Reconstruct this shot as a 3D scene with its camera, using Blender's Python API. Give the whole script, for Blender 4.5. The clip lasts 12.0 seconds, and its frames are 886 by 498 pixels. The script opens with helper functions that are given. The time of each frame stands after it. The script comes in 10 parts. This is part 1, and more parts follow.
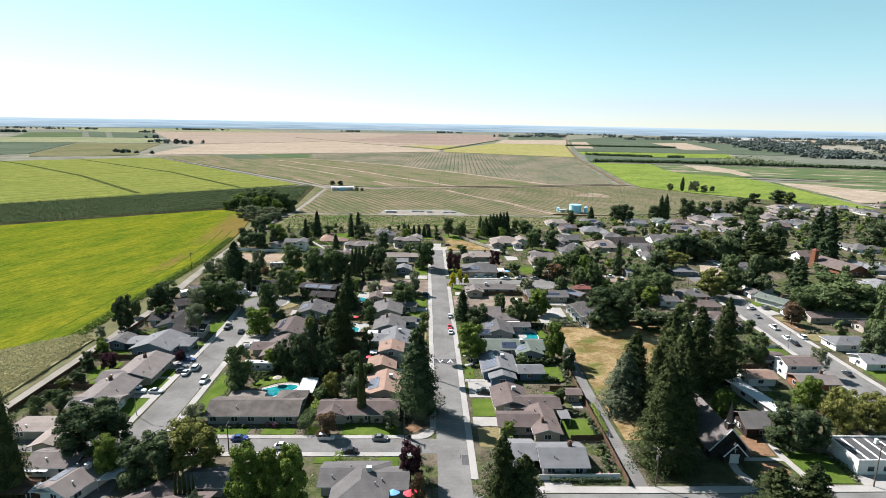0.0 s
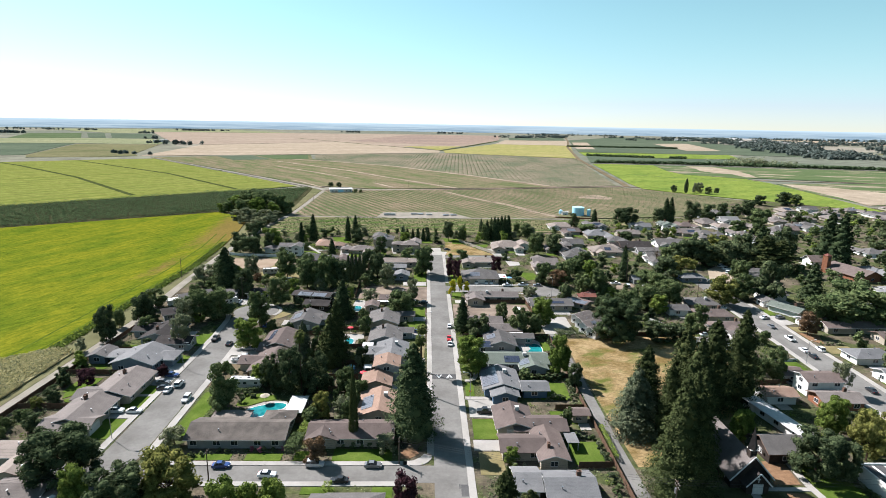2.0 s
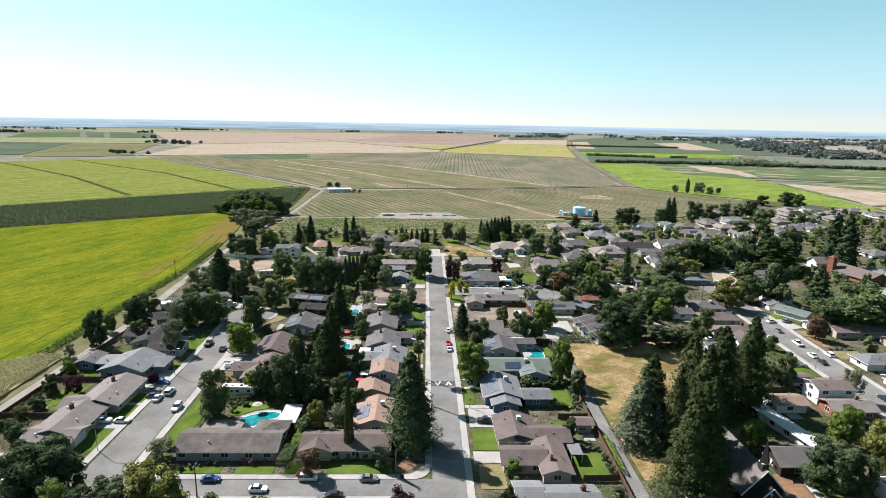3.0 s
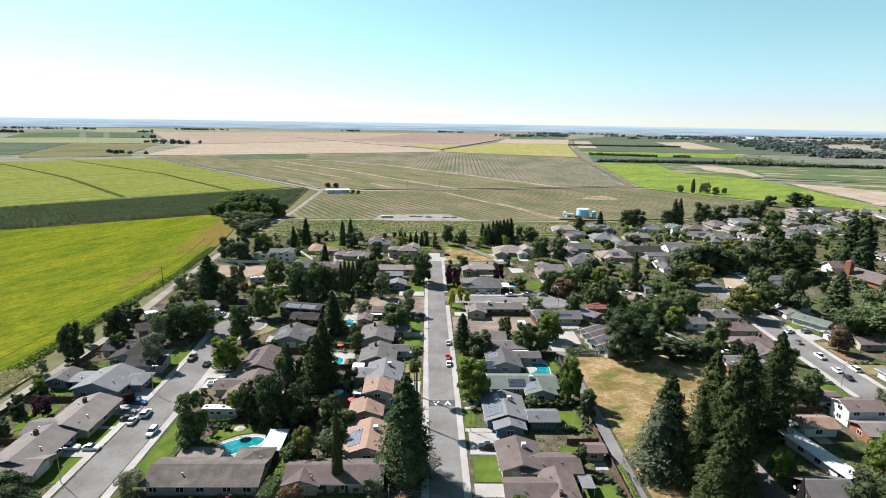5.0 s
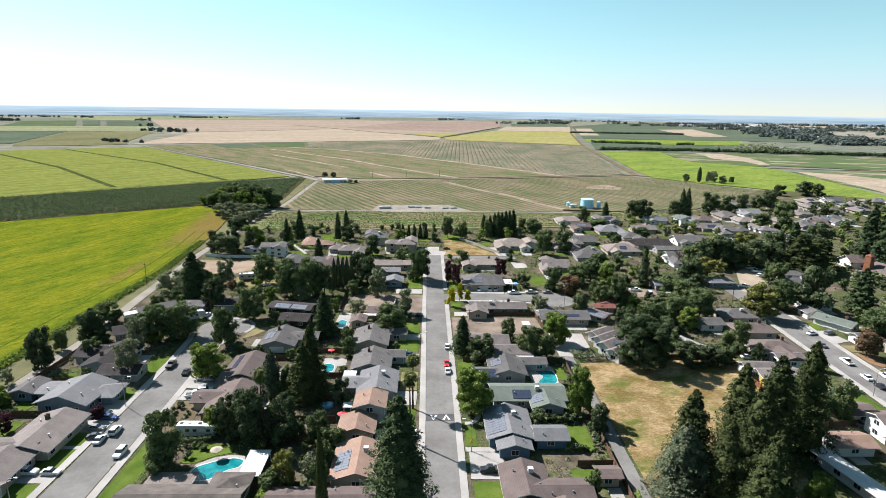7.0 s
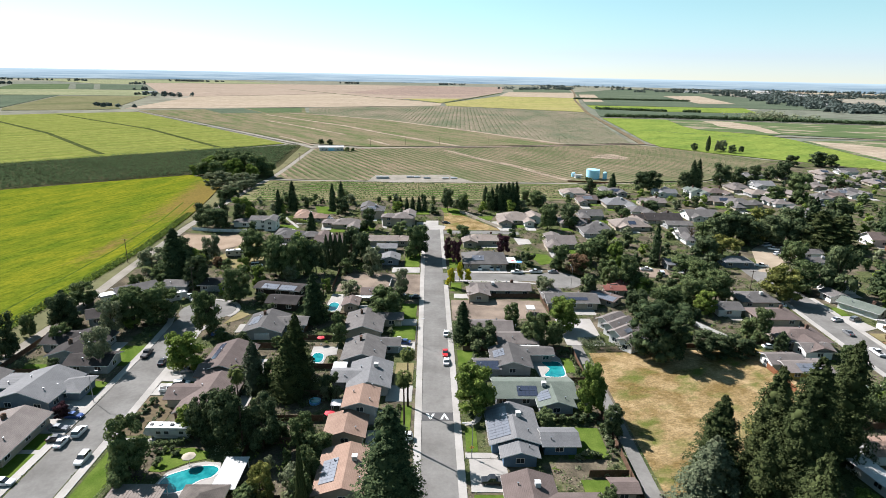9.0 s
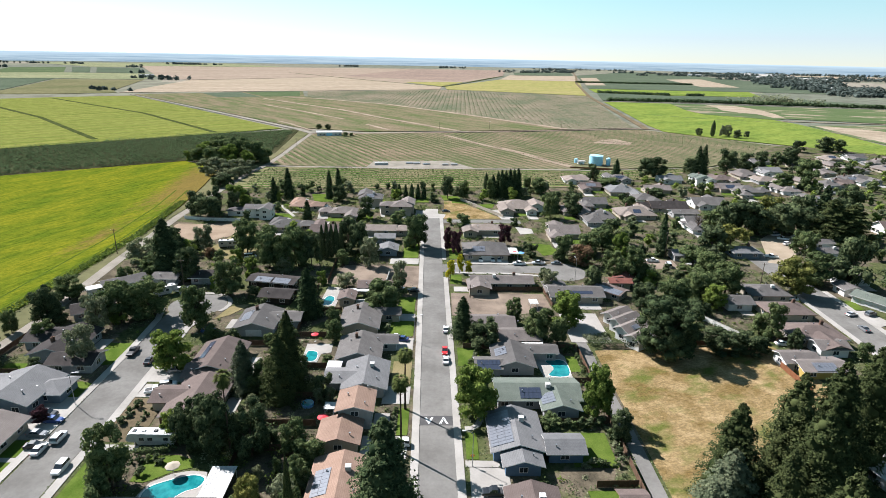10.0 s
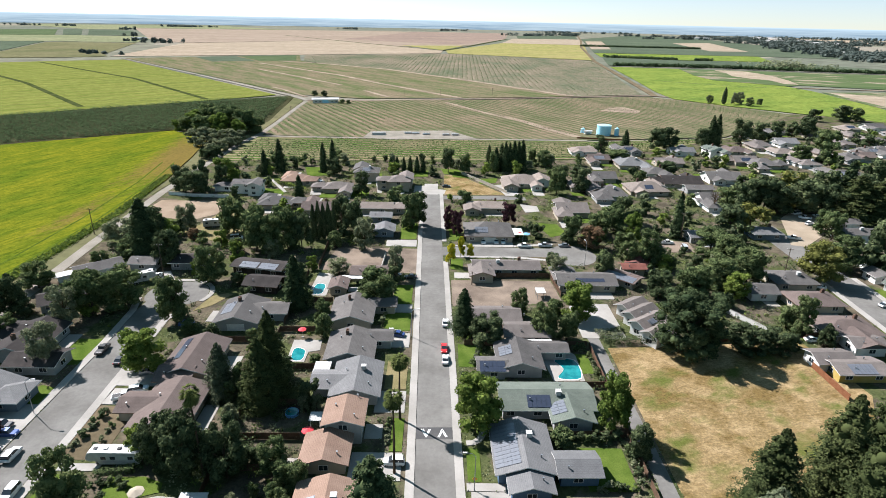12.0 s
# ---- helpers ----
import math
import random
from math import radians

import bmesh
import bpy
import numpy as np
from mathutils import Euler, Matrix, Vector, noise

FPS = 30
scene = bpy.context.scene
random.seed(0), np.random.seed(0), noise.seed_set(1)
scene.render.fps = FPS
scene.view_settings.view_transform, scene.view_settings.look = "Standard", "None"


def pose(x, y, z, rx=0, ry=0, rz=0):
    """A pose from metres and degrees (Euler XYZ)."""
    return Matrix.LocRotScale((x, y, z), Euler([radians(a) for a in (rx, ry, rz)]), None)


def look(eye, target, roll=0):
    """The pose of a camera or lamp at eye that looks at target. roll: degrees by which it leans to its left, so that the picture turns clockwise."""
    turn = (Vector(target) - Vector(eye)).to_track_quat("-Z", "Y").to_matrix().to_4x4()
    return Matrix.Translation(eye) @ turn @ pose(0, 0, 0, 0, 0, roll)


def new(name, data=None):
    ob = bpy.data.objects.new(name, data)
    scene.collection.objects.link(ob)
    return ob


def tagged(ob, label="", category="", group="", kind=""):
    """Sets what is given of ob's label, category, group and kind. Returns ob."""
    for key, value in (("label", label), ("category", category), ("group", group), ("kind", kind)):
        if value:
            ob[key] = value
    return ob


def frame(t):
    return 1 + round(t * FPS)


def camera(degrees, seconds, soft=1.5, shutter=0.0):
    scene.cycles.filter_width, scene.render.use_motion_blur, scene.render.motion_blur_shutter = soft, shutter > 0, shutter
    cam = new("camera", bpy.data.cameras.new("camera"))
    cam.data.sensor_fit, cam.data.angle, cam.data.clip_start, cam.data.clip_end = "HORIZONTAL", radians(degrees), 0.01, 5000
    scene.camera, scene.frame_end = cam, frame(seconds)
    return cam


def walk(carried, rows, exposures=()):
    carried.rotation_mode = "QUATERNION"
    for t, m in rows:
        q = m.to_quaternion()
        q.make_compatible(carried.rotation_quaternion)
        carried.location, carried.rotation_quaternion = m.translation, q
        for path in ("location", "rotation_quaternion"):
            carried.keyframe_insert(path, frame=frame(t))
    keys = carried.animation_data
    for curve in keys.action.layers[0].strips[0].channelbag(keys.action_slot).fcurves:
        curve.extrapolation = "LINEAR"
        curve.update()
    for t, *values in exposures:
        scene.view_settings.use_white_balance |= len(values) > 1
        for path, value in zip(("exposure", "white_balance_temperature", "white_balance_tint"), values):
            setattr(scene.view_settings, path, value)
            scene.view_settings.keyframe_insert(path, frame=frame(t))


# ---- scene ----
cam = camera(75.4, 12.0, soft=0.8)
PATH = [
    (0, (-3.676, 1.389, 82.777), (-3.651, 3.341, 82.342), 1.0),
    (0.5, (-3.436, 4.346, 82.782), (-3.413, 6.298, 82.347), 0.9),
    (1, (-3.215, 7.361, 82.82), (-3.192, 9.313, 82.384), 0.9),
    (1.5, (-3.091, 10.317, 82.87), (-3.068, 12.269, 82.437), 1.0),
    (2, (-2.971, 13.131, 82.881), (-2.948, 15.083, 82.448), 1.0),
    (2.5, (-2.817, 15.906, 82.852), (-2.793, 17.858, 82.417), 1.0),
    (3, (-2.672, 18.902, 82.862), (-2.648, 20.854, 82.427), 1.0),
    (3.2, (-2.599, 20.195, 82.863), (-2.575, 22.147, 82.428), 1.2),
    (5, (-1.778, 32.666, 82.823), (-1.758, 34.617, 82.386), 0.9),
    (5.5, (-1.585, 36.364, 82.813), (-1.564, 38.315, 82.374), 0.8),
    (6, (-1.411, 40.23, 82.785), (-1.391, 42.181, 82.345), 0.8),
    (6.5, (-1.176, 44.295, 82.747), (-1.157, 46.243, 82.294), 0.8),
    (7, (-0.9, 48.402, 82.696), (-0.882, 50.344, 82.218), 0.8),
    (7.5, (-0.715, 52.58, 82.678), (-0.696, 54.515, 82.171), 0.9),
    (9.5, (-0.277, 69.526, 82.621), (-0.258, 71.429, 82.007), 1.1),
    (10, (-0.107, 73.817, 82.69), (-0.088, 75.712, 82.05), 1.1),
    (10.5, (0.055, 78.121, 82.764), (0.072, 80.007, 82.097), 1.2),
    (11, (0.177, 82.392, 82.84), (0.194, 84.268, 82.147), 1.2),
    (11.5, (0.279, 86.718, 82.874), (0.296, 88.584, 82.154), 1.1),
    (12, (0.333, 91.038, 82.863), (0.351, 92.893, 82.114), 1.2),
]
walk(cam, [(t, look(eye, target, roll)) for t, eye, target, roll in PATH],
     exposures=[(0.0, 1.47, 6030, 15), (12.0, 1.47, 6030, 15)])

# ---- world, sun, exposure ----
SUN_DIR = Vector((-0.80, 0.60, 0.95)).normalized()      # towards the sun
SUN_ELEV = math.asin(SUN_DIR.z)
SUN_ROT = math.atan2(SUN_DIR.x, SUN_DIR.y)
SKY_BLUE_TINT, SKY_PALE_TINT = (1.1, 1.31, 0.98, 1), (1.05, 1.03, 1.06, 1)
world = bpy.data.worlds.new("sky")
scene.world = world
world.use_nodes = True
wn = world.node_tree
wn.nodes.clear()
sky = wn.nodes.new("ShaderNodeTexSky")
sky.sky_type = "NISHITA"
sky.sun_disc = False
sky.sun_elevation, sky.sun_rotation = SUN_ELEV, SUN_ROT
sky.air_density, sky.dust_density, sky.ozone_density = 1.0, 0.25, 1.5
view_up = wn.nodes.new("ShaderNodeTexCoord")
lift = wn.nodes.new("ShaderNodeVectorMath")
lift.operation = "ADD"
lift.inputs[1].default_value = (0, 0, 0.032)      # clearer air low down
wn.links.new(view_up.outputs["Generated"], lift.inputs[0])
wn.links.new(lift.outputs[0], sky.inputs[0])
bg = wn.nodes.new("ShaderNodeBackground")
bg.inputs["Strength"].default_value = 0.0508
wo = wn.nodes.new("ShaderNodeOutputWorld")
# white balance of the sky: a little greener where it is blue, bluer where it is pale
parts = wn.nodes.new("ShaderNodeSeparateColor")
wn.links.new(sky.outputs[0], parts.inputs[0])
pale = wn.nodes.new("ShaderNodeMath")
pale.operation = "DIVIDE"
wn.links.new(parts.outputs[0], pale.inputs[0])
wn.links.new(parts.outputs[2], pale.inputs[1])
balance = wn.nodes.new("ShaderNodeValToRGB")
balance.color_ramp.elements[0].position, balance.color_ramp.elements[0].color = 0.45, SKY_BLUE_TINT
balance.color_ramp.elements[1].position, balance.color_ramp.elements[1].color = 0.85, SKY_PALE_TINT
wn.links.new(pale.outputs[0], balance.inputs[0])
tint = wn.nodes.new("ShaderNodeMix")
tint.data_type, tint.blend_type = "RGBA", "MULTIPLY"
tint.inputs[0].default_value = 1.0
wn.links.new(sky.outputs[0], tint.inputs[6])
wn.links.new(balance.outputs[0], tint.inputs[7])
wn.links.new(tint.outputs[2], bg.inputs[0])
wn.links.new(bg.outputs[0], wo.inputs[0])

sun_data = bpy.data.lights.new("sun", "SUN")
sun_data.energy, sun_data.angle, sun_data.color = 5.0, radians(0.53), (1.0, 0.955, 0.885)
sun = new("sun", sun_data)
sun.matrix_world = look(SUN_DIR * 400, (0, 0, 0))

# ---- materials ----
MATS = {}
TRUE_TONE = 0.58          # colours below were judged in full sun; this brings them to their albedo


def albedo(c):
    return tuple(v * TRUE_TONE for v in c)


def ramp_between(nt, fac, c0, c1, p0=0.35, p1=0.65):
    r = nt.nodes.new("ShaderNodeValToRGB")
    r.color_ramp.elements[0].position, r.color_ramp.elements[0].color = p0, (*c0, 1)
    r.color_ramp.elements[1].position, r.color_ramp.elements[1].color = p1, (*c1, 1)
    nt.links.new(fac, r.inputs[0])
    return r.outputs[0]


def noise_fac(nt, scale, detail=4.0, rough=0.55, coord="Object", stretch=None):
    tc = nt.nodes.new("ShaderNodeTexCoord")
    out = tc.outputs[coord]
    if stretch:
        mp = nt.nodes.new("ShaderNodeMapping")
        mp.vector_type = "TEXTURE"          # turned first, then drawn out along that angle
        mp.inputs["Rotation"].default_value = (0, 0, radians(stretch[0]))
        mp.inputs["Scale"].default_value = (1 / stretch[1], 1 / stretch[2], 1)
        nt.links.new(out, mp.inputs[0])
        out = mp.outputs[0]
    n = nt.nodes.new("ShaderNodeTexNoise")
    n.inputs["Scale"].default_value, n.inputs["Detail"].default_value, n.inputs["Roughness"].default_value = scale, detail, rough
    nt.links.new(out, n.inputs["Vector"])
    return n.outputs["Fac"]


def mix(nt, fac, a, b, kind="MIX"):
    m = nt.nodes.new("ShaderNodeMix")
    m.data_type, m.blend_type = "RGBA", kind
    for sock, v in ((m.inputs[0], fac), (m.inputs[6], a), (m.inputs[7], b)):
        if hasattr(v, "is_output"):
            nt.links.new(v, sock)
        else:
            sock.default_value = v if isinstance(v, (int, float)) else (*v, 1)
    return m.outputs[2]


def math_node(nt, op, a, b=0.0):
    m = nt.nodes.new("ShaderNodeMath")
    m.operation = op
    for sock, v in ((m.inputs[0], a), (m.inputs[1], b)):
        if hasattr(v, "is_output"):
            nt.links.new(v, sock)
        else:
            sock.default_value = v
    return m.outputs[0]


def material(name, rough=0.8, metal=0.0, spec=0.3):
    m = bpy.data.materials.new(name)
    m.use_nodes = True
    nt = m.node_tree
    b = nt.nodes["Principled BSDF"]
    b.inputs["Roughness"].default_value, b.inputs["Metallic"].default_value = rough, metal
    b.inputs["Specular IOR Level"].default_value = spec
    MATS[name] = m
    return m, nt, b


def bump(nt, b, fac, strength=0.3, dist=0.05):
    n = nt.nodes.new("ShaderNodeBump")
    n.inputs["Strength"].default_value, n.inputs["Distance"].default_value = strength, dist
    nt.links.new(fac, n.inputs["Height"])
    nt.links.new(n.outputs[0], b.inputs["Normal"])


def two_scale(name, c0, c1, big=0.15, small=3.0, speck=0.25, rough=0.85, bump_h=0.02, coord="Object", metal=0.0, spec=0.0):
    """A surface with large stains and fine grain."""
    m, nt, b = material(name, rough, metal, spec)
    base = ramp_between(nt, noise_fac(nt, big, 4, coord=coord), *((c0, c1) if name == "stucco_white" else (albedo(c0), albedo(c1))))
    fine = noise_fac(nt, small, 5, 0.7, coord=coord)
    dark = ramp_between(nt, fine, (1 - speck,) * 3, (1 + speck,) * 3, 0.25, 0.75)
    nt.links.new(mix(nt, 1.0, base, dark, "MULTIPLY"), b.inputs["Base Color"])
    if bump_h:
        bump(nt, b, fine, 0.5, bump_h)
    return m


def shingle(name, c0, c1):
    """Composition roofing: courses across the slope, mottled tabs, weather streaks; varies from house to house."""
    m, nt, b = material(name, 0.92, 0, 0.08)
    base = ramp_between(nt, noise_fac(nt, 0.35, 5), albedo(c0), albedo(c1), 0.3, 0.7)
    tabs = ramp_between(nt, noise_fac(nt, 5.0, 3, 0.8), (0.78,) * 3, (1.2,) * 3, 0.3, 0.7)
    col = mix(nt, 1.0, base, tabs, "MULTIPLY")
    tc = nt.nodes.new("ShaderNodeTexCoord")
    sep = nt.nodes.new("ShaderNodeSeparateXYZ")
    nt.links.new(tc.outputs["Object"], sep.inputs[0])
    saw = math_node(nt, "FRACT", math_node(nt, "MULTIPLY", sep.outputs["Z"], 9.0))
    rows = ramp_between(nt, saw, (0.82,) * 3, (1.06,) * 3, 0.0, 0.35)
    col = mix(nt, 1.0, col, rows, "MULTIPLY")
    oi = nt.nodes.new("ShaderNodeObjectInfo")
    tone = ramp_between(nt, oi.outputs["Random"], (0.86, 0.86, 0.86), (1.14, 1.12, 1.1), 0.0, 1.0)
    nt.links.new(mix(nt, 1.0, col, tone, "MULTIPLY"), b.inputs["Base Color"])
    bump(nt, b, saw, 0.4, 0.02)
    return m


def leafy(name, c0, c1, thin=0.3):
    """Foliage: every leaf clump its own tone, light through the leaves, each plant slightly different."""
    m, nt, b = material(name, 0.8, 0, 0.0)
    geo = nt.nodes.new("ShaderNodeNewGeometry")
    oi = nt.nodes.new("ShaderNodeObjectInfo")
    col = ramp_between(nt, geo.outputs["Random Per Island"], tuple(v * 0.66 for v in c0), tuple(v * 0.8 for v in c1), 0.0, 1.0)
    tone = ramp_between(nt, oi.outputs["Random"], (0.8, 0.82, 0.8), (1.2, 1.15, 1.1), 0.0, 1.0)
    col = mix(nt, 1.0, col, tone, "MULTIPLY")
    nt.links.new(col, b.inputs["Base Color"])
    tr = nt.nodes.new("ShaderNodeBsdfTranslucent")
    nt.links.new(col, tr.inputs[0])
    sh = nt.nodes.new("ShaderNodeMixShader")
    sh.inputs[0].default_value = thin * 0.7
    nt.links.new(b.outputs[0], sh.inputs[1])
    nt.links.new(tr.outputs[0], sh.inputs[2])
    nt.links.new(sh.outputs[0], nt.nodes["Material Output"].inputs[0])
    return m


def painted(name, c, rough=0.35, metal=0.0, spec=0.5, coat=0.0):
    m, nt, b = material(name, rough, metal, spec)
    f = noise_fac(nt, 1.3, 4)
    nt.links.new(ramp_between(nt, f, tuple(v * 0.9 for v in c), tuple(min(1, v * 1.06) for v in c)), b.inputs["Base Color"])
    b.inputs["Coat Weight"].default_value = coat
    return m


two_scale("asphalt", (0.188, 0.179, 0.163), (0.26, 0.249, 0.229), 0.11, 0.9, 0.13, 0.9, 0.01)
two_scale("asphalt_dark", (0.10, 0.10, 0.10), (0.14, 0.135, 0.13), 0.1, 2, 0.15, 0.9, 0.01)
two_scale("concrete", (0.385, 0.362, 0.325), (0.49, 0.462, 0.42), 0.12, 2, 0.08, 0.9, 0.01)
two_scale("lawn", (0.078, 0.128, 0.02), (0.135, 0.185, 0.036), 0.2, 4, 0.3, 0.95, 0.04)
two_scale("lawn_dry", (0.215, 0.185, 0.088), (0.29, 0.24, 0.125), 0.2, 4, 0.25, 0.95, 0.04)
two_scale("bare_soil", (0.19, 0.15, 0.118), (0.33, 0.26, 0.2), 0.12, 2.5, 0.2, 0.95, 0.05)
two_scale("track_dirt", (0.27, 0.245, 0.2), (0.36, 0.325, 0.275), 0.1, 1.5, 0.15, 0.95, 0.04)
two_scale("track_brown", (0.15, 0.12, 0.075), (0.22, 0.17, 0.11), 0.05, 0.6, 0.25, 0.95, 0.04)
two_scale("dry_dirt", (0.3, 0.225, 0.16), (0.4, 0.31, 0.225), 0.1, 2, 0.2, 0.95, 0.05)
two_scale("ditch_weed", (0.045, 0.062, 0.02), (0.085, 0.1, 0.036), 0.1, 0.6, 0.35, 0.95, 0.05)
two_scale("strip_soil", (0.27, 0.21, 0.155), (0.42, 0.33, 0.25), 0.045, 0.5, 0.25, 0.95, 0.05)
two_scale("crop_line", (0.065, 0.1, 0.014), (0.1, 0.14, 0.018), 0.3, 2.5, 0.35, 0.95, 0.05)
two_scale("straw_litter", (0.42, 0.37, 0.18), (0.58, 0.51, 0.27), 0.25, 1.6, 0.3, 0.95, 0.08)
two_scale("pale_dirt", (0.36, 0.29, 0.21), (0.46, 0.38, 0.28), 0.12, 2.5, 0.12, 0.95, 0.04)
two_scale("bark_mulch", (0.22, 0.13, 0.075), (0.31, 0.19, 0.11), 0.5, 6, 0.35, 0.95, 0.05)
two_scale("gravel", (0.36, 0.33, 0.28), (0.46, 0.42, 0.36), 0.15, 4, 0.2, 0.95, 0.03)
two_scale("stucco_white", (0.5, 0.485, 0.455), (0.58, 0.565, 0.53), 0.5, 6, 0.05, 0.9, 0.005)
two_scale("stucco_beige", (0.48, 0.42, 0.33), (0.56, 0.49, 0.39), 0.5, 6, 0.06, 0.9, 0.005)
two_scale("stucco_grey", (0.38, 0.38, 0.37), (0.46, 0.46, 0.45), 0.5, 6, 0.06, 0.9, 0.005)
two_scale("siding_blue", (0.12, 0.19, 0.28), (0.155, 0.235, 0.33), 0.5, 6, 0.06, 0.7, 0.005)
two_scale("siding_slate", (0.2, 0.25, 0.3), (0.25, 0.3, 0.35), 0.5, 6, 0.06, 0.7, 0.005)
two_scale("stucco_yellow", (0.55, 0.4, 0.12), (0.62, 0.46, 0.16), 0.5, 6, 0.06, 0.9, 0.005)
two_scale("siding_dark", (0.05, 0.04, 0.035), (0.08, 0.065, 0.055), 0.5, 6, 0.1, 0.8, 0.005)
two_scale("brick_wall", (0.28, 0.12, 0.07), (0.36, 0.17, 0.1), 1.2, 8, 0.25, 0.9, 0.01)
two_scale("chimney_brick", (0.16, 0.1, 0.075), (0.22, 0.14, 0.105), 1.2, 8, 0.25, 0.9, 0.01)
two_scale("fence_wood", (0.12, 0.075, 0.05), (0.2, 0.13, 0.09), 0.6, 5, 0.25, 0.9, 0.01)
two_scale("fence_red", (0.24, 0.1, 0.05), (0.32, 0.15, 0.08), 0.6, 5, 0.2, 0.9, 0.01)
two_scale("trunk_bark", (0.09, 0.065, 0.045), (0.16, 0.12, 0.085), 2, 9, 0.35, 0.95, 0.03)
two_scale("pole_wood", (0.13, 0.1, 0.075), (0.2, 0.155, 0.12), 2, 9, 0.25, 0.95, 0.02)
shingle("roof_grey", (0.128, 0.12, 0.114), (0.178, 0.168, 0.16))
shingle("roof_slate", (0.19, 0.19, 0.192), (0.245, 0.245, 0.245))
shingle("roof_dark", (0.042, 0.037, 0.035), (0.075, 0.066, 0.062))
shingle("roof_brown", (0.148, 0.116, 0.104), (0.2, 0.159, 0.143))
shingle("roof_taupe", (0.185, 0.161, 0.148), (0.25, 0.22, 0.202))
shingle("roof_tan", (0.29, 0.196, 0.148), (0.36, 0.25, 0.192))
shingle("roof_sand", (0.255, 0.215, 0.185), (0.325, 0.275, 0.24))
shingle("roof_beige", (0.32, 0.27, 0.21), (0.4, 0.34, 0.27))
shingle("roof_green", (0.135, 0.16, 0.135), (0.18, 0.205, 0.175))
shingle("roof_red", (0.19, 0.075, 0.06), (0.26, 0.112, 0.088))
shingle("roof_shake", (0.1, 0.088, 0.078), (0.185, 0.162, 0.142))
painted("metal_white", (0.38, 0.375, 0.36), 0.55, 0.0, 0.3)
painted("trim_white", (0.52, 0.505, 0.48), 0.5)
painted("trim_brown", (0.16, 0.1, 0.07), 0.6)
painted("metal_grey", (0.32, 0.33, 0.34), 0.4, 0.8)
painted("glass_dark", (0.025, 0.03, 0.035), 0.08, 0, 0.6)
painted("solar_cell", (0.03, 0.036, 0.055), 0.2, 0.0, 0.8)
painted("solar_pale", (0.12, 0.128, 0.145), 0.28, 0.1, 0.5)
painted("rubber", (0.02, 0.02, 0.02), 0.8)
painted("paint_mark", (0.5, 0.5, 0.48), 0.8)
painted("tank_blue", (0.3, 0.56, 0.68), 0.5)
painted("red_fabric", (0.55, 0.03, 0.04), 0.8)
painted("blue_fabric", (0.12, 0.3, 0.55), 0.8)
painted("sign_orange", (0.75, 0.35, 0.03), 0.5)
leafy("leaf_oak", (0.044, 0.066, 0.034), (0.12, 0.148, 0.072), 0.34)
leafy("leaf_lime", (0.105, 0.158, 0.034), (0.205, 0.262, 0.062), 0.4)
leafy("leaf_mid", (0.07, 0.105, 0.044), (0.16, 0.195, 0.084), 0.38)
leafy("leaf_conifer", (0.034, 0.048, 0.02), (0.09, 0.106, 0.042), 0.25)
leafy("leaf_fir", (0.03, 0.05, 0.026), (0.085, 0.112, 0.052), 0.25)
leafy("leaf_cedar", (0.07, 0.09, 0.055), (0.145, 0.165, 0.1), 0.25)
leafy("leaf_palm", (0.065, 0.087, 0.029), (0.131, 0.152, 0.051), 0.30)
leafy("leaf_olive", (0.152, 0.175, 0.1), (0.255, 0.278, 0.165), 0.4)
leafy("leaf_gold", (0.12, 0.132, 0.038), (0.22, 0.22, 0.066), 0.32)
leafy("leaf_yellow", (0.36, 0.35, 0.02), (0.52, 0.48, 0.04), 0.5)
leafy("leaf_plum", (0.043, 0.023, 0.029), (0.087, 0.043, 0.051), 0.30)
leafy("leaf_rust", (0.145, 0.095, 0.055), (0.215, 0.14, 0.085), 0.30)
leafy("leaf_pink", (0.35, 0.1, 0.16), (0.45, 0.18, 0.24), 0.25)
leafy("leaf_orchard", (0.052, 0.084, 0.04), (0.088, 0.126, 0.06), 0.3)
leafy("leaf_sapling", (0.1, 0.132, 0.06), (0.15, 0.178, 0.085), 0.35)
leafy("straw", (0.46, 0.42, 0.2), (0.64, 0.57, 0.3), 0.3)


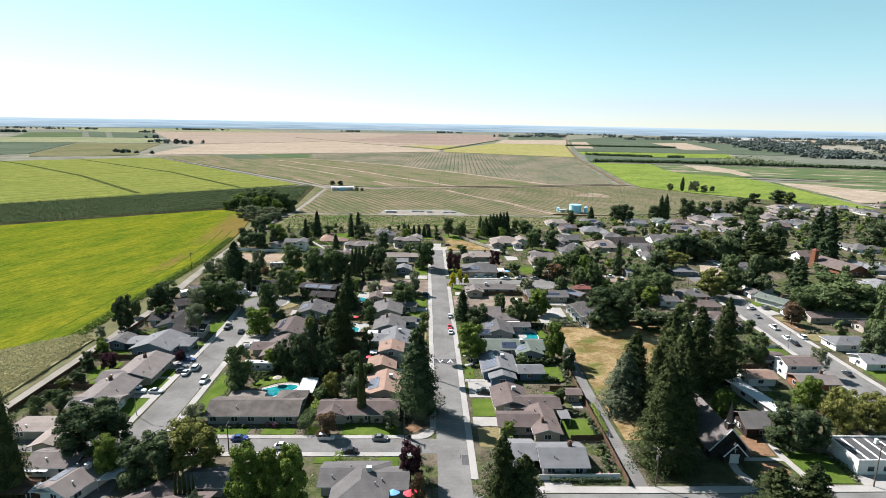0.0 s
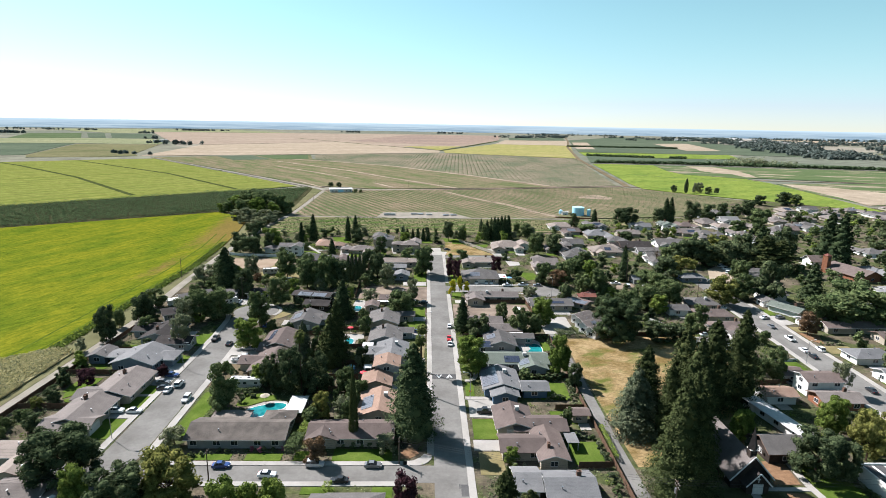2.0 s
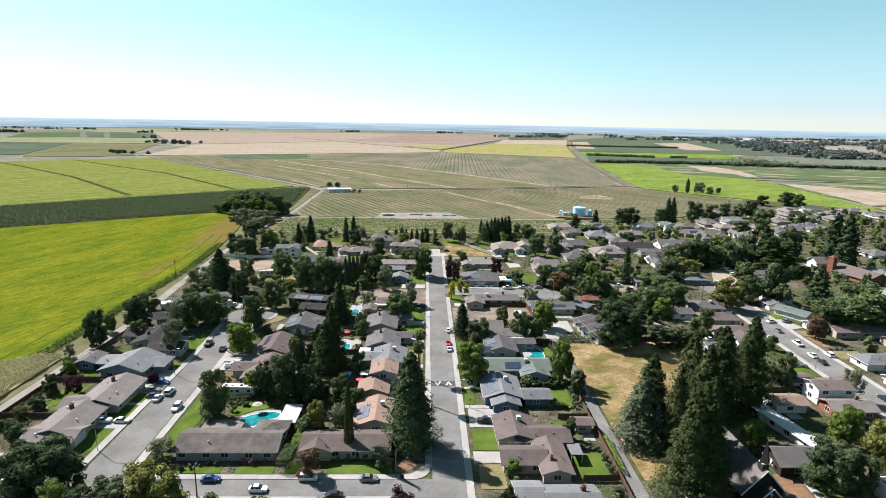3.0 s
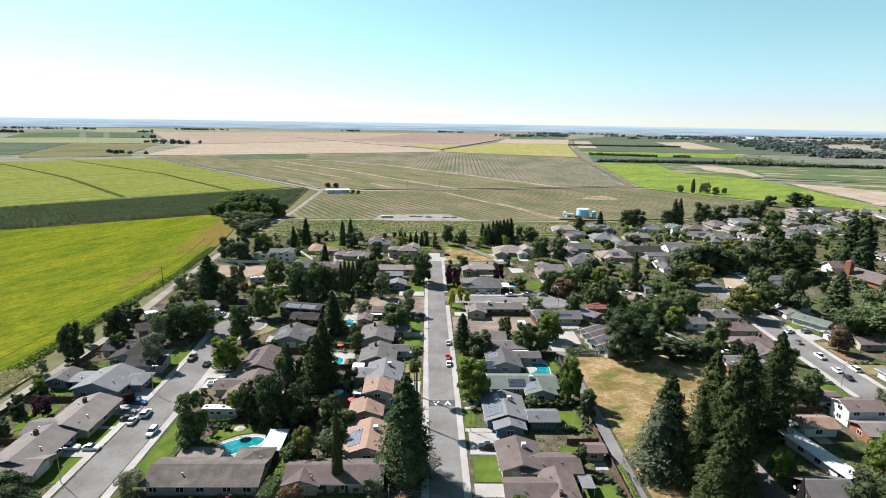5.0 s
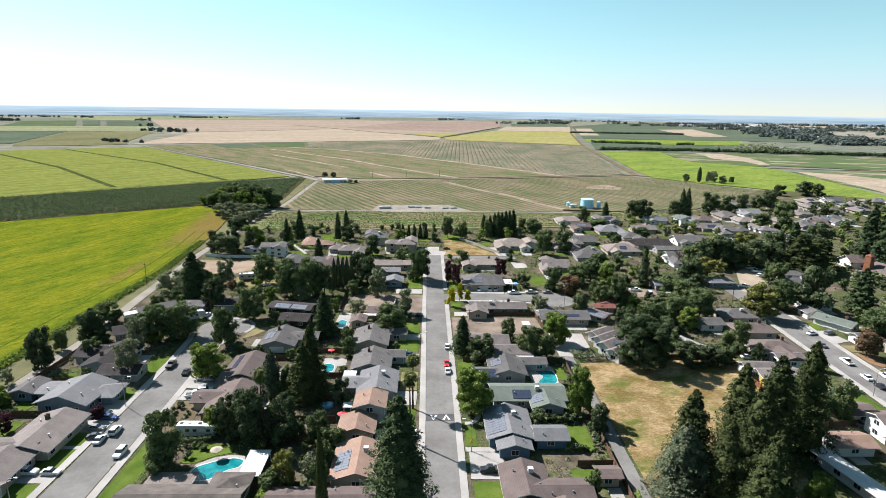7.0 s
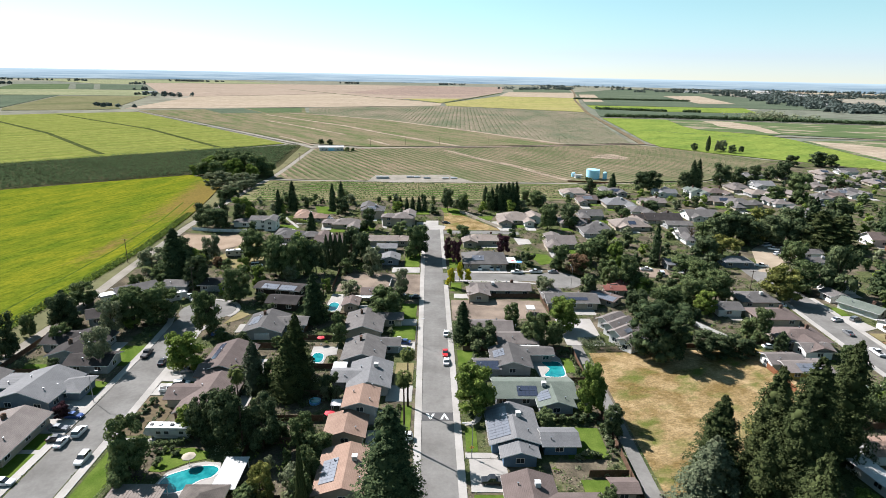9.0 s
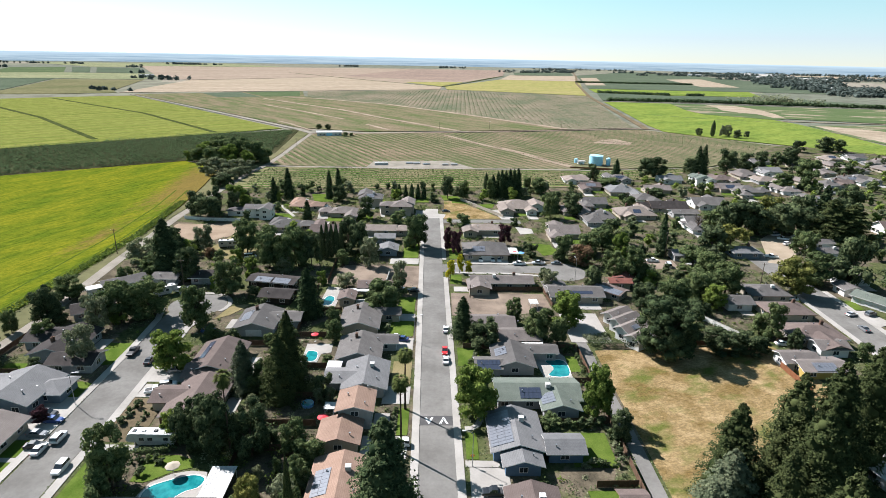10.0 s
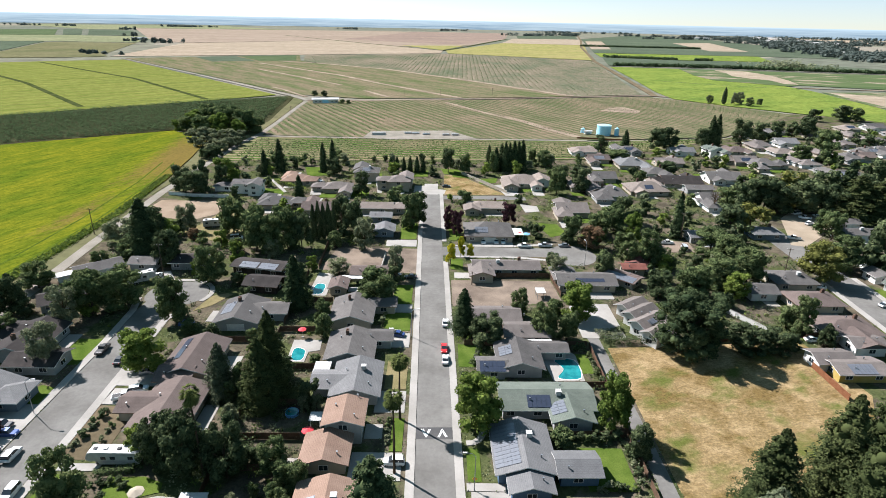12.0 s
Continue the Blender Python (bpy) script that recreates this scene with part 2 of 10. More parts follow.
def field_mat(name, c0, c1, angle, pitch, c_row, row_mix, big=0.008, small=0.25, row_w=0.5, stretch=1.0):
    """A field: broad patches, mottling at plant size, and crop rows of the given pitch in metres along an angle."""
    m, nt, b = material(name, 1.0, 0, 0.0)
    c0, c1, c_row = (tuple(v * 1.08 for v in albedo(c)) for c in (c0, c1, c_row))
    base = ramp_between(nt, noise_fac(nt, big, 6, 0.6, stretch=(angle, 1, stretch)), c0, c1, 0.35, 0.65)
    fine = ramp_between(nt, noise_fac(nt, small, 5, 0.75), (0.72,) * 3, (1.28,) * 3, 0.3, 0.7)
    col = mix(nt, 1.0, base, fine, "MULTIPLY")
    if stretch > 1:
        streak = ramp_between(nt, noise_fac(nt, 0.05, 5, 0.7, stretch=(angle, 1, 1 + 2 * stretch)), (0.78, 0.8, 0.7), (1.2, 1.14, 1.1), 0.35, 0.65)
        col = mix(nt, 1.0, col, streak, "MULTIPLY")
    if pitch:
        tc = nt.nodes.new("ShaderNodeTexCoord")
        mp = nt.nodes.new("ShaderNodeMapping")
        mp.inputs["Rotation"].default_value = (0, 0, radians(-angle))
        nt.links.new(tc.outputs["Object"], mp.inputs[0])
        sep = nt.nodes.new("ShaderNodeSeparateXYZ")
        nt.links.new(mp.outputs[0], sep.inputs[0])
        saw = math_node(nt, "FRACT", math_node(nt, "DIVIDE", sep.outputs["Y"], pitch))
        tri = math_node(nt, "ABSOLUTE", math_node(nt, "SUBTRACT", saw, 0.5))
        line = math_node(nt, "LESS_THAN", tri, row_w / 2)
        patch = ramp_between(nt, noise_fac(nt, 0.02, 4), (0.3,) * 3, (1,) * 3, 0.35, 0.6)
        fac = math_node(nt, "MULTIPLY", math_node(nt, "MULTIPLY", line, row_mix), patch)
        col = mix(nt, fac, col, c_row)
    nt.links.new(col, b.inputs["Base Color"])
    bump(nt, b, noise_fac(nt, small * 2, 4, 0.7), 0.6, 0.25)
    return m


def ripening_mat():
    """Ripening crop: yellow heads over green, wisps along the drill rows, a parched brown strip at the narrow tip."""
    m, nt, b = material("crop_yellow", 1.0, 0, 0.0)
    base = ramp_between(nt, noise_fac(nt, 0.022, 6, 0.65, stretch=(70, 1, 2.6)), albedo((0.105, 0.148, 0.013)), albedo((0.19, 0.198, 0.016)), 0.36, 0.62)
    wisp = ramp_between(nt, noise_fac(nt, 0.11, 6, 0.72, stretch=(70, 1, 3.6)), (0.6, 0.72, 0.8), (1.12, 1.08, 1.1), 0.36, 0.56)
    fine = ramp_between(nt, noise_fac(nt, 0.7, 5, 0.8), (0.66, 0.72, 0.7), (1.3, 1.24, 1.2), 0.3, 0.7)
    col = mix(nt, 1.0, mix(nt, 1.0, base, wisp, "MULTIPLY"), fine, "MULTIPLY")
    tc = nt.nodes.new("ShaderNodeTexCoord")
    sp = nt.nodes.new("ShaderNodeSeparateXYZ")
    nt.links.new(tc.outputs["Object"], sp.inputs[0])
    x, y = sp.outputs["X"], sp.outputs["Y"]

    def zone(at, lean, y_mid, half_x, half_y):
        """One at its middle line, nought beyond its half widths."""
        line = math_node(nt, "ADD", math_node(nt, "MULTIPLY", math_node(nt, "SUBTRACT", y, y_mid), lean), at)
        across = math_node(nt, "DIVIDE", math_node(nt, "ABSOLUTE", math_node(nt, "SUBTRACT", x, line)), half_x)
        along = math_node(nt, "DIVIDE", math_node(nt, "ABSOLUTE", math_node(nt, "SUBTRACT", y, y_mid)), half_y)
        return math_node(nt, "MAXIMUM", math_node(nt, "SUBTRACT", 1.0, math_node(nt, "MAXIMUM", across, along)), 0.0)
    tip = zone(-160, -0.14, 440, 24, 92)
    strip = zone(-156.5, 0.0, 326, 8, 40)
    ragged = noise_fac(nt, 0.13, 6, 0.8, stretch=(74, 1, 3.5))
    dry = math_node(nt, "ADD", math_node(nt, "MULTIPLY", math_node(nt, "ADD", math_node(nt, "MULTIPLY", tip, 1.5), strip), 1.0), math_node(nt, "MULTIPLY", math_node(nt, "SUBTRACT", ragged, 0.5), 2.6))
    dry = ramp_between(nt, dry, (0,) * 3, (0.8,) * 3, 0.35, 1.0)
    col = mix(nt, dry, col, mix(nt, 1.0, (0.12, 0.08, 0.028), fine, "MULTIPLY"))
    nt.links.new(col, b.inputs["Base Color"])
    bump(nt, b, noise_fac(nt, 1.0, 4, 0.7), 0.7, 0.3)


ripening_mat()
# Distance haze is mixed into the far crops and stubble: bluer, less saturated.
field_mat("crop_yellow_far", (0.158, 0.185, 0.05), (0.212, 0.222, 0.062), 48, 24, (0.12, 0.165, 0.022), 0.5, 0.01, 0.12, 0.3, 5)
field_mat("crop_lime", (0.135, 0.2, 0.045), (0.215, 0.265, 0.06), 35, 0, (0, 0, 0), 0, 0.012, 0.15, 0.5, 3)
field_mat("crop_green", (0.085, 0.12, 0.06), (0.125, 0.155, 0.08), 10, 12, (0.07, 0.1, 0.045), 0.5, 0.008, 0.1)
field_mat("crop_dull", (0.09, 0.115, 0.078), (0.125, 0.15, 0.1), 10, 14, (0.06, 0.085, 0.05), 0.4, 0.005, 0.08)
field_mat("crop_mown", (0.25, 0.255, 0.085), (0.335, 0.295, 0.14), 10, 0, (0, 0, 0), 0, 0.006, 0.05, 0.5, 4)
field_mat("stubble", (0.33, 0.272, 0.21), (0.41, 0.345, 0.275), 12, 30, (0.31, 0.25, 0.185), 0.4, 0.004, 0.05, 0.5, 5)
field_mat("stubble_red", (0.29, 0.232, 0.188), (0.37, 0.302, 0.25), 12, 40, (0.27, 0.22, 0.17), 0.4, 0.003, 0.04, 0.5, 4)
field_mat("ploughed_far", (0.24, 0.185, 0.165), (0.33, 0.25, 0.21), 12, 40, (0.24, 0.19, 0.15), 0.4, 0.003, 0.04, 0.5, 4)
field_mat("crop_pale", (0.19, 0.215, 0.13), (0.27, 0.275, 0.17), 10, 0, (0, 0, 0), 0, 0.004, 0.05, 0.5, 4)
field_mat("young_orchard_soil", (0.135, 0.15, 0.1), (0.255, 0.21, 0.165), -92, 7.6, (0.11, 0.135, 0.075), 0.35, 0.0075, 0.3, 0.45, 2)
field_mat("weedy_fallow", (0.105, 0.135, 0.058), (0.228, 0.182, 0.132), -50, 0, (0, 0, 0), 0, 0.012, 0.3, 0.5, 5)
field_mat("vine_soil", (0.145, 0.146, 0.085), (0.25, 0.195, 0.145), -61, 7, (0.08, 0.118, 0.042), 0.85, 0.012, 0.3, 0.42, 2.5)
field_mat("row_soil", (0.2, 0.17, 0.1), (0.28, 0.22, 0.14), 0.0, 6.5, (0.07, 0.13, 0.025), 0.95, 0.015, 0.3, 0.55)


def patchy_crop():
    """Green crop with irregular dry streaks where the stand has failed."""
    m, nt, b = material("crop_patchy", 1.0, 0, 0.0)
    green = ramp_between(nt, noise_fac(nt, 0.01, 5, 0.6, stretch=(-20, 1, 3)), albedo((0.085, 0.13, 0.055)), albedo((0.14, 0.175, 0.08)), 0.36, 0.64)
    tan = ramp_between(nt, noise_fac(nt, 0.05, 5, 0.7), albedo((0.26, 0.215, 0.145)), albedo((0.38, 0.32, 0.235)), 0.36, 0.64)
    bare = ramp_between(nt, noise_fac(nt, 0.0085, 6, 0.62, stretch=(-25, 1, 3.2)), (0,) * 3, (1,) * 3, 0.53, 0.6)
    nt.links.new(mix(nt, bare, green, tan), b.inputs["Base Color"])


patchy_crop()


def lot_mat():
    """Dry mown grass: straw, worn pale patches and green ones."""
    m, nt, b = material("lot_grass", 1.0, 0, 0.0)
    dry = ramp_between(nt, noise_fac(nt, 0.12, 6, 0.65), (0.12, 0.084, 0.032), (0.255, 0.188, 0.1), 0.38, 0.64)
    scuff = ramp_between(nt, noise_fac(nt, 0.55, 6, 0.75, stretch=(15, 1, 2.2)), (0.74, 0.74, 0.72), (1.2, 1.18, 1.2), 0.38, 0.62)
    dry = mix(nt, 1.0, dry, scuff, "MULTIPLY")
    green = ramp_between(nt, noise_fac(nt, 0.07, 5, 0.6, stretch=(30, 1, 1.6)), (0, 0, 0), (1, 1, 1), 0.52, 0.66)
    col = mix(nt, green, dry, (0.076, 0.086, 0.021))
    fine = ramp_between(nt, noise_fac(nt, 2.0, 6, 0.8), (0.62,) * 3, (1.3,) * 3, 0.33, 0.67)
    nt.links.new(mix(nt, 1.0, col, fine, "MULTIPLY"), b.inputs["Base Color"])
    bump(nt, b, noise_fac(nt, 3, 4, 0.7), 0.6, 0.08)


lot_mat()
field_mat("pasture_dry", (0.13, 0.135, 0.065), (0.2, 0.18, 0.1), 10, 0, (0, 0, 0), 0, 0.006, 0.08)
# dark floor colour with the shade of trees painted in
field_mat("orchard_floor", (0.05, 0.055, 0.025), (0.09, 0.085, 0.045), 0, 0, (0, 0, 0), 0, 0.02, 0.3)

# ---- building blocks ----
def mesh(name, verts, faces, mat, smooth=False):
    me = bpy.data.meshes.new(name)
    me.from_pydata([tuple(v) for v in verts], [], faces)
    if mat:
        me.materials.append(MATS[mat])
    if smooth:
        me.polygons.foreach_set("use_smooth", [True] * len(me.polygons))
    me.update()
    return me


def part(name, data, mat, parent, label="", at=(0, 0, 0), turn=0.0, smooth=False):
    """Links (verts, faces), or a mesh already made, as one object under parent."""
    me = data if isinstance(data, bpy.types.Mesh) else mesh(name, data[0], data[1], mat, smooth)
    ob = new(name, me)
    ob.parent = parent
    ob.location, ob.rotation_euler = at, (0, 0, turn)
    if label:
        ob["label"] = label
    return ob


def thing(name, x, y, z=0.0, turn=0.0, label="", category="", group="", kind=""):
    ob = new(name)
    ob.location, ob.rotation_euler = (x, y, z), (0, 0, radians(turn))
    return tagged(ob, label, category, group, kind)


def box(x0, x1, y0, y1, z0, z1):
    v = [(x, y, z) for z in (z0, z1) for x, y in ((x0, y0), (x1, y0), (x1, y1), (x0, y1))]
    return v, [(3, 2, 1, 0), (4, 5, 6, 7), (0, 1, 5, 4), (1, 2, 6, 5), (2, 3, 7, 6), (3, 0, 4, 7)]


def join(*shapes):
    verts, faces = [], []
    for v, f in shapes:
        n = len(verts)
        verts += list(v)
        faces += [tuple(i + n for i in q) for q in f]
    return verts, faces


def shifted(shape, dx=0, dy=0, dz=0, turn=0.0):
    c, s = math.cos(turn), math.sin(turn)
    return [(x * c - y * s + dx, x * s + y * c + dy, z + dz) for x, y, z in shape[0]], shape[1]


def prism(outline, z0, z1):
    """A flat outline, counter-clockwise, drawn up from z0 to z1."""
    n = len(outline)
    v = [(x, y, z0) for x, y in outline] + [(x, y, z1) for x, y in outline]
    return v, [tuple(range(n - 1, -1, -1)), tuple(range(n, 2 * n))] + [(i, (i + 1) % n, n + (i + 1) % n, n + i) for i in range(n)]


def tube(points, radii, sides=6):
    """A bent, tapering tube through points."""
    v, f = [], []
    for k, (p, r) in enumerate(zip(points, radii)):
        p = Vector(p)
        a = Vector(points[min(k + 1, len(points) - 1)]) - Vector(points[max(k - 1, 0)])
        q = a.to_track_quat("Z", "Y")
        for i in range(sides):
            t = 2 * math.pi * i / sides
            v.append(tuple(p + q @ Vector((r * math.cos(t), r * math.sin(t), 0))))
        if k:
            b = (k - 1) * sides
            f += [(b + i, b + (i + 1) % sides, b + sides + (i + 1) % sides, b + sides + i) for i in range(sides)]
    f.append(tuple(range((len(points) - 1) * sides, len(points) * sides)))
    return v, f


def drum(r, z0, z1, sides=16, r_top=None):
    r_top = r if r_top is None else r_top
    v = [(r * math.cos(2 * math.pi * i / sides), r * math.sin(2 * math.pi * i / sides), z0) for i in range(sides)]
    v += [(r_top * math.cos(2 * math.pi * i / sides), r_top * math.sin(2 * math.pi * i / sides), z1) for i in range(sides)]
    return v, [tuple(range(sides - 1, -1, -1)), tuple(range(sides, 2 * sides))] + [(i, (i + 1) % sides, sides + (i + 1) % sides, sides + i) for i in range(sides)]


KEEP_CLEAR = []          # outlines on which nothing is planted


def keep_clear(outline):
    xs, ys = [p[0] for p in outline], [p[1] for p in outline]
    KEEP_CLEAR.append((min(xs), max(xs), min(ys), max(ys), outline))


def inside(x, y, outline):
    hit = False
    for (ax, ay), (bx, by) in zip(outline, outline[1:] + outline[:1]):
        if (ay > y) != (by > y) and x < (bx - ax) * (y - ay) / (by - ay) + ax:
            hit = not hit
    return hit


def ground_piece(name, outline, z, mat, label, category, kind="structure", depth=0.5):
    """A level sheet with a skirt, part of the setting. The outline may run either way."""
    area = sum(a[0] * b[1] - b[0] * a[1] for a, b in zip(outline, outline[1:] + outline[:1]))
    pts = outline if area > 0 else outline[::-1]
    ob = new(name, mesh(name, *prism(pts, z - depth, z), mat))
    if category not in ("field", "ground"):
        keep_clear(pts)
    return tagged(ob, label, category, "", kind)


SKEW = 1.1          # the street grid leans this many degrees
def street_x(y):
    return 0.5 - 0.0195 * (y - 177)


# ---- foliage ----
rng = np.random.default_rng(7)


def cards(centres, normals, size, lift=0.35, squash=1.0):
    """Leaf sprays: at every centre a small blade that faces roughly along its normal. squash: the blades' height over their width, for forms drawn out later."""
    n = len(centres)
    d = normals + rng.normal(0, lift, (n, 3))
    d /= np.linalg.norm(d, axis=1)[:, None]
    a = np.cross(d, rng.normal(0, 1, (n, 3)))
    a /= np.linalg.norm(a, axis=1)[:, None]
    b = np.cross(d, a)
    s = (size * rng.uniform(0.6, 1.3, n))[:, None]
    k = np.array((1, 1, squash))
    v = np.stack([centres - (a * s + b * s * 0.5) * k, centres + (a * s - b * s * 0.4) * k, centres + b * s * 1.1 * k], 1).reshape(-1, 3)
    f = np.arange(3 * n).reshape(-1, 3)
    return v, f


def lump_form(rings=3, sides=6):
    """A small rounded lump, the shaded mass of leaves inside a spray."""
    v = [(0, 0, 1)]
    for i in range(1, rings + 1):
        p = math.pi * i / (rings + 1)
        v += [(math.sin(p) * math.cos(2 * math.pi * (j + 0.5 * i) / sides), math.sin(p) * math.sin(2 * math.pi * (j + 0.5 * i) / sides), math.cos(p)) for j in range(sides)]
    v.append((0, 0, -1))
    f = [(0, 1 + j, 1 + (j + 1) % sides) for j in range(sides)]
    for i in range(rings - 1):
        a, b = 1 + i * sides, 1 + (i + 1) * sides
        for j in range(sides):
            f += [(a + j, b + j, a + (j + 1) % sides), (a + (j + 1) % sides, b + j, b + (j + 1) % sides)]
    a, end = 1 + (rings - 1) * sides, len(v) - 1
    f += [(end, a + (j + 1) % sides, a + j) for j in range(sides)]
    return np.array(v), np.array(f)


LUMP = lump_form()


def lumps(centres, radii, height=0.75):
    """Uneven leaf masses at the centres."""
    vs, fs, n = [], [], 0
    for c, r in zip(centres, radii):
        v = LUMP[0] * rng.uniform(0.72, 1.08, (len(LUMP[0]), 1)) * np.array((r, r, r * height)) + c
        vs.append(v)
        fs.append(LUMP[1] + n)
        n += len(v)
    return np.concatenate(vs), np.concatenate(fs)


def merged(*shapes):
    vs, fs, n = [], [], 0
    for v, f in shapes:
        vs.append(v)
        fs.append(f + n)
        n += len(v)
    return np.concatenate(vs), np.concatenate(fs)


def fast_mesh(name, v, f, mat):
    me = bpy.data.meshes.new(name)
    f = np.asarray(f)
    me.vertices.add(len(v))
    me.vertices.foreach_set("co", np.asarray(v, dtype=np.float32).ravel())
    me.loops.add(f.size)
    me.loops.foreach_set("vertex_index", f.ravel().astype(np.int32))
    me.polygons.add(len(f))
    me.polygons.foreach_set("loop_start", np.arange(0, f.size, f.shape[1], dtype=np.int32))
    me.materials.append(MATS[mat])
    me.update(calc_edges=True)
    return me


def ball_points(n, inner=0.6):
    p = rng.normal(0, 1, (n, 3))
    p /= np.linalg.norm(p, axis=1)[:, None]
    return p, p * rng.uniform(inner, 1.0, (n, 1)) ** 0.7


def broad_crown(lobes=16, leaves=1900, low=0.22, size=0.05, spread=0.30, pointed=0.0, core=0.0, small=0.09, large=0.19, lift=0.35):
    """A crown one unit high and one wide, of uneven lobes with gaps between them. core: the share of each lobe filled by its shaded inner mass."""
    cs, ns, mids, rads = [], [], [], []
    per = leaves // lobes
    for k in range(lobes):
        a, h = rng.uniform(0, 2 * math.pi), rng.uniform(low + 0.12, 0.86)
        taper = math.sqrt(max(0.05, 1 - ((h - (low + 0.3)) / (0.95 - low - 0.1)) ** 2)) * (1 - pointed * max(0, h - 0.4))
        r = rng.uniform(0.25, 1.12) ** 0.7 * spread * taper * (0.8 if core else 1.0) * 1.2
        c = np.array((r * math.cos(a), r * math.sin(a), h))
        rad = rng.uniform(small, large)
        n, p = ball_points(per, 0.75 if core else 0.6)
        cs.append(c + p * np.array((rad, rad, rad * 0.75)))
        ns.append(n + np.array((0, 0, 0.35)))
        mids.append(c)
        rads.append(rad * core)
    c, n = np.concatenate(cs), np.concatenate(ns)
    c[:, 2] = np.minimum(c[:, 2], 1.0)
    sprays = cards(c, n, size, lift)
    return merged(sprays, lumps(mids, rads)) if core else sprays


def conifer_crown(leaves=2200, low=0.06, size=0.045, full=0.5, droop=0.12, whorls=26, blunt=0.06, core=0.0, squash=0.55):
    """A cone of drooping boughs, ragged at the rim, one unit high and one wide."""
    cs, ns = [], []
    boughs = whorls * 7
    per = leaves // boughs
    for k in range(boughs):
        h = low + (1 - low) * (k + rng.uniform(0, 1)) / boughs
        reach = full * ((1 - h) / (1 - low)) ** 0.6 * rng.uniform(0.62, 1.1) + blunt * 0.5 * (1 - h) + 0.012
        a = rng.uniform(0, 2 * math.pi)
        t = rng.uniform(0.15, 1.0, per) ** 0.6
        side = rng.normal(0, 0.15, per) * reach * (1.15 - t * 0.6)
        x, y = t * reach * math.cos(a) - side * math.sin(a), t * reach * math.sin(a) + side * math.cos(a)
        z = h - droop * t * reach + rng.normal(0, 0.007, per)
        cs.append(np.stack([x, y, z], 1))
        ns.append(np.stack([np.cos(a) * np.ones(per) * 0.6, np.sin(a) * np.ones(per) * 0.6, np.ones(per)], 1))
    sprays = cards(np.concatenate(cs), np.concatenate(ns), size, 0.5, squash)
    if not core:
        return sprays
    mids, rads = [], []
    for k in range(44):
        h = low + (0.9 - low) * k / 44
        reach = full * ((1 - h) / (1 - low)) ** 0.6
        a = k * 2.4
        mids.append(np.array((0.32 * reach * math.cos(a), 0.32 * reach * math.sin(a), h)))
        rads.append(core * reach + 0.01)
    return merged(sprays, lumps(mids, rads, 0.5))


def column_crown(leaves=1500, low=0.03, size=0.03, slope=1.25, power=0.75):
    h = rng.uniform(low, 1.0, leaves)
    r = 0.5 * np.minimum(1, (1 - h) * slope) ** power * np.minimum(1, (h + 0.05) * 5) * rng.uniform(0.7, 1.05, leaves)
    a = rng.uniform(0, 2 * math.pi, leaves)
    c = np.stack([r * np.cos(a), r * np.sin(a), h], 1)
    return cards(c, np.stack([np.cos(a), np.sin(a), 0.6 * np.ones(leaves)], 1), size)


def palm_crown(fronds=110):
    """Fan fronds all round, the upper ones rising, the lower ones hanging, each split into blades."""
    v, f = [], []
    for k in range(fronds):
        a, up = rng.uniform(0, 2 * math.pi), rng.uniform(-1.0, 1.0)
        d = np.array((math.cos(a), math.sin(a), 0.0))
        side = np.array((-math.sin(a), math.cos(a), 0.0))
        reach = 0.46 * math.cos(up * 0.9)
        tip = np.array((0, 0, 0.94)) + d * reach + np.array((0, 0, 0.10 * up - 0.03))
        mid = np.array((0, 0, 0.94)) + d * reach * 0.45 + np.array((0, 0, 0.065 * up))
        for q in np.linspace(-1, 1, 7):
            b = len(v)
            end = tip + side * q * 0.16 - d * abs(q) * 0.1 - np.array((0, 0, 0.015 * abs(q)))
            v += [mid - side * 0.035, mid + side * 0.035, end]
            f.append((b, b + 1, b + 2))
        b = len(v)
        v += [np.array((0, 0, 0.935)) - side * 0.012, np.array((0, 0, 0.935)) + side * 0.012, mid]
        f.append((b, b + 1, b + 2))
    return np.array(v), np.array(f)


def trunk_mesh(name, top, r, limbs=5, bend=0.02):
    pts = [(0, 0, -0.02), (bend, 0, top * 0.4), (bend * 0.4, bend, top)]
    shapes = [tube(pts, (r, r * 0.75, r * 0.4), 7)]
    for k in range(limbs):
        a = 2 * math.pi * k / max(limbs, 1) + rng.uniform(-0.4, 0.4)
        z = top * rng.uniform(0.45, 0.8)
        reach = rng.uniform(0.16, 0.3)
        shapes.append(tube([(0, 0, z), (reach * 0.5 * math.cos(a), reach * 0.5 * math.sin(a), z + 0.1), (reach * math.cos(a), reach * math.sin(a), z + 0.24)], (r * 0.45, r * 0.3, r * 0.1), 5))
    return mesh(name, *join(*shapes), "trunk_bark")


PROTO = {}


def proto(kind, variants, crown, mat, trunk):
    PROTO[kind] = [(fast_mesh("crown", *crown(), mat), trunk()) for _ in range(variants)]


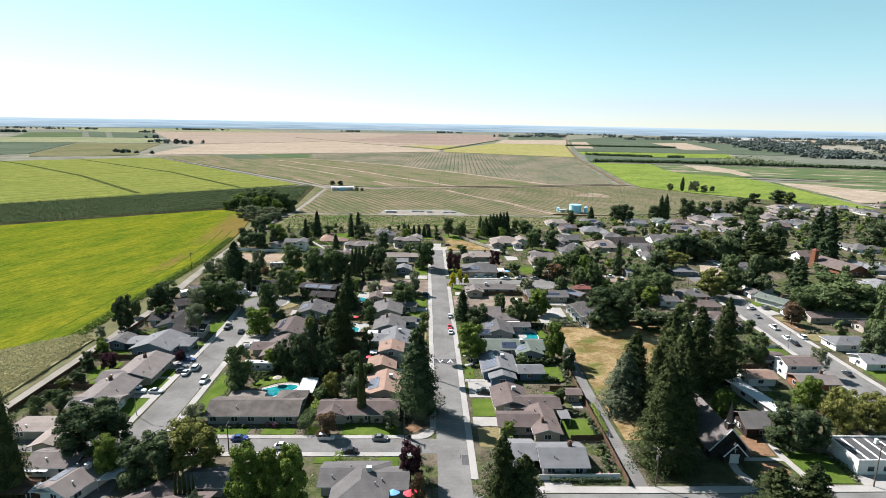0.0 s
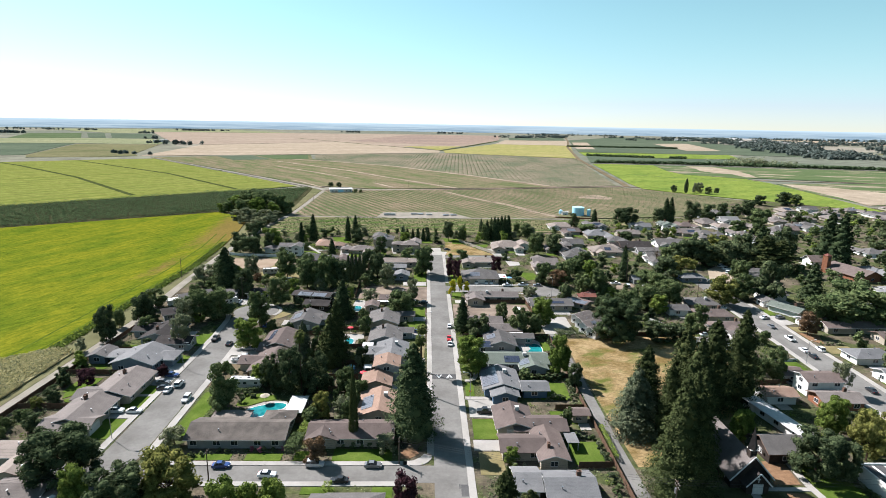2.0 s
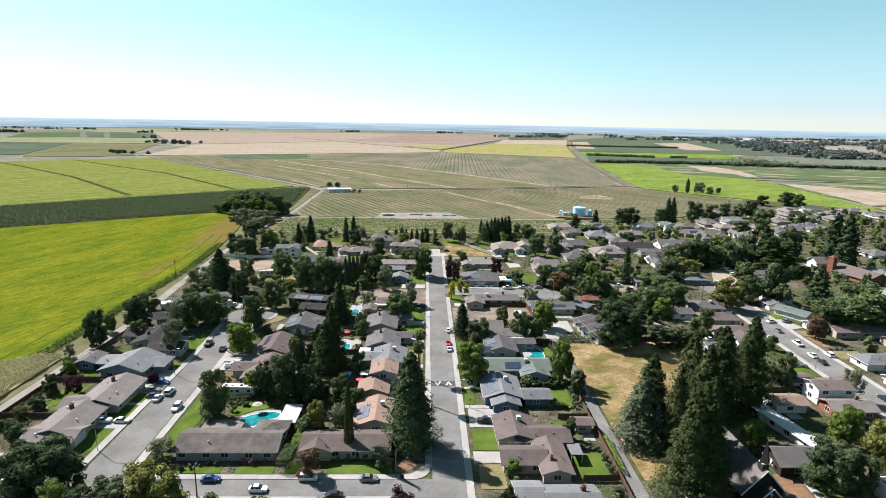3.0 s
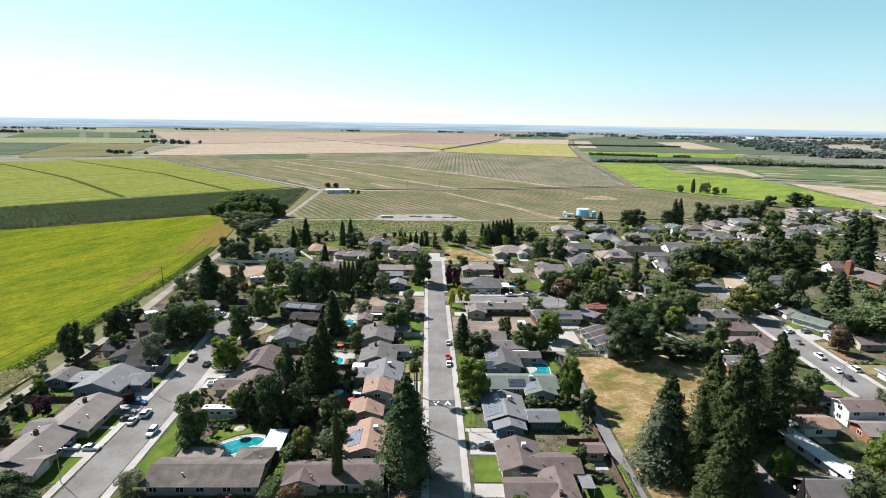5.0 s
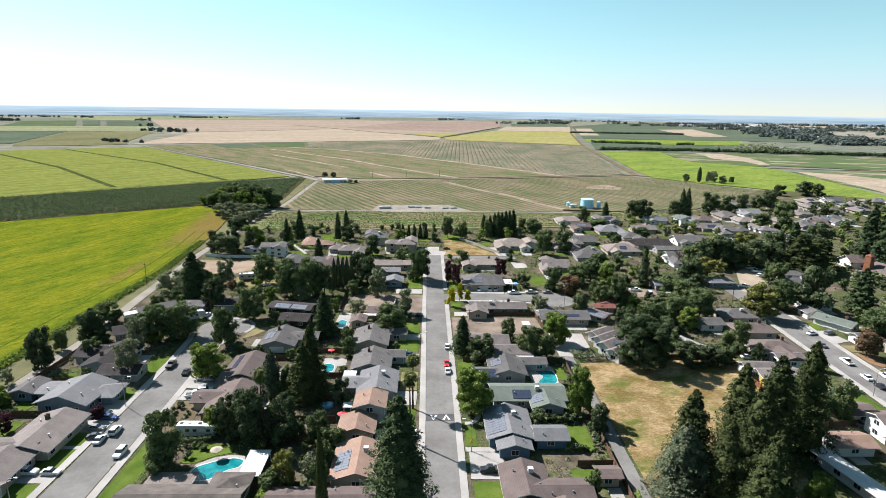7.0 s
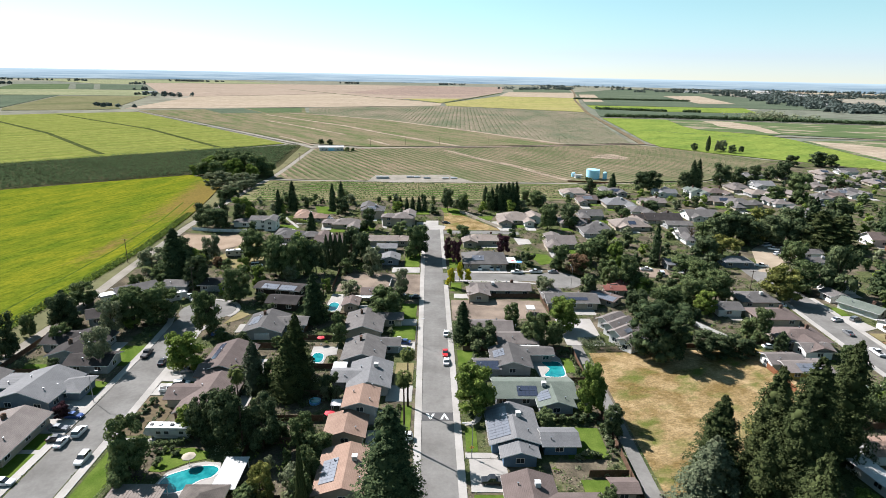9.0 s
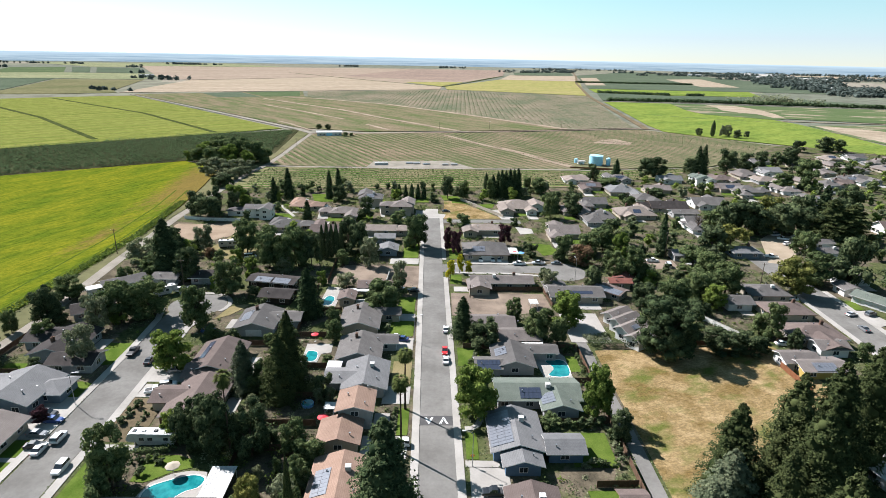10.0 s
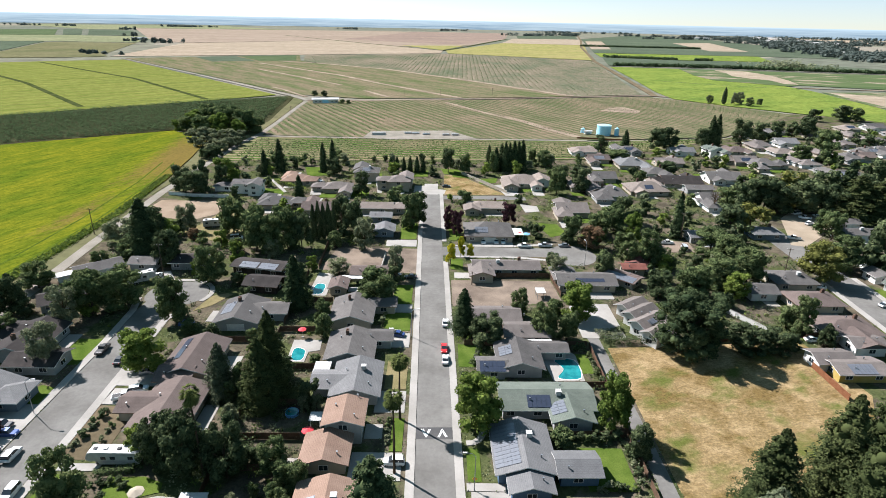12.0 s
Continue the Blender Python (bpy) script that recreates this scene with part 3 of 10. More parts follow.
full_trunk = lambda: trunk_mesh("trunk", 0.5, 0.026)
pole_trunk = lambda: trunk_mesh("trunk", 0.93, 0.018, 0, 0.004)
proto("oak", 4, lambda: broad_crown(56, 6900, 0.0, 0.0209, 0.31, 0, 0.72, 0.07, 0.15, 0.7), "leaf_oak", full_trunk)
proto("oak_big", 3, lambda: broad_crown(110, 15600, 0.02, 0.013, 0.35, 0, 0.74, 0.05, 0.115, 0.7), "leaf_oak", full_trunk)
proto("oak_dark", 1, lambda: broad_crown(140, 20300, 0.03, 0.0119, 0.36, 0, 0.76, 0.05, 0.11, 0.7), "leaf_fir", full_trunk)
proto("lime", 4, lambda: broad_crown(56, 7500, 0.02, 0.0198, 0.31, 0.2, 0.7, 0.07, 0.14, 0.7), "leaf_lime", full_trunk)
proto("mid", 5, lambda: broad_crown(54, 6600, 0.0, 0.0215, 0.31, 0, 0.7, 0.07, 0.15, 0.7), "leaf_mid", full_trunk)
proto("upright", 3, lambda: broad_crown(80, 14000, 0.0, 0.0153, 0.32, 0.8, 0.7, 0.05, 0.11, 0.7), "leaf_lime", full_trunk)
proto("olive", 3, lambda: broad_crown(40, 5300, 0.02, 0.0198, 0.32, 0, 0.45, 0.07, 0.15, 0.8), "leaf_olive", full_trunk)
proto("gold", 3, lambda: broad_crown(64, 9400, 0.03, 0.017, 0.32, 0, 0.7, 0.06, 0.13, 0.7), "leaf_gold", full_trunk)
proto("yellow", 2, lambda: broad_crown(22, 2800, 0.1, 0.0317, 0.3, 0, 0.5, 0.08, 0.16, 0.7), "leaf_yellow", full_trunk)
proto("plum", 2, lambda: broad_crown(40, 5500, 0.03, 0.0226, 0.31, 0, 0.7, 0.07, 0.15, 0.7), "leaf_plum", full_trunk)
proto("rust", 2, lambda: broad_crown(40, 5500, 0.02, 0.0226, 0.31, 0, 0.6, 0.07, 0.15, 0.7), "leaf_rust", full_trunk)
proto("conifer", 2, lambda: conifer_crown(9400, 0.03, 0.0226, 0.5, 0.14, 34, 0.06, 0.4), "leaf_fir", pole_trunk)
proto("conifer_big", 5, lambda: conifer_crown(14800, 0.02, 0.0153, 0.5, 0.2, 46, 0.2, 0.42), "leaf_conifer", pole_trunk)
proto("fir_big", 2, lambda: conifer_crown(15600, 0.02, 0.0153, 0.47, 0.1, 50, 0.12, 0.45), "leaf_fir", pole_trunk)
proto("cedar", 2, lambda: conifer_crown(11700, 0.03, 0.0181, 0.52, 0.24, 36, 0.25, 0.36, 0.75), "leaf_cedar", pole_trunk)
proto("pine", 2, lambda: conifer_crown(10100, 0.1, 0.0204, 0.55, 0.05, 20, 0.3, 0.3, 0.7), "leaf_conifer", pole_trunk)
proto("cypress", 2, lambda: column_crown(6500, 0.02, 0.026), "leaf_conifer", pole_trunk)
proto("poplar", 2, lambda: column_crown(4000, 0.03, 0.034, 2.4, 0.6), "leaf_oak", pole_trunk)
# lighter forms of the same for the farther streets
proto("oak_far", 4, lambda: broad_crown(26, 2200, 0.0, 0.0315, 0.31, 0, 0.78, 0.11, 0.2, 0.6), "leaf_oak", full_trunk)
proto("mid_far", 4, lambda: broad_crown(26, 2200, 0.0, 0.0315, 0.31, 0, 0.76, 0.11, 0.2, 0.6), "leaf_mid", full_trunk)
proto("lime_far", 2, lambda: broad_crown(26, 2200, 0.0, 0.0315, 0.31, 0.2, 0.76, 0.08, 0.16, 0.6), "leaf_lime", full_trunk)
proto("olive_far", 3, lambda: broad_crown(24, 1750, 0.0, 0.034, 0.32, 0, 0.66, 0.09, 0.17, 0.7), "leaf_olive", full_trunk)
proto("gold_far", 2, lambda: broad_crown(26, 1800, 0.0, 0.034, 0.31, 0, 0.74, 0.08, 0.16, 0.6), "leaf_gold", full_trunk)
proto("conifer_far", 3, lambda: conifer_crown(4200, 0.03, 0.034, 0.5, 0.14, 26, 0.06, 0.45), "leaf_fir", pole_trunk)
proto("palm", 2, palm_crown, "leaf_palm", lambda: trunk_mesh("trunk", 0.94, 0.065, 0, 0.02))
shrub_crown = lambda: broad_crown(10, 520, -0.1, 0.055, 0.3, 0, 0.8, 0.12, 0.22, 0.7)
proto("shrub", 4, shrub_crown, "leaf_mid", lambda: None)
proto("shrub_dark", 3, shrub_crown, "leaf_oak", lambda: None)
proto("shrub_pale", 2, shrub_crown, "leaf_olive", lambda: None)
proto("shrub_pink", 1, shrub_crown, "leaf_pink", lambda: None)
PROTO["bare"] = [(trunk_mesh("branches", 0.62, 0.013, 22), trunk_mesh("trunk", 0.72, 0.03, 9))]
KIND_WORDS = {
    "bare": ("leafless pale grey tree with bare branches", "tree"),
    "oak": ("broadleaf tree with a dense dark green rounded crown", "tree"),
    "oak_big": ("very large broadleaf tree with a dense dark green crown", "tree"),
    "oak_dark": ("very large round live oak with near-black green crown", "tree"),
    "conifer_big": ("huge dark green redwood with dense drooping boughs", "conifer"),
    "fir_big": ("tall dense dark green fir by the pavement", "conifer"),
    "lime": ("broadleaf street tree with a bright green full crown", "tree"),
    "mid": ("mid-green leafy garden tree with an uneven crown", "tree"),
    "upright": ("tall bright green tree with an upright leafy crown", "tree"),
    "olive": ("grey-green thin-leaved tree with an airy crown", "tree"),
    "gold": ("broadleaf tree with an olive-gold autumn-tinged crown", "tree"),
    "yellow": ("small tree with bright yellow leaves by the kerb", "tree"),
    "plum": ("small tree with dark purple leaves", "tree"),
    "rust": ("round tree with reddish brown leaves", "tree"),
    "conifer": ("tall dark green conifer with dense drooping boughs", "conifer"),
    "cedar": ("large grey-green cedar with broad layered boughs", "conifer"),
    "pine": ("dark ragged pine tree with an open crown", "conifer"),
    "cypress": ("slim dark green columnar cypress", "cypress"),
    "poplar": ("narrow upright dark green tree in a row", "tree"),
    "palm": ("tall fan palm with a bare slender trunk", "palm tree"),
    "shrub": ("green leafy garden shrub standing in soil", "shrub"),
    "shrub_dark": ("dark green rounded garden bush", "shrub"),
    "shrub_pale": ("grey-green dry garden bush", "shrub"),
    "shrub_pink": ("flowering bush covered with pink blossom", "shrub"),
}
tree_count = [0]


def tree(kind, x, y, height, width):
    """One plant: an Empty at its foot with trunk and crown, scaled from a stock of forms."""
    tree_count[0] += 1
    k = tree_count[0]
    stock = PROTO[kind + "_far" if kind + "_far" in PROTO and (y > 290 or not -136 < x < 152) else kind]
    crown, trunk = stock[k % len(stock)]
    kind = kind.replace("_far", "")
    words, cat = KIND_WORDS[kind]
    name = {"palm": "palm_tree", "conifer": "conifer", "conifer_big": "redwood", "fir_big": "fir_tree", "cedar": "cedar", "pine": "pine_tree", "cypress": "cypress", "poplar": "poplar", "olive": "olive_tree", "plum": "plum_tree"}.get(kind, "tree")
    name = "shrub" if kind.startswith("shrub") else name
    ob = thing(name, x, y, 0, (k * 67) % 360, words, cat, "garden shrubs" if name == "shrub" else "trees of the neighbourhood")
    ob.scale = (width, width, height)
    part("crown", crown, None, ob)
    if trunk:
        part("trunk", trunk, None, ob, "grey-brown bark trunk")
    return ob

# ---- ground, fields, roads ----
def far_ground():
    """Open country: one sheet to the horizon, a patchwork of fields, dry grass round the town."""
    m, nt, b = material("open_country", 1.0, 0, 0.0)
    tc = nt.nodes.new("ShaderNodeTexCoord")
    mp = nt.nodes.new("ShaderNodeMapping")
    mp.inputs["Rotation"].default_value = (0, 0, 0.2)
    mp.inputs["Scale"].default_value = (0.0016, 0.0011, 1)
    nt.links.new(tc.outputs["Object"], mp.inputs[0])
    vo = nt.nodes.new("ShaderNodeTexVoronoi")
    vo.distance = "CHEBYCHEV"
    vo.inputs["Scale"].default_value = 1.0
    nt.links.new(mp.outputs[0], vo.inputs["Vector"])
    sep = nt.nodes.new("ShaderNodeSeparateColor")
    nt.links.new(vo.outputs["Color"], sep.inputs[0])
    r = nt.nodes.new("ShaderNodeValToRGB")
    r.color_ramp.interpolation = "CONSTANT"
    # field tones paled, as distance haze would, in the colours themselves
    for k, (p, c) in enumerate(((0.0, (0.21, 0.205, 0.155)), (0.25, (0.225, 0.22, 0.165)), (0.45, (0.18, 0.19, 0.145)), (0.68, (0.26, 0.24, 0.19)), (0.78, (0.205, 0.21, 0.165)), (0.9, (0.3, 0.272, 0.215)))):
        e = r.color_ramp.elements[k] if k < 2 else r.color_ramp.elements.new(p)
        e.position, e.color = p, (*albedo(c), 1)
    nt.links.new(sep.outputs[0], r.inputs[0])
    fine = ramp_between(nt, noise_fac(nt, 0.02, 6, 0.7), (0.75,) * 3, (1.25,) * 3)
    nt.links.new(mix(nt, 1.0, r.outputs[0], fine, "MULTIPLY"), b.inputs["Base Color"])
    n = 96
    rings = (1, 60, 150, 300, 700, 1500, 3000, 4880)
    v = [(0, 0, 0)]
    f = []
    for k, rad in enumerate(rings):
        v += [(rad * math.cos(2 * math.pi * i / n), rad * math.sin(2 * math.pi * i / n), -0.6) for i in range(n)]
        for i in range(n):
            j = (i + 1) % n
            if k == 0:
                f.append((0, 1 + i, 1 + j))
            else:
                a, c = 1 + (k - 1) * n, 1 + k * n
                f.append((a + i, c + i, c + j, a + j))
    v[0] = (0, 0, -0.6)
    ob = new("ground", mesh("ground", v, f, "open_country"))
    ob.location.y = 60
    tagged(ob, "flat farmland patchwork reaching to the horizon", "ground", "", "structure")


def horizon():
    """Land beyond the sheet's rim: a low glowing band, haze painted in its colour."""
    m = bpy.data.materials.new("distance_haze")
    m.use_nodes = True
    nt = m.node_tree
    nt.nodes.clear()
    tc = nt.nodes.new("ShaderNodeTexCoord")
    sep = nt.nodes.new("ShaderNodeSeparateXYZ")
    nt.links.new(tc.outputs["Object"], sep.inputs[0])
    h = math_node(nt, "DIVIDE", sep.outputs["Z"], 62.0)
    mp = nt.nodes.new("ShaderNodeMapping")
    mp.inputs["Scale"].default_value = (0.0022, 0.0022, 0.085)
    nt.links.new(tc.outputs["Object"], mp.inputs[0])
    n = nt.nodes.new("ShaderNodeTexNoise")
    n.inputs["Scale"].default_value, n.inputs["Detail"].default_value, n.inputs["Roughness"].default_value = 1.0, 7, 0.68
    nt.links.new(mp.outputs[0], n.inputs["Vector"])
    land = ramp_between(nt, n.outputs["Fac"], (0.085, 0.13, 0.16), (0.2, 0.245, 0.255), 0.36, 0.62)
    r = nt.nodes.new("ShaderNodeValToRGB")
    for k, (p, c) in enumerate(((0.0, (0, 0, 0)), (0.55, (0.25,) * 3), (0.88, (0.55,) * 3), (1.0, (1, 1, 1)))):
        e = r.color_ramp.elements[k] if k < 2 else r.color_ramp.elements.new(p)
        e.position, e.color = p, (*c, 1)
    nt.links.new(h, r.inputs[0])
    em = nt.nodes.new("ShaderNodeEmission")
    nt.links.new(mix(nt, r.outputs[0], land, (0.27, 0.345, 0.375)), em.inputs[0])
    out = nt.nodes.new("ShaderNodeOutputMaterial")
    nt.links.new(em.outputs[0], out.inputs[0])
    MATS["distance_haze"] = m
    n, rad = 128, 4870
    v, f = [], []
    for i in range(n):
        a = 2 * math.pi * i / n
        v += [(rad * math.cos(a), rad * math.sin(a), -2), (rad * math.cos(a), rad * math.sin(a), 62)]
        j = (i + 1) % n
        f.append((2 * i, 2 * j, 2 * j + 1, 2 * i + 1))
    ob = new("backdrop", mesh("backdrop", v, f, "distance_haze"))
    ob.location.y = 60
    tagged(ob, "blue distance along the horizon, haze painted into its glow", "backdrop", "", "structure")


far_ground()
horizon()

field = lambda name, z, mat, label, *pts: ground_piece(name, list(pts), z, mat, label, "field")

def garden_ground_mat():
    """Garden ground: brown soil and dry grass, patches of green grass, leaf litter."""
    m, nt, b = material("town_soil", 1.0, 0, 0.0)
    soil = ramp_between(nt, noise_fac(nt, 0.16, 5, 0.6), albedo((0.09, 0.078, 0.055)), albedo((0.2, 0.165, 0.115)), 0.36, 0.64)
    turf = ramp_between(nt, noise_fac(nt, 0.5, 5, 0.7), albedo((0.06, 0.078, 0.03)), albedo((0.135, 0.145, 0.062)), 0.36, 0.64)
    where = ramp_between(nt, noise_fac(nt, 0.075, 5, 0.6), (0,) * 3, (1,) * 3, 0.47, 0.54)
    fine = ramp_between(nt, noise_fac(nt, 1.4, 6, 0.8), (0.6,) * 3, (1.35,) * 3, 0.32, 0.68)
    nt.links.new(mix(nt, 1.0, mix(nt, where, soil, turf), fine, "MULTIPLY"), b.inputs["Base Color"])
    bump(nt, b, noise_fac(nt, 2.5, 4, 0.7), 0.6, 0.06)


garden_ground_mat()
ground_piece("town_ground", [(-143, -60), (-142, 345), (-141, 425), (-122, 452), (100, 452), (235, 545), (345, 674), (425, 657), (480, 612), (640, 560), (700, -60)], 0.0, "town_soil",
             "dusty garden soil and dry grass between the houses", "ground")
# fields to the west and beyond the town
field("field_1", 0.5, "crop_yellow", "field of ripening yellow-green crop beside the houses",
      (-141, -200), (-139.5, 150), (-139.5, 282), (-139.5, 330), (-144, 386), (-152, 440), (-161.5, 488), (-176, 507), (-199, 523), (-287, 462), (-430, 362), (-900, 33), (-900, -200))
# this dark sheet has the orchard's shade painted into its colour
field("field_2", 0.1, "orchard_floor", "dark ground under the orchard trees, their shade painted in",
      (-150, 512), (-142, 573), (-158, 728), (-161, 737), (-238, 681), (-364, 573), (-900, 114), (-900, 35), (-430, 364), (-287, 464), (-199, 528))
field("field_3", 0.3, "crop_yellow_far", "wide yellow-green crop field crossed by tracks",
      (-181, 742), (-379, 968), (-579, 1194), (-666, 1135), (-726, 1082), (-1500, 420), (-1500, -380), (-900, 118), (-364, 577), (-238, 685))
field("field_4", 0.1, "weedy_fallow", "weedy fallow field crossed by pale soil strips",
      (-600, 1235), (-370, 985), (-163, 752), (-85, 727), (77, 760), (157, 783), (49, 926), (-88, 1098), (-229, 1202), (-272, 1260), (-310, 1416))
field("field_25", 0.1, "young_orchard_soil", "brown field planted with rows of young trees",
      (159, 784), (247, 812), (270, 980), (339, 1430), (180, 1500), (13, 1585), (-300, 1420), (-266, 1262), (-225, 1206), (-84, 1101), (52, 930))
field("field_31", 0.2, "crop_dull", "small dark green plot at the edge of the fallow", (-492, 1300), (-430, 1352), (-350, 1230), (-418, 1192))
field("field_32", 0.2, "crop_green", "small green plot at the edge of the fallow", (-424, 1356), (-316, 1412), (-280, 1258), (-344, 1232))
field("field_5", 0.1, "vine_soil", "bare brown field with rows of saplings",
      (-130.6, 514.5), (-131.4, 570), (-134.4, 640), (-136.2, 699), (-83, 708), (77, 742), (247, 792), (300, 735), (350, 668), (225, 542), (123, 520), (-57, 514))
field("field_6", 0.12, "row_soil", "strip of green crop rows behind the houses",
      (-134, 432), (-134.2, 480), (-131, 507), (-57, 508), (118, 513), (226, 536), (100, 455))
field("field_7", 0.2, "stubble", "harvested pale tan stubble field",
      (-646, 1271), (-317, 1432), (-1, 1596), (5, 1722), (-253, 2072), (-400, 2285), (-560, 2040), (-740, 1850))
field("field_8", 0.2, "stubble_red", "harvested pinkish tan field far off",
      (-748, 1866), (-566, 2056), (-400, 2302), (-253, 2090), (-124, 1912), (90, 2070), (280, 2770), (410, 3840), (-106, 3820), (-812, 3601), (-1598, 3293), (-900, 1985))
field("field_26", 0.26, "ploughed_far", "brown ploughed field far off", (-378, 2378), (-160, 3780), (400, 3800), (284, 2800), (75, 2150), (13, 2130))
field("field_9", 0.2, "crop_mown", "mown yellow-green field", (17, 1602), (13, 1730), (222, 2318), (514, 2283), (339, 1445))
field("field_27", 0.26, "crop_mown", "wedge of mown yellow-green field", (-122, 1975), (78, 2052), (3, 1748), (-14, 1790))
field("field_28", 0.2, "stubble", "harvested tan block beside the track", (222, 2324), (322, 2856), (636, 2925), (516, 2289))
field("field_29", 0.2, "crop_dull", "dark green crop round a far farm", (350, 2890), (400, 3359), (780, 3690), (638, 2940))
lane_far = [((-655, 2672), (-253, 2081), (8, 1728)), ((8, 1728), (100, 2056), (288, 2780))]
field("field_10", 0.2, "crop_lime", "bright lime-green crop field",
      (330, 1258), (456, 1242), (427, 1092), (425, 1018), (498, 948), (503, 885), (483, 744), (464, 631), (457, 591), (445, 600), (410, 633), (359, 680), (310, 726), (272, 776), (276, 850), (295, 985))
field("field_11", 0.15, "crop_patchy", "deep green crop field with dry patches",
      (458, 1246), (891, 1172), (1000, 1150), (760, 860), (690, 905), (531, 968), (506, 948), (427, 1020), (429, 1092))
field("field_12", 0.22, "stubble", "dry tan patch between the green fields",
      (519, 1227), (546, 1222), (568, 1209), (574, 1160), (571, 1114), (556, 1040), (535, 975), (518, 980), (524, 1040), (506, 1060), (495, 1103), (512, 1160))
field("field_20", 0.18, "crop_patchy", "green field with dry streaks", (508, 876), (688, 900), (760, 856), (680, 740), (560, 660), (480, 640), (486, 744))
field("field_21", 0.24, "stubble", "dry tan wedge at the edge of the green field", (514, 872), (553, 848), (584, 790), (600, 750), (548, 690), (505, 650), (476, 640), (492, 708), (503, 806))
field("field_13", 0.2, "crop_lime", "narrow bright green strip far off", (422, 1759), (869, 1740), (787, 1517), (557, 1517), (396, 1585))
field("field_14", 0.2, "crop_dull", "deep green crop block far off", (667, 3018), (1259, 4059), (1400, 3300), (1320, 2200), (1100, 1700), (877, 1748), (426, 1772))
field("field_15", 0.28, "stubble", "pale harvested block far off", (985, 2682), (1190, 2795), (980, 2019), (851, 2005))
field("field_18", 0.28, "stubble", "small pale harvested block beside the track", (612, 2687), (691, 2722), (536, 2000), (467, 1977))
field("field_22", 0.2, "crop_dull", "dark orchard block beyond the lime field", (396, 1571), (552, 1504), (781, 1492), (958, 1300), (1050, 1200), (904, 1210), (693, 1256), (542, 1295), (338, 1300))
field("field_23", 0.2, "pasture_dry", "dry grazing land beyond the woods", (1330, 1500), (1500, 2000), (2600, 2600), (3200, 2300), (2200, 1500))
field("field_24", 0.2, "stubble", "pale dry land far beyond the woods", (1700, 3300), (2200, 4200), (3400, 3300), (2900, 2900))
field("field_16", 0.15, "pasture_dry", "dull brown-green pasture", (-1078, 1753), (-860, 1811), (-693, 1337), (-652, 1272), (-700, 1225), (-759, 1200), (-823, 1173), (-868, 1238))
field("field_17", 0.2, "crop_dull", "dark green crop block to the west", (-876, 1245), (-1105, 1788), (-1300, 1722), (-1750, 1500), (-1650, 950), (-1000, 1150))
field("field_30", 0.18, "crop_pale", "pale green crop strip to the west", (-1115, 1800), (-870, 1830), (-1010, 2270), (-1360, 2240), (-1560, 2110), (-2000, 1850), (-1320, 1735))
field("field_34", 0.22, "crop_green", "green crop block far to the west", (-1552, 2125), (-1885, 2712), (-1746, 2886), (-1369, 2258))
field("field_35", 0.22, "crop_dull", "dark green crop block far to the west", (-1342, 2262), (-1725, 2895), (-1662, 2936), (-1292, 2288))
field("field_36", 0.22, "crop_dull", "dark green crop block far to the west", (-1272, 2296), (-1640, 2950), (-1401, 2881), (-1120, 2312))
field("field_37", 0.2, "crop_pale", "pale crop land far to the west", (-1700, 3000), (-1500, 3000), (-1650, 3300), (-900, 3620), (-1500, 4300), (-2500, 3700))

field("field_19", 0.08, "pasture_dry", "rough green verge along the dirt lane", (-139.5, 340), (-139.6, 480), (-135.6, 520), (-136.8, 570), (-139.6, 640), (-141.6, 700), (-157, 726), (-142, 573), (-150, 512), (-162, 490), (-152, 438), (-144, 384))


def lane(name, pts, width, z, mat, label, category="road"):
    """A strip of even width along a line."""
    left, right = [], []
    for k, p in enumerate(pts):
        a, b = Vector(pts[max(k - 1, 0)]), Vector(pts[min(k + 1, len(pts) - 1)])
        d = (b - a).normalized()
        n = Vector((-d.y, d.x)) * width / 2
        left.append((p[0] + n.x, p[1] + n.y))
        right.append((p[0] - n.x, p[1] - n.y))
    return ground_piece(name, right + left[::-1], z, mat, label, category)


lane("farm_track", [(-134, -60), (-127, 90), (-126.5, 160), (-127, 240), (-132, 296), (-136.5, 365), (-137, 430), (-137, 480), (-133, 520), (-134, 570), (-137, 640), (-139, 704)], 4.2, 0.06, "track_dirt", "pale dirt farm track along the field")
lane("farm_track", [(-139, 704), (-165, 740), (-375, 977), (-600, 1228)], 5, 0.32, "track_dirt", "pale dirt track between two fields")
lane("farm_track", [(-139, 704), (-83, 710), (77, 751), (247, 803), (290, 790)], 6, 0.16, "bare_soil", "brown dirt track across the orchard")
lane("farm_track", [(-133, 512), (-100, 510), (-57, 511), (110, 516)], 4, 0.16, "track_dirt", "dirt headland track between crop blocks")
lane("farm_track", [(-330, 630), (-341, 641), (-498, 806), (-705, 984), (-1000, 1200)], 6.0, 0.36, "ditch_weed", "dark weedy ditch through the crop field")
lane("farm_track", [(-241, 697), (-407, 881), (-544, 994), (-677, 1106)], 6.0, 0.36, "ditch_weed", "dark weedy ditch through the crop field")
lane("farm_track", [(-560, 770), (-514, 829), (-428, 891), (-346, 950)], 1.8, 0.33, "crop_line", "faint green line across the crop field")
for pts, w in ((((-310, 1240), (-229, 1204), (-88, 1100), (49, 928), (155, 784)), 9), (((-330, 1185), (-268, 1115), (-151, 984), (-79, 878), (22, 748)), 7), (((-290, 1050), (-237, 990), (-127, 852)), 5), (((-90, 797), (-57, 742)), 5), (((-205, 815), (-189, 797), (-146, 732)), 4)):
    lane("farm_track", list(pts), w, 0.22, "strip_soil", "pale bare soil strip across the fallow")
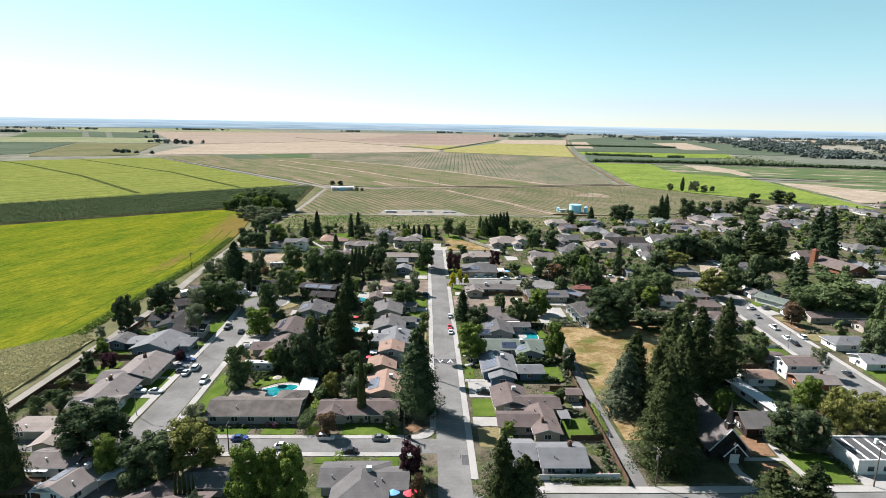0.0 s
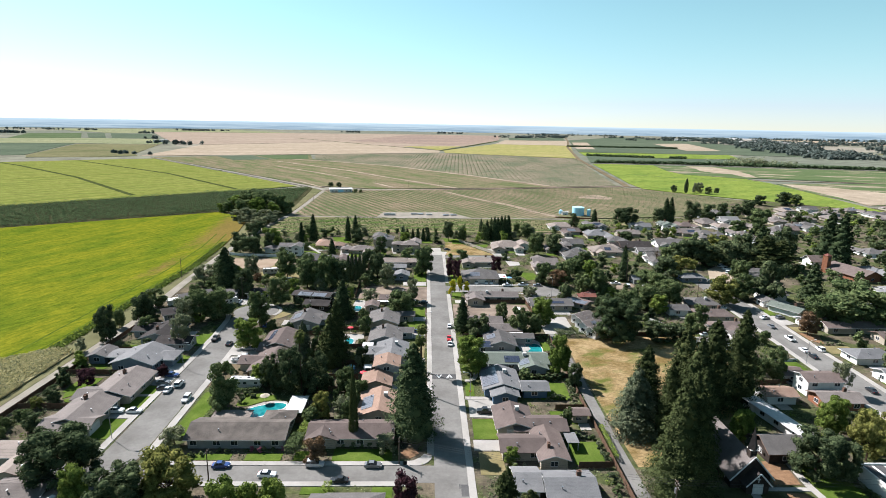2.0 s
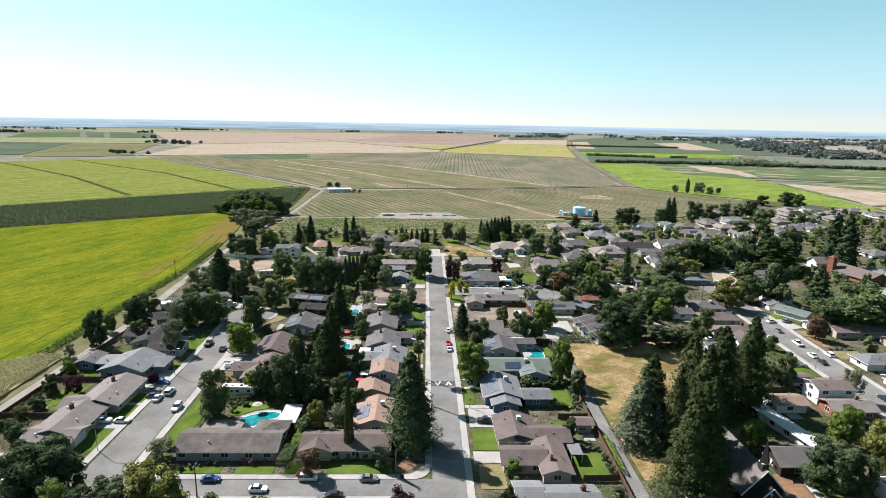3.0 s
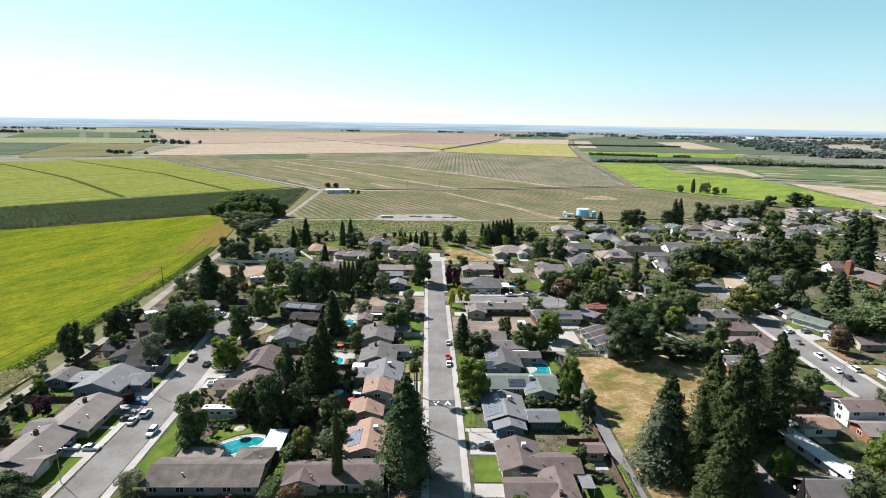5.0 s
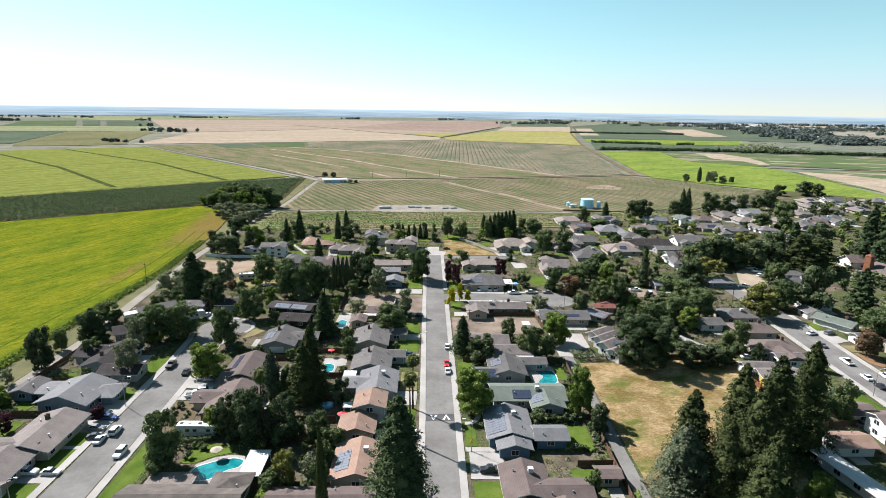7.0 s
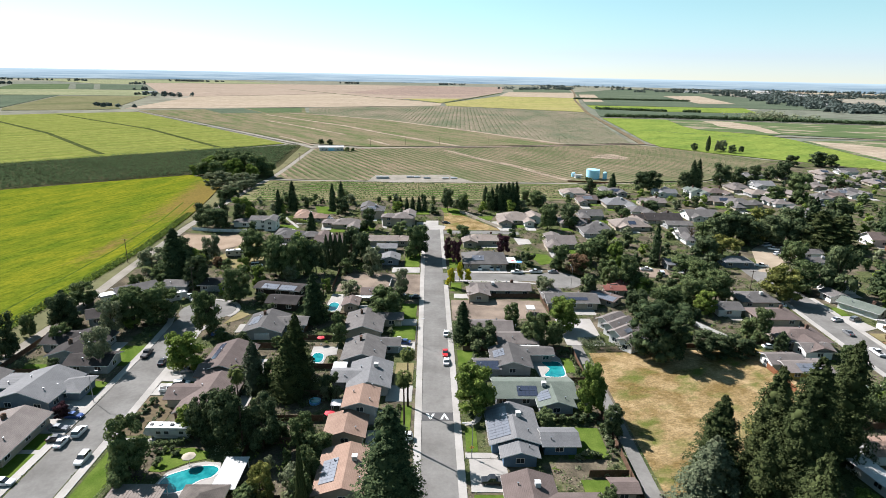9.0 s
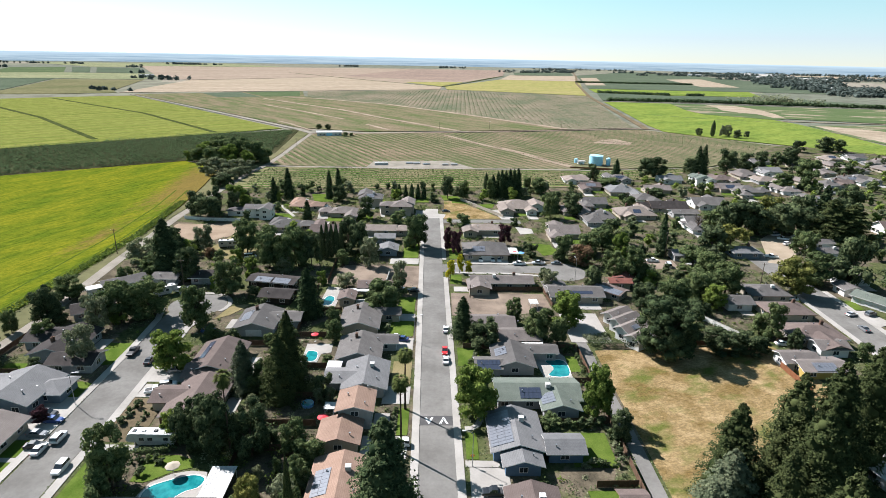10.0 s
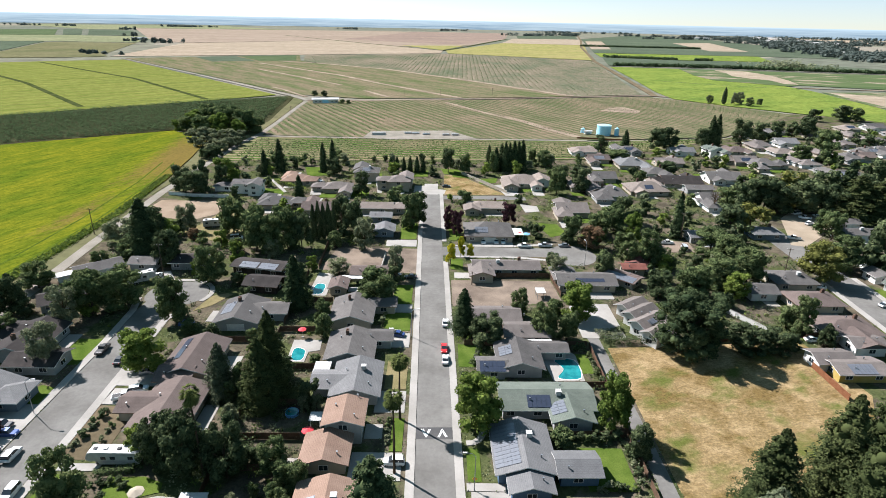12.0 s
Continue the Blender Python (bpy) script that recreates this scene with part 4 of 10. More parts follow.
lane("farm_track", [(6, 708), (44, 640), (72, 599), (90, 558), (106, 530)], 7, 0.2, "strip_soil", "pale bare soil strip between the sapling rows")
for pts in lane_far:
    lane("farm_track", list(pts), 9, 0.3, "ditch_weed", "dark weedy ditch between harvested fields")
lane("farm_track", [(503, 930), (560, 918), (690, 905), (800, 840)], 6, 0.3, "strip_soil", "dry soil strip between green fields")
field("field_38", 0.2, "strip_soil", "pale bare patch in the sapling field", (158, 668), (174, 690), (190, 700), (200, 672), (192, 656), (174, 662))
lane("farm_track", [(258, 798), (265, 844), (286, 1011), (338, 1413), (462, 2093), (620, 2800), (880, 4100)], 8, 0.3, "track_brown", "brown dirt track along the orchard edge")
lane("farm_track", [(331, 990), (408, 940), (497, 906)], 3.0, 0.24, "crop_green", "weedy ditch across the green field")
lane("farm_track", [(336, 1275), (534, 1268), (891, 1186), (1000, 1162)], 6, 0.3, "track_dirt", "pale dirt track beside the green field")
ground_piece("yard_pad", [(-56, 512), (-53, 538), (-30, 541), (7, 546), (18, 530), (27, 516), (-38, 505)], 0.2, "track_dirt", "dusty gravel equipment yard in the field", "yard")

ground_piece("verge", [(-139.6, 90), (-139.6, 342), (-133.6, 342), (-131, 296), (-129.4, 240), (-129, 160), (-129.4, 90)], 0.03, "pasture_dry", "rough tan and green grass verge along the dirt lane", "verge", depth=0.2)
for off in (5.0, 12.0):
    lane("tramline", [(-139.5 - off, 90), (-139.9 - off, 170), (-139.2 - off, 250), (-139.5 - off, 322), (-144 - off, 380), (-151 - off, 424)], 0.9, 0.515, "crop_line", "darker green wheel line through the crop", "field track")

# streets
HALF = 3.95
ROAD_Z, WALK_Z = 0.03, 0.15


def street(name, pts, half, label):
    lane(name, pts, 2 * half, ROAD_Z, "asphalt", label)


def walks(name, pts, half, width=1.75):
    """Kerb and pavement on one side of a street: a raised strip of concrete slabs with a kerb edge."""
    for k in range(len(pts) - 1):
        lane(name, [pts[k], pts[k + 1]], width, WALK_Z, "concrete", "pale concrete pavement with a raised kerb", "pavement")


sx = street_x
street("road_main", [(sx(-60), -60), (sx(177), 177), (sx(372), 372)], HALF, "straight grey asphalt residential street")
for s in (-1, 1):
    off = s * (HALF + 0.9)
    runs = {-1: ((144, 372),), 1: ((122, 284), (304, 372))}[s]
    for y0, y1 in runs:
        walks("pavement", [(sx(y0) + off, y0), (sx(y1) + off, y1)], HALF)
lane("road_cross", [(-165, 134.5), (-95, 135), (-40, 135.4), (sx(135) - HALF, 136.2)], 6.9, ROAD_Z + 0.004, "asphalt", "grey asphalt side street")
walks("pavement", [(-74, 139.4), (-40, 139.8), (-9.5, 140.4)], 0)
walks("pavement", [(-74, 131.2), (-40, 131.6), (-8, 132.2)], 0)
ground_piece("pavement", [(-10.5, 141.3), (-8.0, 141.6), (-6.3, 143.0), (-5.3, 144.6), (-3.3, 144.6), (-3.45, 142.6), (-4.1, 141.2), (-5.2, 140.1), (-6.6, 139.5), (-10.4, 139.4)], WALK_Z, "concrete", "curved concrete corner of the pavement", "pavement")
street("road_west", [(-79.5, -60), (-80.5, 60), (-81.2, 150), (-82, 190), (-83.2, 225), (-84.5, 243), (-84, 254)], 4.9, "grey asphalt street with parked cars")
ground_piece("road_west_end", [(-82 + 9.6 * math.cos(t * math.pi / 12), 254.5 + 9.0 * math.sin(t * math.pi / 12)) for t in range(24)], ROAD_Z + 0.004, "asphalt", "round asphalt end of a dead-end street", "road")
walks("pavement", [(-87.6, 141), (-88.1, 190), (-89, 225), (-90.4, 243), (-92.6, 251)], 0, 2.0)
walks("pavement", [(-74.6, 142), (-76, 190), (-77.5, 222), (-78.4, 238), (-75.6, 245)], 0, 2.0)
lane("pavement", [(-82 + 10.6 * math.cos(t * math.pi / 12), 254.5 + 10.0 * math.sin(t * math.pi / 12)) for t in range(-2, 9)], 1.5, WALK_Z, "concrete", "curved concrete pavement round the dead end", "pavement")
street("road_east", [(135.5, -60), (136, 60), (136.5, 180), (138.5, 230), (141, 275), (143, 330)], 5.6, "grey asphalt street lined with parked cars")
walks("pavement", [(129.3, 120), (130, 180), (132, 230), (134.4, 275)], 0, 2.0)
walks("pavement", [(142.8, 120), (143.2, 180), (145.2, 230), (147.6, 275)], 0, 2.0)
street("road_south", [(sx(112) + HALF, 113), (47, 113.6), (140, 116)], 3.6, "grey asphalt side street before the church")
walks("pavement", [(11, 118.2), (47, 118.6), (128, 120.6)], 0, 2.4)
lane("alley", [(45.4, 118), (45.0, 150), (45.1, 180), (44.9, 205), (44.2, 240)], 3.2, 0.08, "asphalt", "narrow worn asphalt alley behind the gardens", "road")
street("road_court", [(sx(294) + HALF, 294.2), (30, 294.4), (50, 294)], 4.4, "asphalt court with parked cars")
ground_piece("road_court_end", [(51 + 9.4 * math.cos(t * math.pi / 12), 292 + 10 * math.sin(t * math.pi / 12)) for t in range(24)], ROAD_Z + 0.004, "asphalt", "round asphalt end of a court", "road")
walks("pavement", [(4.5, 299.6), (30, 300), (46, 303)], 0, 1.6)
walks("pavement", [(4.5, 288.8), (30, 288.8), (44, 286)], 0, 1.6)
ground_piece("road_end", [(-7, 370), (3, 370), (4, 378), (-4, 380)], 0.05, "concrete", "pale concrete drive at the street's end", "driveway")

# open lots
ground_piece("vacant_lot", [(47.5, 160), (47.2, 226), (72, 228), (103, 232), (106, 206), (96, 190), (80, 150), (60, 140), (48, 140)], 0.05, "lot_grass", "dry mown grass lot with bare and green patches", "grass lot")
ground_piece("dirt_lot", [(sx(285) - HALF - 2, 296), (-38, 296), (-41, 275), (-7, 273)], 0.04, "bare_soil", "bare brown dirt lot beside the street", "dirt lot")
ground_piece("dirt_lot", [(5.2, 249), (5, 268), (39, 268.5), (40, 254), (22, 249)], 0.04, "bare_soil", "bare brown fenced dirt lot", "dirt lot")
ground_piece("dirt_lot", [(-132, 330), (-131, 352), (-98, 352), (-97, 334), (-106, 324)], 0.04, "dry_dirt", "dry tan lot behind a white fence", "dirt lot")
lane("road_north", [(-2.9, 364.1), (6.9, 364.7), (21.1, 365.6), (43.5, 365.0)], 6.0, ROAD_Z + 0.006, "asphalt", "short asphalt side road at the street's end")
ground_piece("dirt_lot", [(3.2, 408.5), (12.4, 406.7), (34.3, 371.3), (3.0, 369.4)], 0.04, "lot_grass", "dry weedy lot at the end of the street", "dirt lot")
ground_piece("dirt_lot", [(158.0, 341.0), (166.7, 349.5), (184.0, 346.0), (180.0, 334.0), (162.5, 317.5), (148.6, 305.2), (143.6, 307.0), (149.7, 321.0)], 0.04, "pale_dirt", "dusty tan parking lot", "dirt lot")

# ---- houses ----
OVER = 0.85          # eaves stand out this far
def gable_wing(L, S, eave, pitch, over=0.85):
    """Wall and roof of one wing, ridge along x, centred. L and S are the roof's outer length and span."""
    w, h = L / 2 - over, S / 2 - over
    rise = pitch * S / 2
    top = eave + pitch * over
    v = [(x, y, 0) for x, y in ((-w, -h), (w, -h), (w, h), (-w, h))] + [(x, y, top) for x, y in ((-w, -h), (w, -h), (w, h), (-w, h))]
    peak = eave + rise - 0.02
    v += [(-w, 0, peak), (w, 0, peak)]
    f = [(0, 1, 5, 4), (2, 3, 7, 6), (1, 2, 6, 9, 5), (3, 0, 4, 8, 7)]
    t = 0.2
    a, b = L / 2, S / 2
    rv = []
    for z in (0, t):
        rv += [(-a, -b, eave + z), (a, -b, eave + z), (a, 0, eave + rise + z), (-a, 0, eave + rise + z), (a, b, eave + z), (-a, b, eave + z)]
    rf = [(6, 7, 8, 9), (9, 8, 10, 11), (3, 2, 1, 0), (5, 4, 2, 3), (0, 1, 7, 6), (4, 5, 11, 10), (1, 2, 8, 7), (2, 4, 10, 8), (3, 0, 6, 9), (5, 3, 9, 11)]
    return (v, f), (rv, rf), rise


def hip_wing(L, S, eave, pitch, over=0.85):
    w, h = L / 2 - over, S / 2 - over
    rise = pitch * S / 2
    top = eave + pitch * over * 0.9
    walls = ([(x, y, z) for z in (0, top) for x, y in ((-w, -h), (w, -h), (w, h), (-w, h))], [(0, 1, 5, 4), (1, 2, 6, 5), (2, 3, 7, 6), (3, 0, 4, 7)])
    a, b = L / 2, S / 2
    r = max(a - b, 0.3)
    t = 0.2
    rv = [(x, y, eave) for x, y in ((-a, -b), (a, -b), (a, b), (-a, b))] + [(x, y, eave + t) for x, y in ((-a, -b), (a, -b), (a, b), (-a, b))]
    rv += [(-r, 0, eave + rise + t), (r, 0, eave + rise + t)]
    rf = [(3, 2, 1, 0), (4, 5, 9, 8), (5, 6, 9), (6, 7, 8, 9), (7, 4, 8), (0, 1, 5, 4), (1, 2, 6, 5), (2, 3, 7, 6), (3, 0, 4, 7)]
    return walls, (rv, rf), rise


def window_mesh(w, h):
    pane = mesh("pane", *box(-w / 2, w / 2, -0.03, 0.03, 0, h), "glass_dark")
    f = 0.09
    frame_shape = join(box(-w / 2 - f, w / 2 + f, -0.06, 0.05, -f, 0), box(-w / 2 - f, w / 2 + f, -0.06, 0.05, h, h + f), box(-w / 2 - f, -w / 2, -0.06, 0.05, 0, h), box(w / 2, w / 2 + f, -0.06, 0.05, 0, h), box(-0.04, 0.04, -0.06, 0.035, 0, h))
    return pane, mesh("window_frame", *frame_shape, "trim_white")


WIN = window_mesh(1.7, 1.2)
GARAGE = {}
for tone, m in (("white", "trim_white"), ("brown", "trim_brown")):
    side = [(0.03, 2.2), (0.03, 0.0)]
    for j in range(4):
        side += [(-0.02, 0.55 * j), (-0.02, 0.55 * j + 0.03), (-0.05, 0.55 * j + 0.05), (-0.05, 0.55 * j + 0.5), (-0.02, 0.55 * j + 0.52)]
    side.append((-0.02, 2.2))
    n = len(side)
    GARAGE[tone] = mesh("garage_door", [(-2.4, y, z) for y, z in side] + [(2.4, y, z) for y, z in side],
                        [tuple(range(n)), tuple(range(2 * n - 1, n - 1, -1))] + [(i, n + i, n + (i + 1) % n, (i + 1) % n) for i in range(n)], m)
VENT = mesh("roof_vent", *join(drum(0.13, 0, 0.55, 8), drum(0.2, 0.55, 0.68, 8)), "metal_grey")
COOLER = mesh("roof_cooler", *join(box(-0.55, 0.55, -0.55, 0.55, 0.25, 1.25), box(-0.6, 0.6, -0.6, 0.6, 1.25, 1.32), box(-0.45, -0.35, -0.45, 0.45, 0, 0.25), box(0.35, 0.45, -0.45, 0.45, 0, 0.25), box(-0.62, -0.55, -0.4, 0.4, 0.35, 1.15)), "metal_white")
CHIMNEY = mesh("chimney", *join(box(-0.5, 0.5, -0.35, 0.35, -2.2, 1.0), box(-0.56, 0.56, -0.41, 0.41, 1.0, 1.12), box(-0.2, 0.2, -0.18, 0.18, 1.12, 1.35)), "chimney_brick")
PANEL = {}
for tone in ("solar_cell", "solar_pale"):
    PANEL[tone] = mesh("solar_panel", *box(-0.5, 0.5, -0.82, 0.82, 0.06, 0.11), tone)
ROOF_WORDS = {"roof_grey": "grey shingle roof", "roof_slate": "blue-grey shingle roof", "roof_dark": "near-black shingle roof", "roof_brown": "brown shingle roof", "roof_taupe": "taupe shingle roof",
              "roof_tan": "orange-tan shingle roof", "roof_beige": "beige tile roof", "roof_sand": "sandy brown shingle roof", "roof_green": "dull green shingle roof", "roof_red": "brick-red roof", "roof_shake": "weathered wood-shake roof", "metal_white": "white metal roof"}
WALL_WORDS = {"stucco_white": "white walls", "stucco_beige": "beige stucco walls", "stucco_grey": "grey walls", "siding_blue": "blue siding", "siding_slate": "slate-blue siding", "stucco_yellow": "yellow walls", "brick_wall": "brick walls", "siding_dark": "near-black board walls"}


PATIOS = []          # where each house stands, for the paving behind it


def house(roof, wall, wings, garage="", chimney=0, cooler=0, solar=(), vents=2, name="house", extra="", spaced=4.8):
    """wings: (x, y, L, S, angle, shape, eave, pitch) each, ridge along the angle. solar: (wing, side, along, rows, columns, tone)."""
    x0, y0 = wings[0][0], wings[0][1]
    floors = "two-storey" if wings[0][6] > 4 else "single-storey"
    h = thing(name, x0, y0, 0, 0, f"{floors} house with {ROOF_WORDS[roof]} and {WALL_WORDS[wall]}{extra}", "house", "houses")
    made = []
    for k, (x, y, L, S, ang, shape, eave, pitch) in enumerate(wings):
        eave += 0.013 * k
        walls, roof_shape, rise = (hip_wing if shape == "hip" else gable_wing)(L, S, eave, pitch)
        turn = radians(ang + SKEW)
        at = (x - x0, y - y0, 0)
        wob = part("wall", walls, wall, h, "", at, turn)
        rob = part("roof", roof_shape, roof, h, "", at, turn)
        # painted fascia boards round the eaves
        rob.data.materials.append(MATS["trim_brown" if wall in ("stucco_beige", "siding_dark", "brick_wall") and (k + len(wings)) % 2 else "trim_white"])
        for poly in rob.data.polygons:
            if abs(poly.normal.z) < 0.3:
                poly.material_index = 1
        made.append((at, turn, L, S, eave, rise, rob))
        c, n = math.cos(turn), math.sin(turn)
        keep_clear([(x + u * L / 2 * c - q * S / 2 * n, y + u * L / 2 * n + q * S / 2 * c) for u, q in ((-1, -1), (1, -1), (1, 1), (-1, 1))])
        # windows along the long and short walls
        floor_list = (0.95, 3.6) if eave > 4 else (0.95,)
        gap = spaced + (2.4 if y > 330 or x > 150 else 0)
        for side in (-1, 1):
            n = max(1, int((L - 2) / gap))
            for i in range(n):
                u = -L / 2 + (i + 0.5) * L / n + (0.4 if (i + k) % 2 else -0.3)
                for z in floor_list:
                    put_window(h, at, turn, u, side * (S / 2 - OVER), z, 0 if side < 0 else math.pi)
            n = max(1, int((S - 2) / (gap + 0.8)))
            for i in range(n):
                u = -S / 2 + (i + 0.5) * S / n
                for z in floor_list:
                    put_window(h, at, turn, side * (L / 2 - OVER), u, z, math.pi / 2 if side > 0 else -math.pi / 2)
        for i in range((vents if k == 0 else 1) if y < 330 else int(k == 0 and vents > 0)):
            u, q = (-0.3 + 0.45 * i + 0.07 * ((k + int(x)) % 3)) * L * 0.8, (0.22 if i % 2 else -0.25)
            part("roof_vent", VENT, None, rob, "", (u, q * S, eave + rise * (1 - abs(q) * 2) + 0.15))
    PATIOS.append((x0, y0, wings[0][2], wings[0][3], wings[0][4] + SKEW))
    at, turn, L, S, eave, rise, rob = made[0]
    if chimney:
        part("chimney", CHIMNEY, None, h, "brick chimney", (at[0] + math.cos(turn) * L * 0.2 * chimney - math.sin(turn) * S * 0.1, at[1] + math.sin(turn) * L * 0.2 * chimney + math.cos(turn) * S * 0.1, eave + rise), turn)
    if cooler:
        part("roof_cooler", COOLER, None, rob, "white cooler box on the roof", (L * 0.12 * cooler, -S * 0.12, eave + rise * 0.7 + 0.1))
    if garage:
        k, side = int(garage[0]), garage[1]
        at, turn, L, S, eave, rise, rob = made[k]
        g = part("garage_door", GARAGE["brown" if garage.endswith("b") else "white"], None, h, "panelled garage door")
        dx, dy, a = {"e": (L / 2 - OVER + 0.05, 0, math.pi / 2), "w": (-L / 2 + OVER - 0.05, 0, -math.pi / 2), "s": (0, -S / 2 + OVER - 0.05, 0), "n": (0, S / 2 - OVER + 0.05, math.pi)}[side]
        g.location = (at[0] + dx * math.cos(turn) - dy * math.sin(turn), at[1] + dx * math.sin(turn) + dy * math.cos(turn), 0.05)
        g.rotation_euler = (0, 0, turn + a)
    for k, side, along, rows, cols, tone in solar:
        at, turn, L, S, eave, rise, rob = made[k]
        slope = math.atan2(rise, S / 2)
        for i in range(cols):
            for j in range(rows):
                q = (0.28 + 0.0 * j) * S + (j - (rows - 1) / 2) * 1.7 * math.cos(slope)
                p = part("solar_panel", PANEL[tone], None, rob, "")
                p.location = (along + (i - (cols - 1) / 2) * 1.06, side * q, eave + rise * (1 - q / (S / 2)) + 0.2)
                p.rotation_euler = (-side * slope, 0, 0)
    return h


def put_window(h, at, turn, x, y, z, a):
    c, s = math.cos(turn), math.sin(turn)
    w = part("window", WIN[1], None, h, "", (at[0] + x * c - y * s, at[1] + x * s + y * c, z), turn + a)
    part("pane", WIN[0], None, w)


# ---- vehicles ----
def car_body(L, W, profile):
    """A lofted body from side profile rows (x, low z, high z, width factor)."""
    v, f = [], []
    for x, z0, z1, k in profile:
        w = W / 2 * k
        v += [(x * L, -w, z0), (x * L, -w * 1.02, (z0 + z1) / 2), (x * L, -w * 0.93, z1), (x * L, w * 0.93, z1), (x * L, w * 1.02, (z0 + z1) / 2), (x * L, w, z0)]
    n = len(profile)
    for i in range(n - 1):
        a, b = 6 * i, 6 * (i + 1)
        f += [(a + j, b + j, b + (j + 1) % 6, a + (j + 1) % 6) for j in range(6)]
    f += [tuple(range(5, -1, -1)), tuple(range(6 * n - 6, 6 * n))]
    return v, f


def cabin(L, W, rows):
    v, f = [], []
    for x, z, k in rows:
        v += [(x * L, -W / 2 * k, z), (x * L, W / 2 * k, z)]
    b = len(rows)
    v += [(x * L, -W / 2 * 0.93, 0.85) for x, z, k in rows] + [(x * L, W / 2 * 0.93, 0.85) for x, z, k in rows]
    for i in range(b - 1):
        f.append((2 * i, 2 * i + 1, 2 * i + 3, 2 * i + 2))
        f.append((2 * b + i, 2 * i, 2 * i + 2, 2 * b + i + 1))
        f.append((2 * i + 1, 3 * b + i, 3 * b + i + 1, 2 * i + 3))
    return v, f


CAR = {}
WHEEL = mesh("tyre", *shifted(([(x, z, y) for x, y, z in drum(0.34, -0.11, 0.11, 14)[0]], drum(0.34, -0.11, 0.11, 14)[1])), "rubber")
RIM = mesh("rim", *([(x, z, y) for x, y, z in drum(0.2, -0.125, 0.125, 10)[0]], drum(0.2, -0.125, 0.125, 10)[1]), "metal_grey")
SHAPES = {
    "sedan": (4.3, 1.74, ((-0.5, 0.45, 0.7, 0.85), (-0.46, 0.25, 0.9, 0.97), (-0.3, 0.2, 0.95, 1), (0.15, 0.2, 0.95, 1), (0.42, 0.22, 0.82, 0.97), (0.5, 0.35, 0.62, 0.84)),
              ((-0.36, 0.93, 0.88), (-0.2, 1.4, 0.72), (0.05, 1.43, 0.74), (0.22, 0.93, 0.88)), (-0.21, 0.06, 1.46)),
    "suv": (4.35, 1.82, ((-0.5, 0.5, 0.95, 0.88), (-0.47, 0.3, 1.05, 0.97), (-0.2, 0.25, 1.08, 1), (0.2, 0.25, 1.06, 1), (0.44, 0.28, 0.95, 0.97), (0.5, 0.4, 0.75, 0.86)),
            ((-0.49, 1.05, 0.9), (-0.43, 1.66, 0.76), (0.06, 1.7, 0.78), (0.24, 1.05, 0.9)), (-0.42, 0.07, 1.74)),
    "pickup": (5.2, 1.88, ((-0.5, 0.55, 1.05, 0.95), (-0.47, 0.4, 1.08, 1), (0.1, 0.35, 1.1, 1), (0.3, 0.35, 1.1, 1), (0.46, 0.38, 1.02, 0.97), (0.5, 0.45, 0.85, 0.9)),
               ((-0.12, 1.08, 0.9), (-0.09, 1.72, 0.78), (0.13, 1.75, 0.78), (0.25, 1.08, 0.9)), (-0.09, 0.13, 1.79)),
    "van": (4.9, 1.9, ((-0.5, 0.4, 1.1, 0.97), (-0.48, 0.32, 1.15, 1), (0.2, 0.3, 1.15, 1), (0.44, 0.32, 1.0, 0.97), (0.5, 0.42, 0.8, 0.88)),
            ((-0.495, 1.1, 0.95), (-0.47, 1.98, 0.84), (0.2, 2.02, 0.84), (0.35, 1.1, 0.92)), (-0.47, 0.2, 2.06)),
}
PAINTS = {"white": (0.62, 0.62, 0.61), "silver": (0.45, 0.46, 0.47), "grey": (0.16, 0.165, 0.17), "black": (0.015, 0.016, 0.018), "red": (0.42, 0.02, 0.02), "blue": (0.03, 0.06, 0.18), "tan": (0.35, 0.3, 0.22)}
for key, c in PAINTS.items():
    painted("car_" + key, c, 0.3, 0.0 if key in ("white", "red", "black") else 0.3, 0.4, 0.3)
painted("lamp_red", (0.35, 0.02, 0.02), 0.3)
painted("lamp_clear", (0.7, 0.7, 0.68), 0.15)


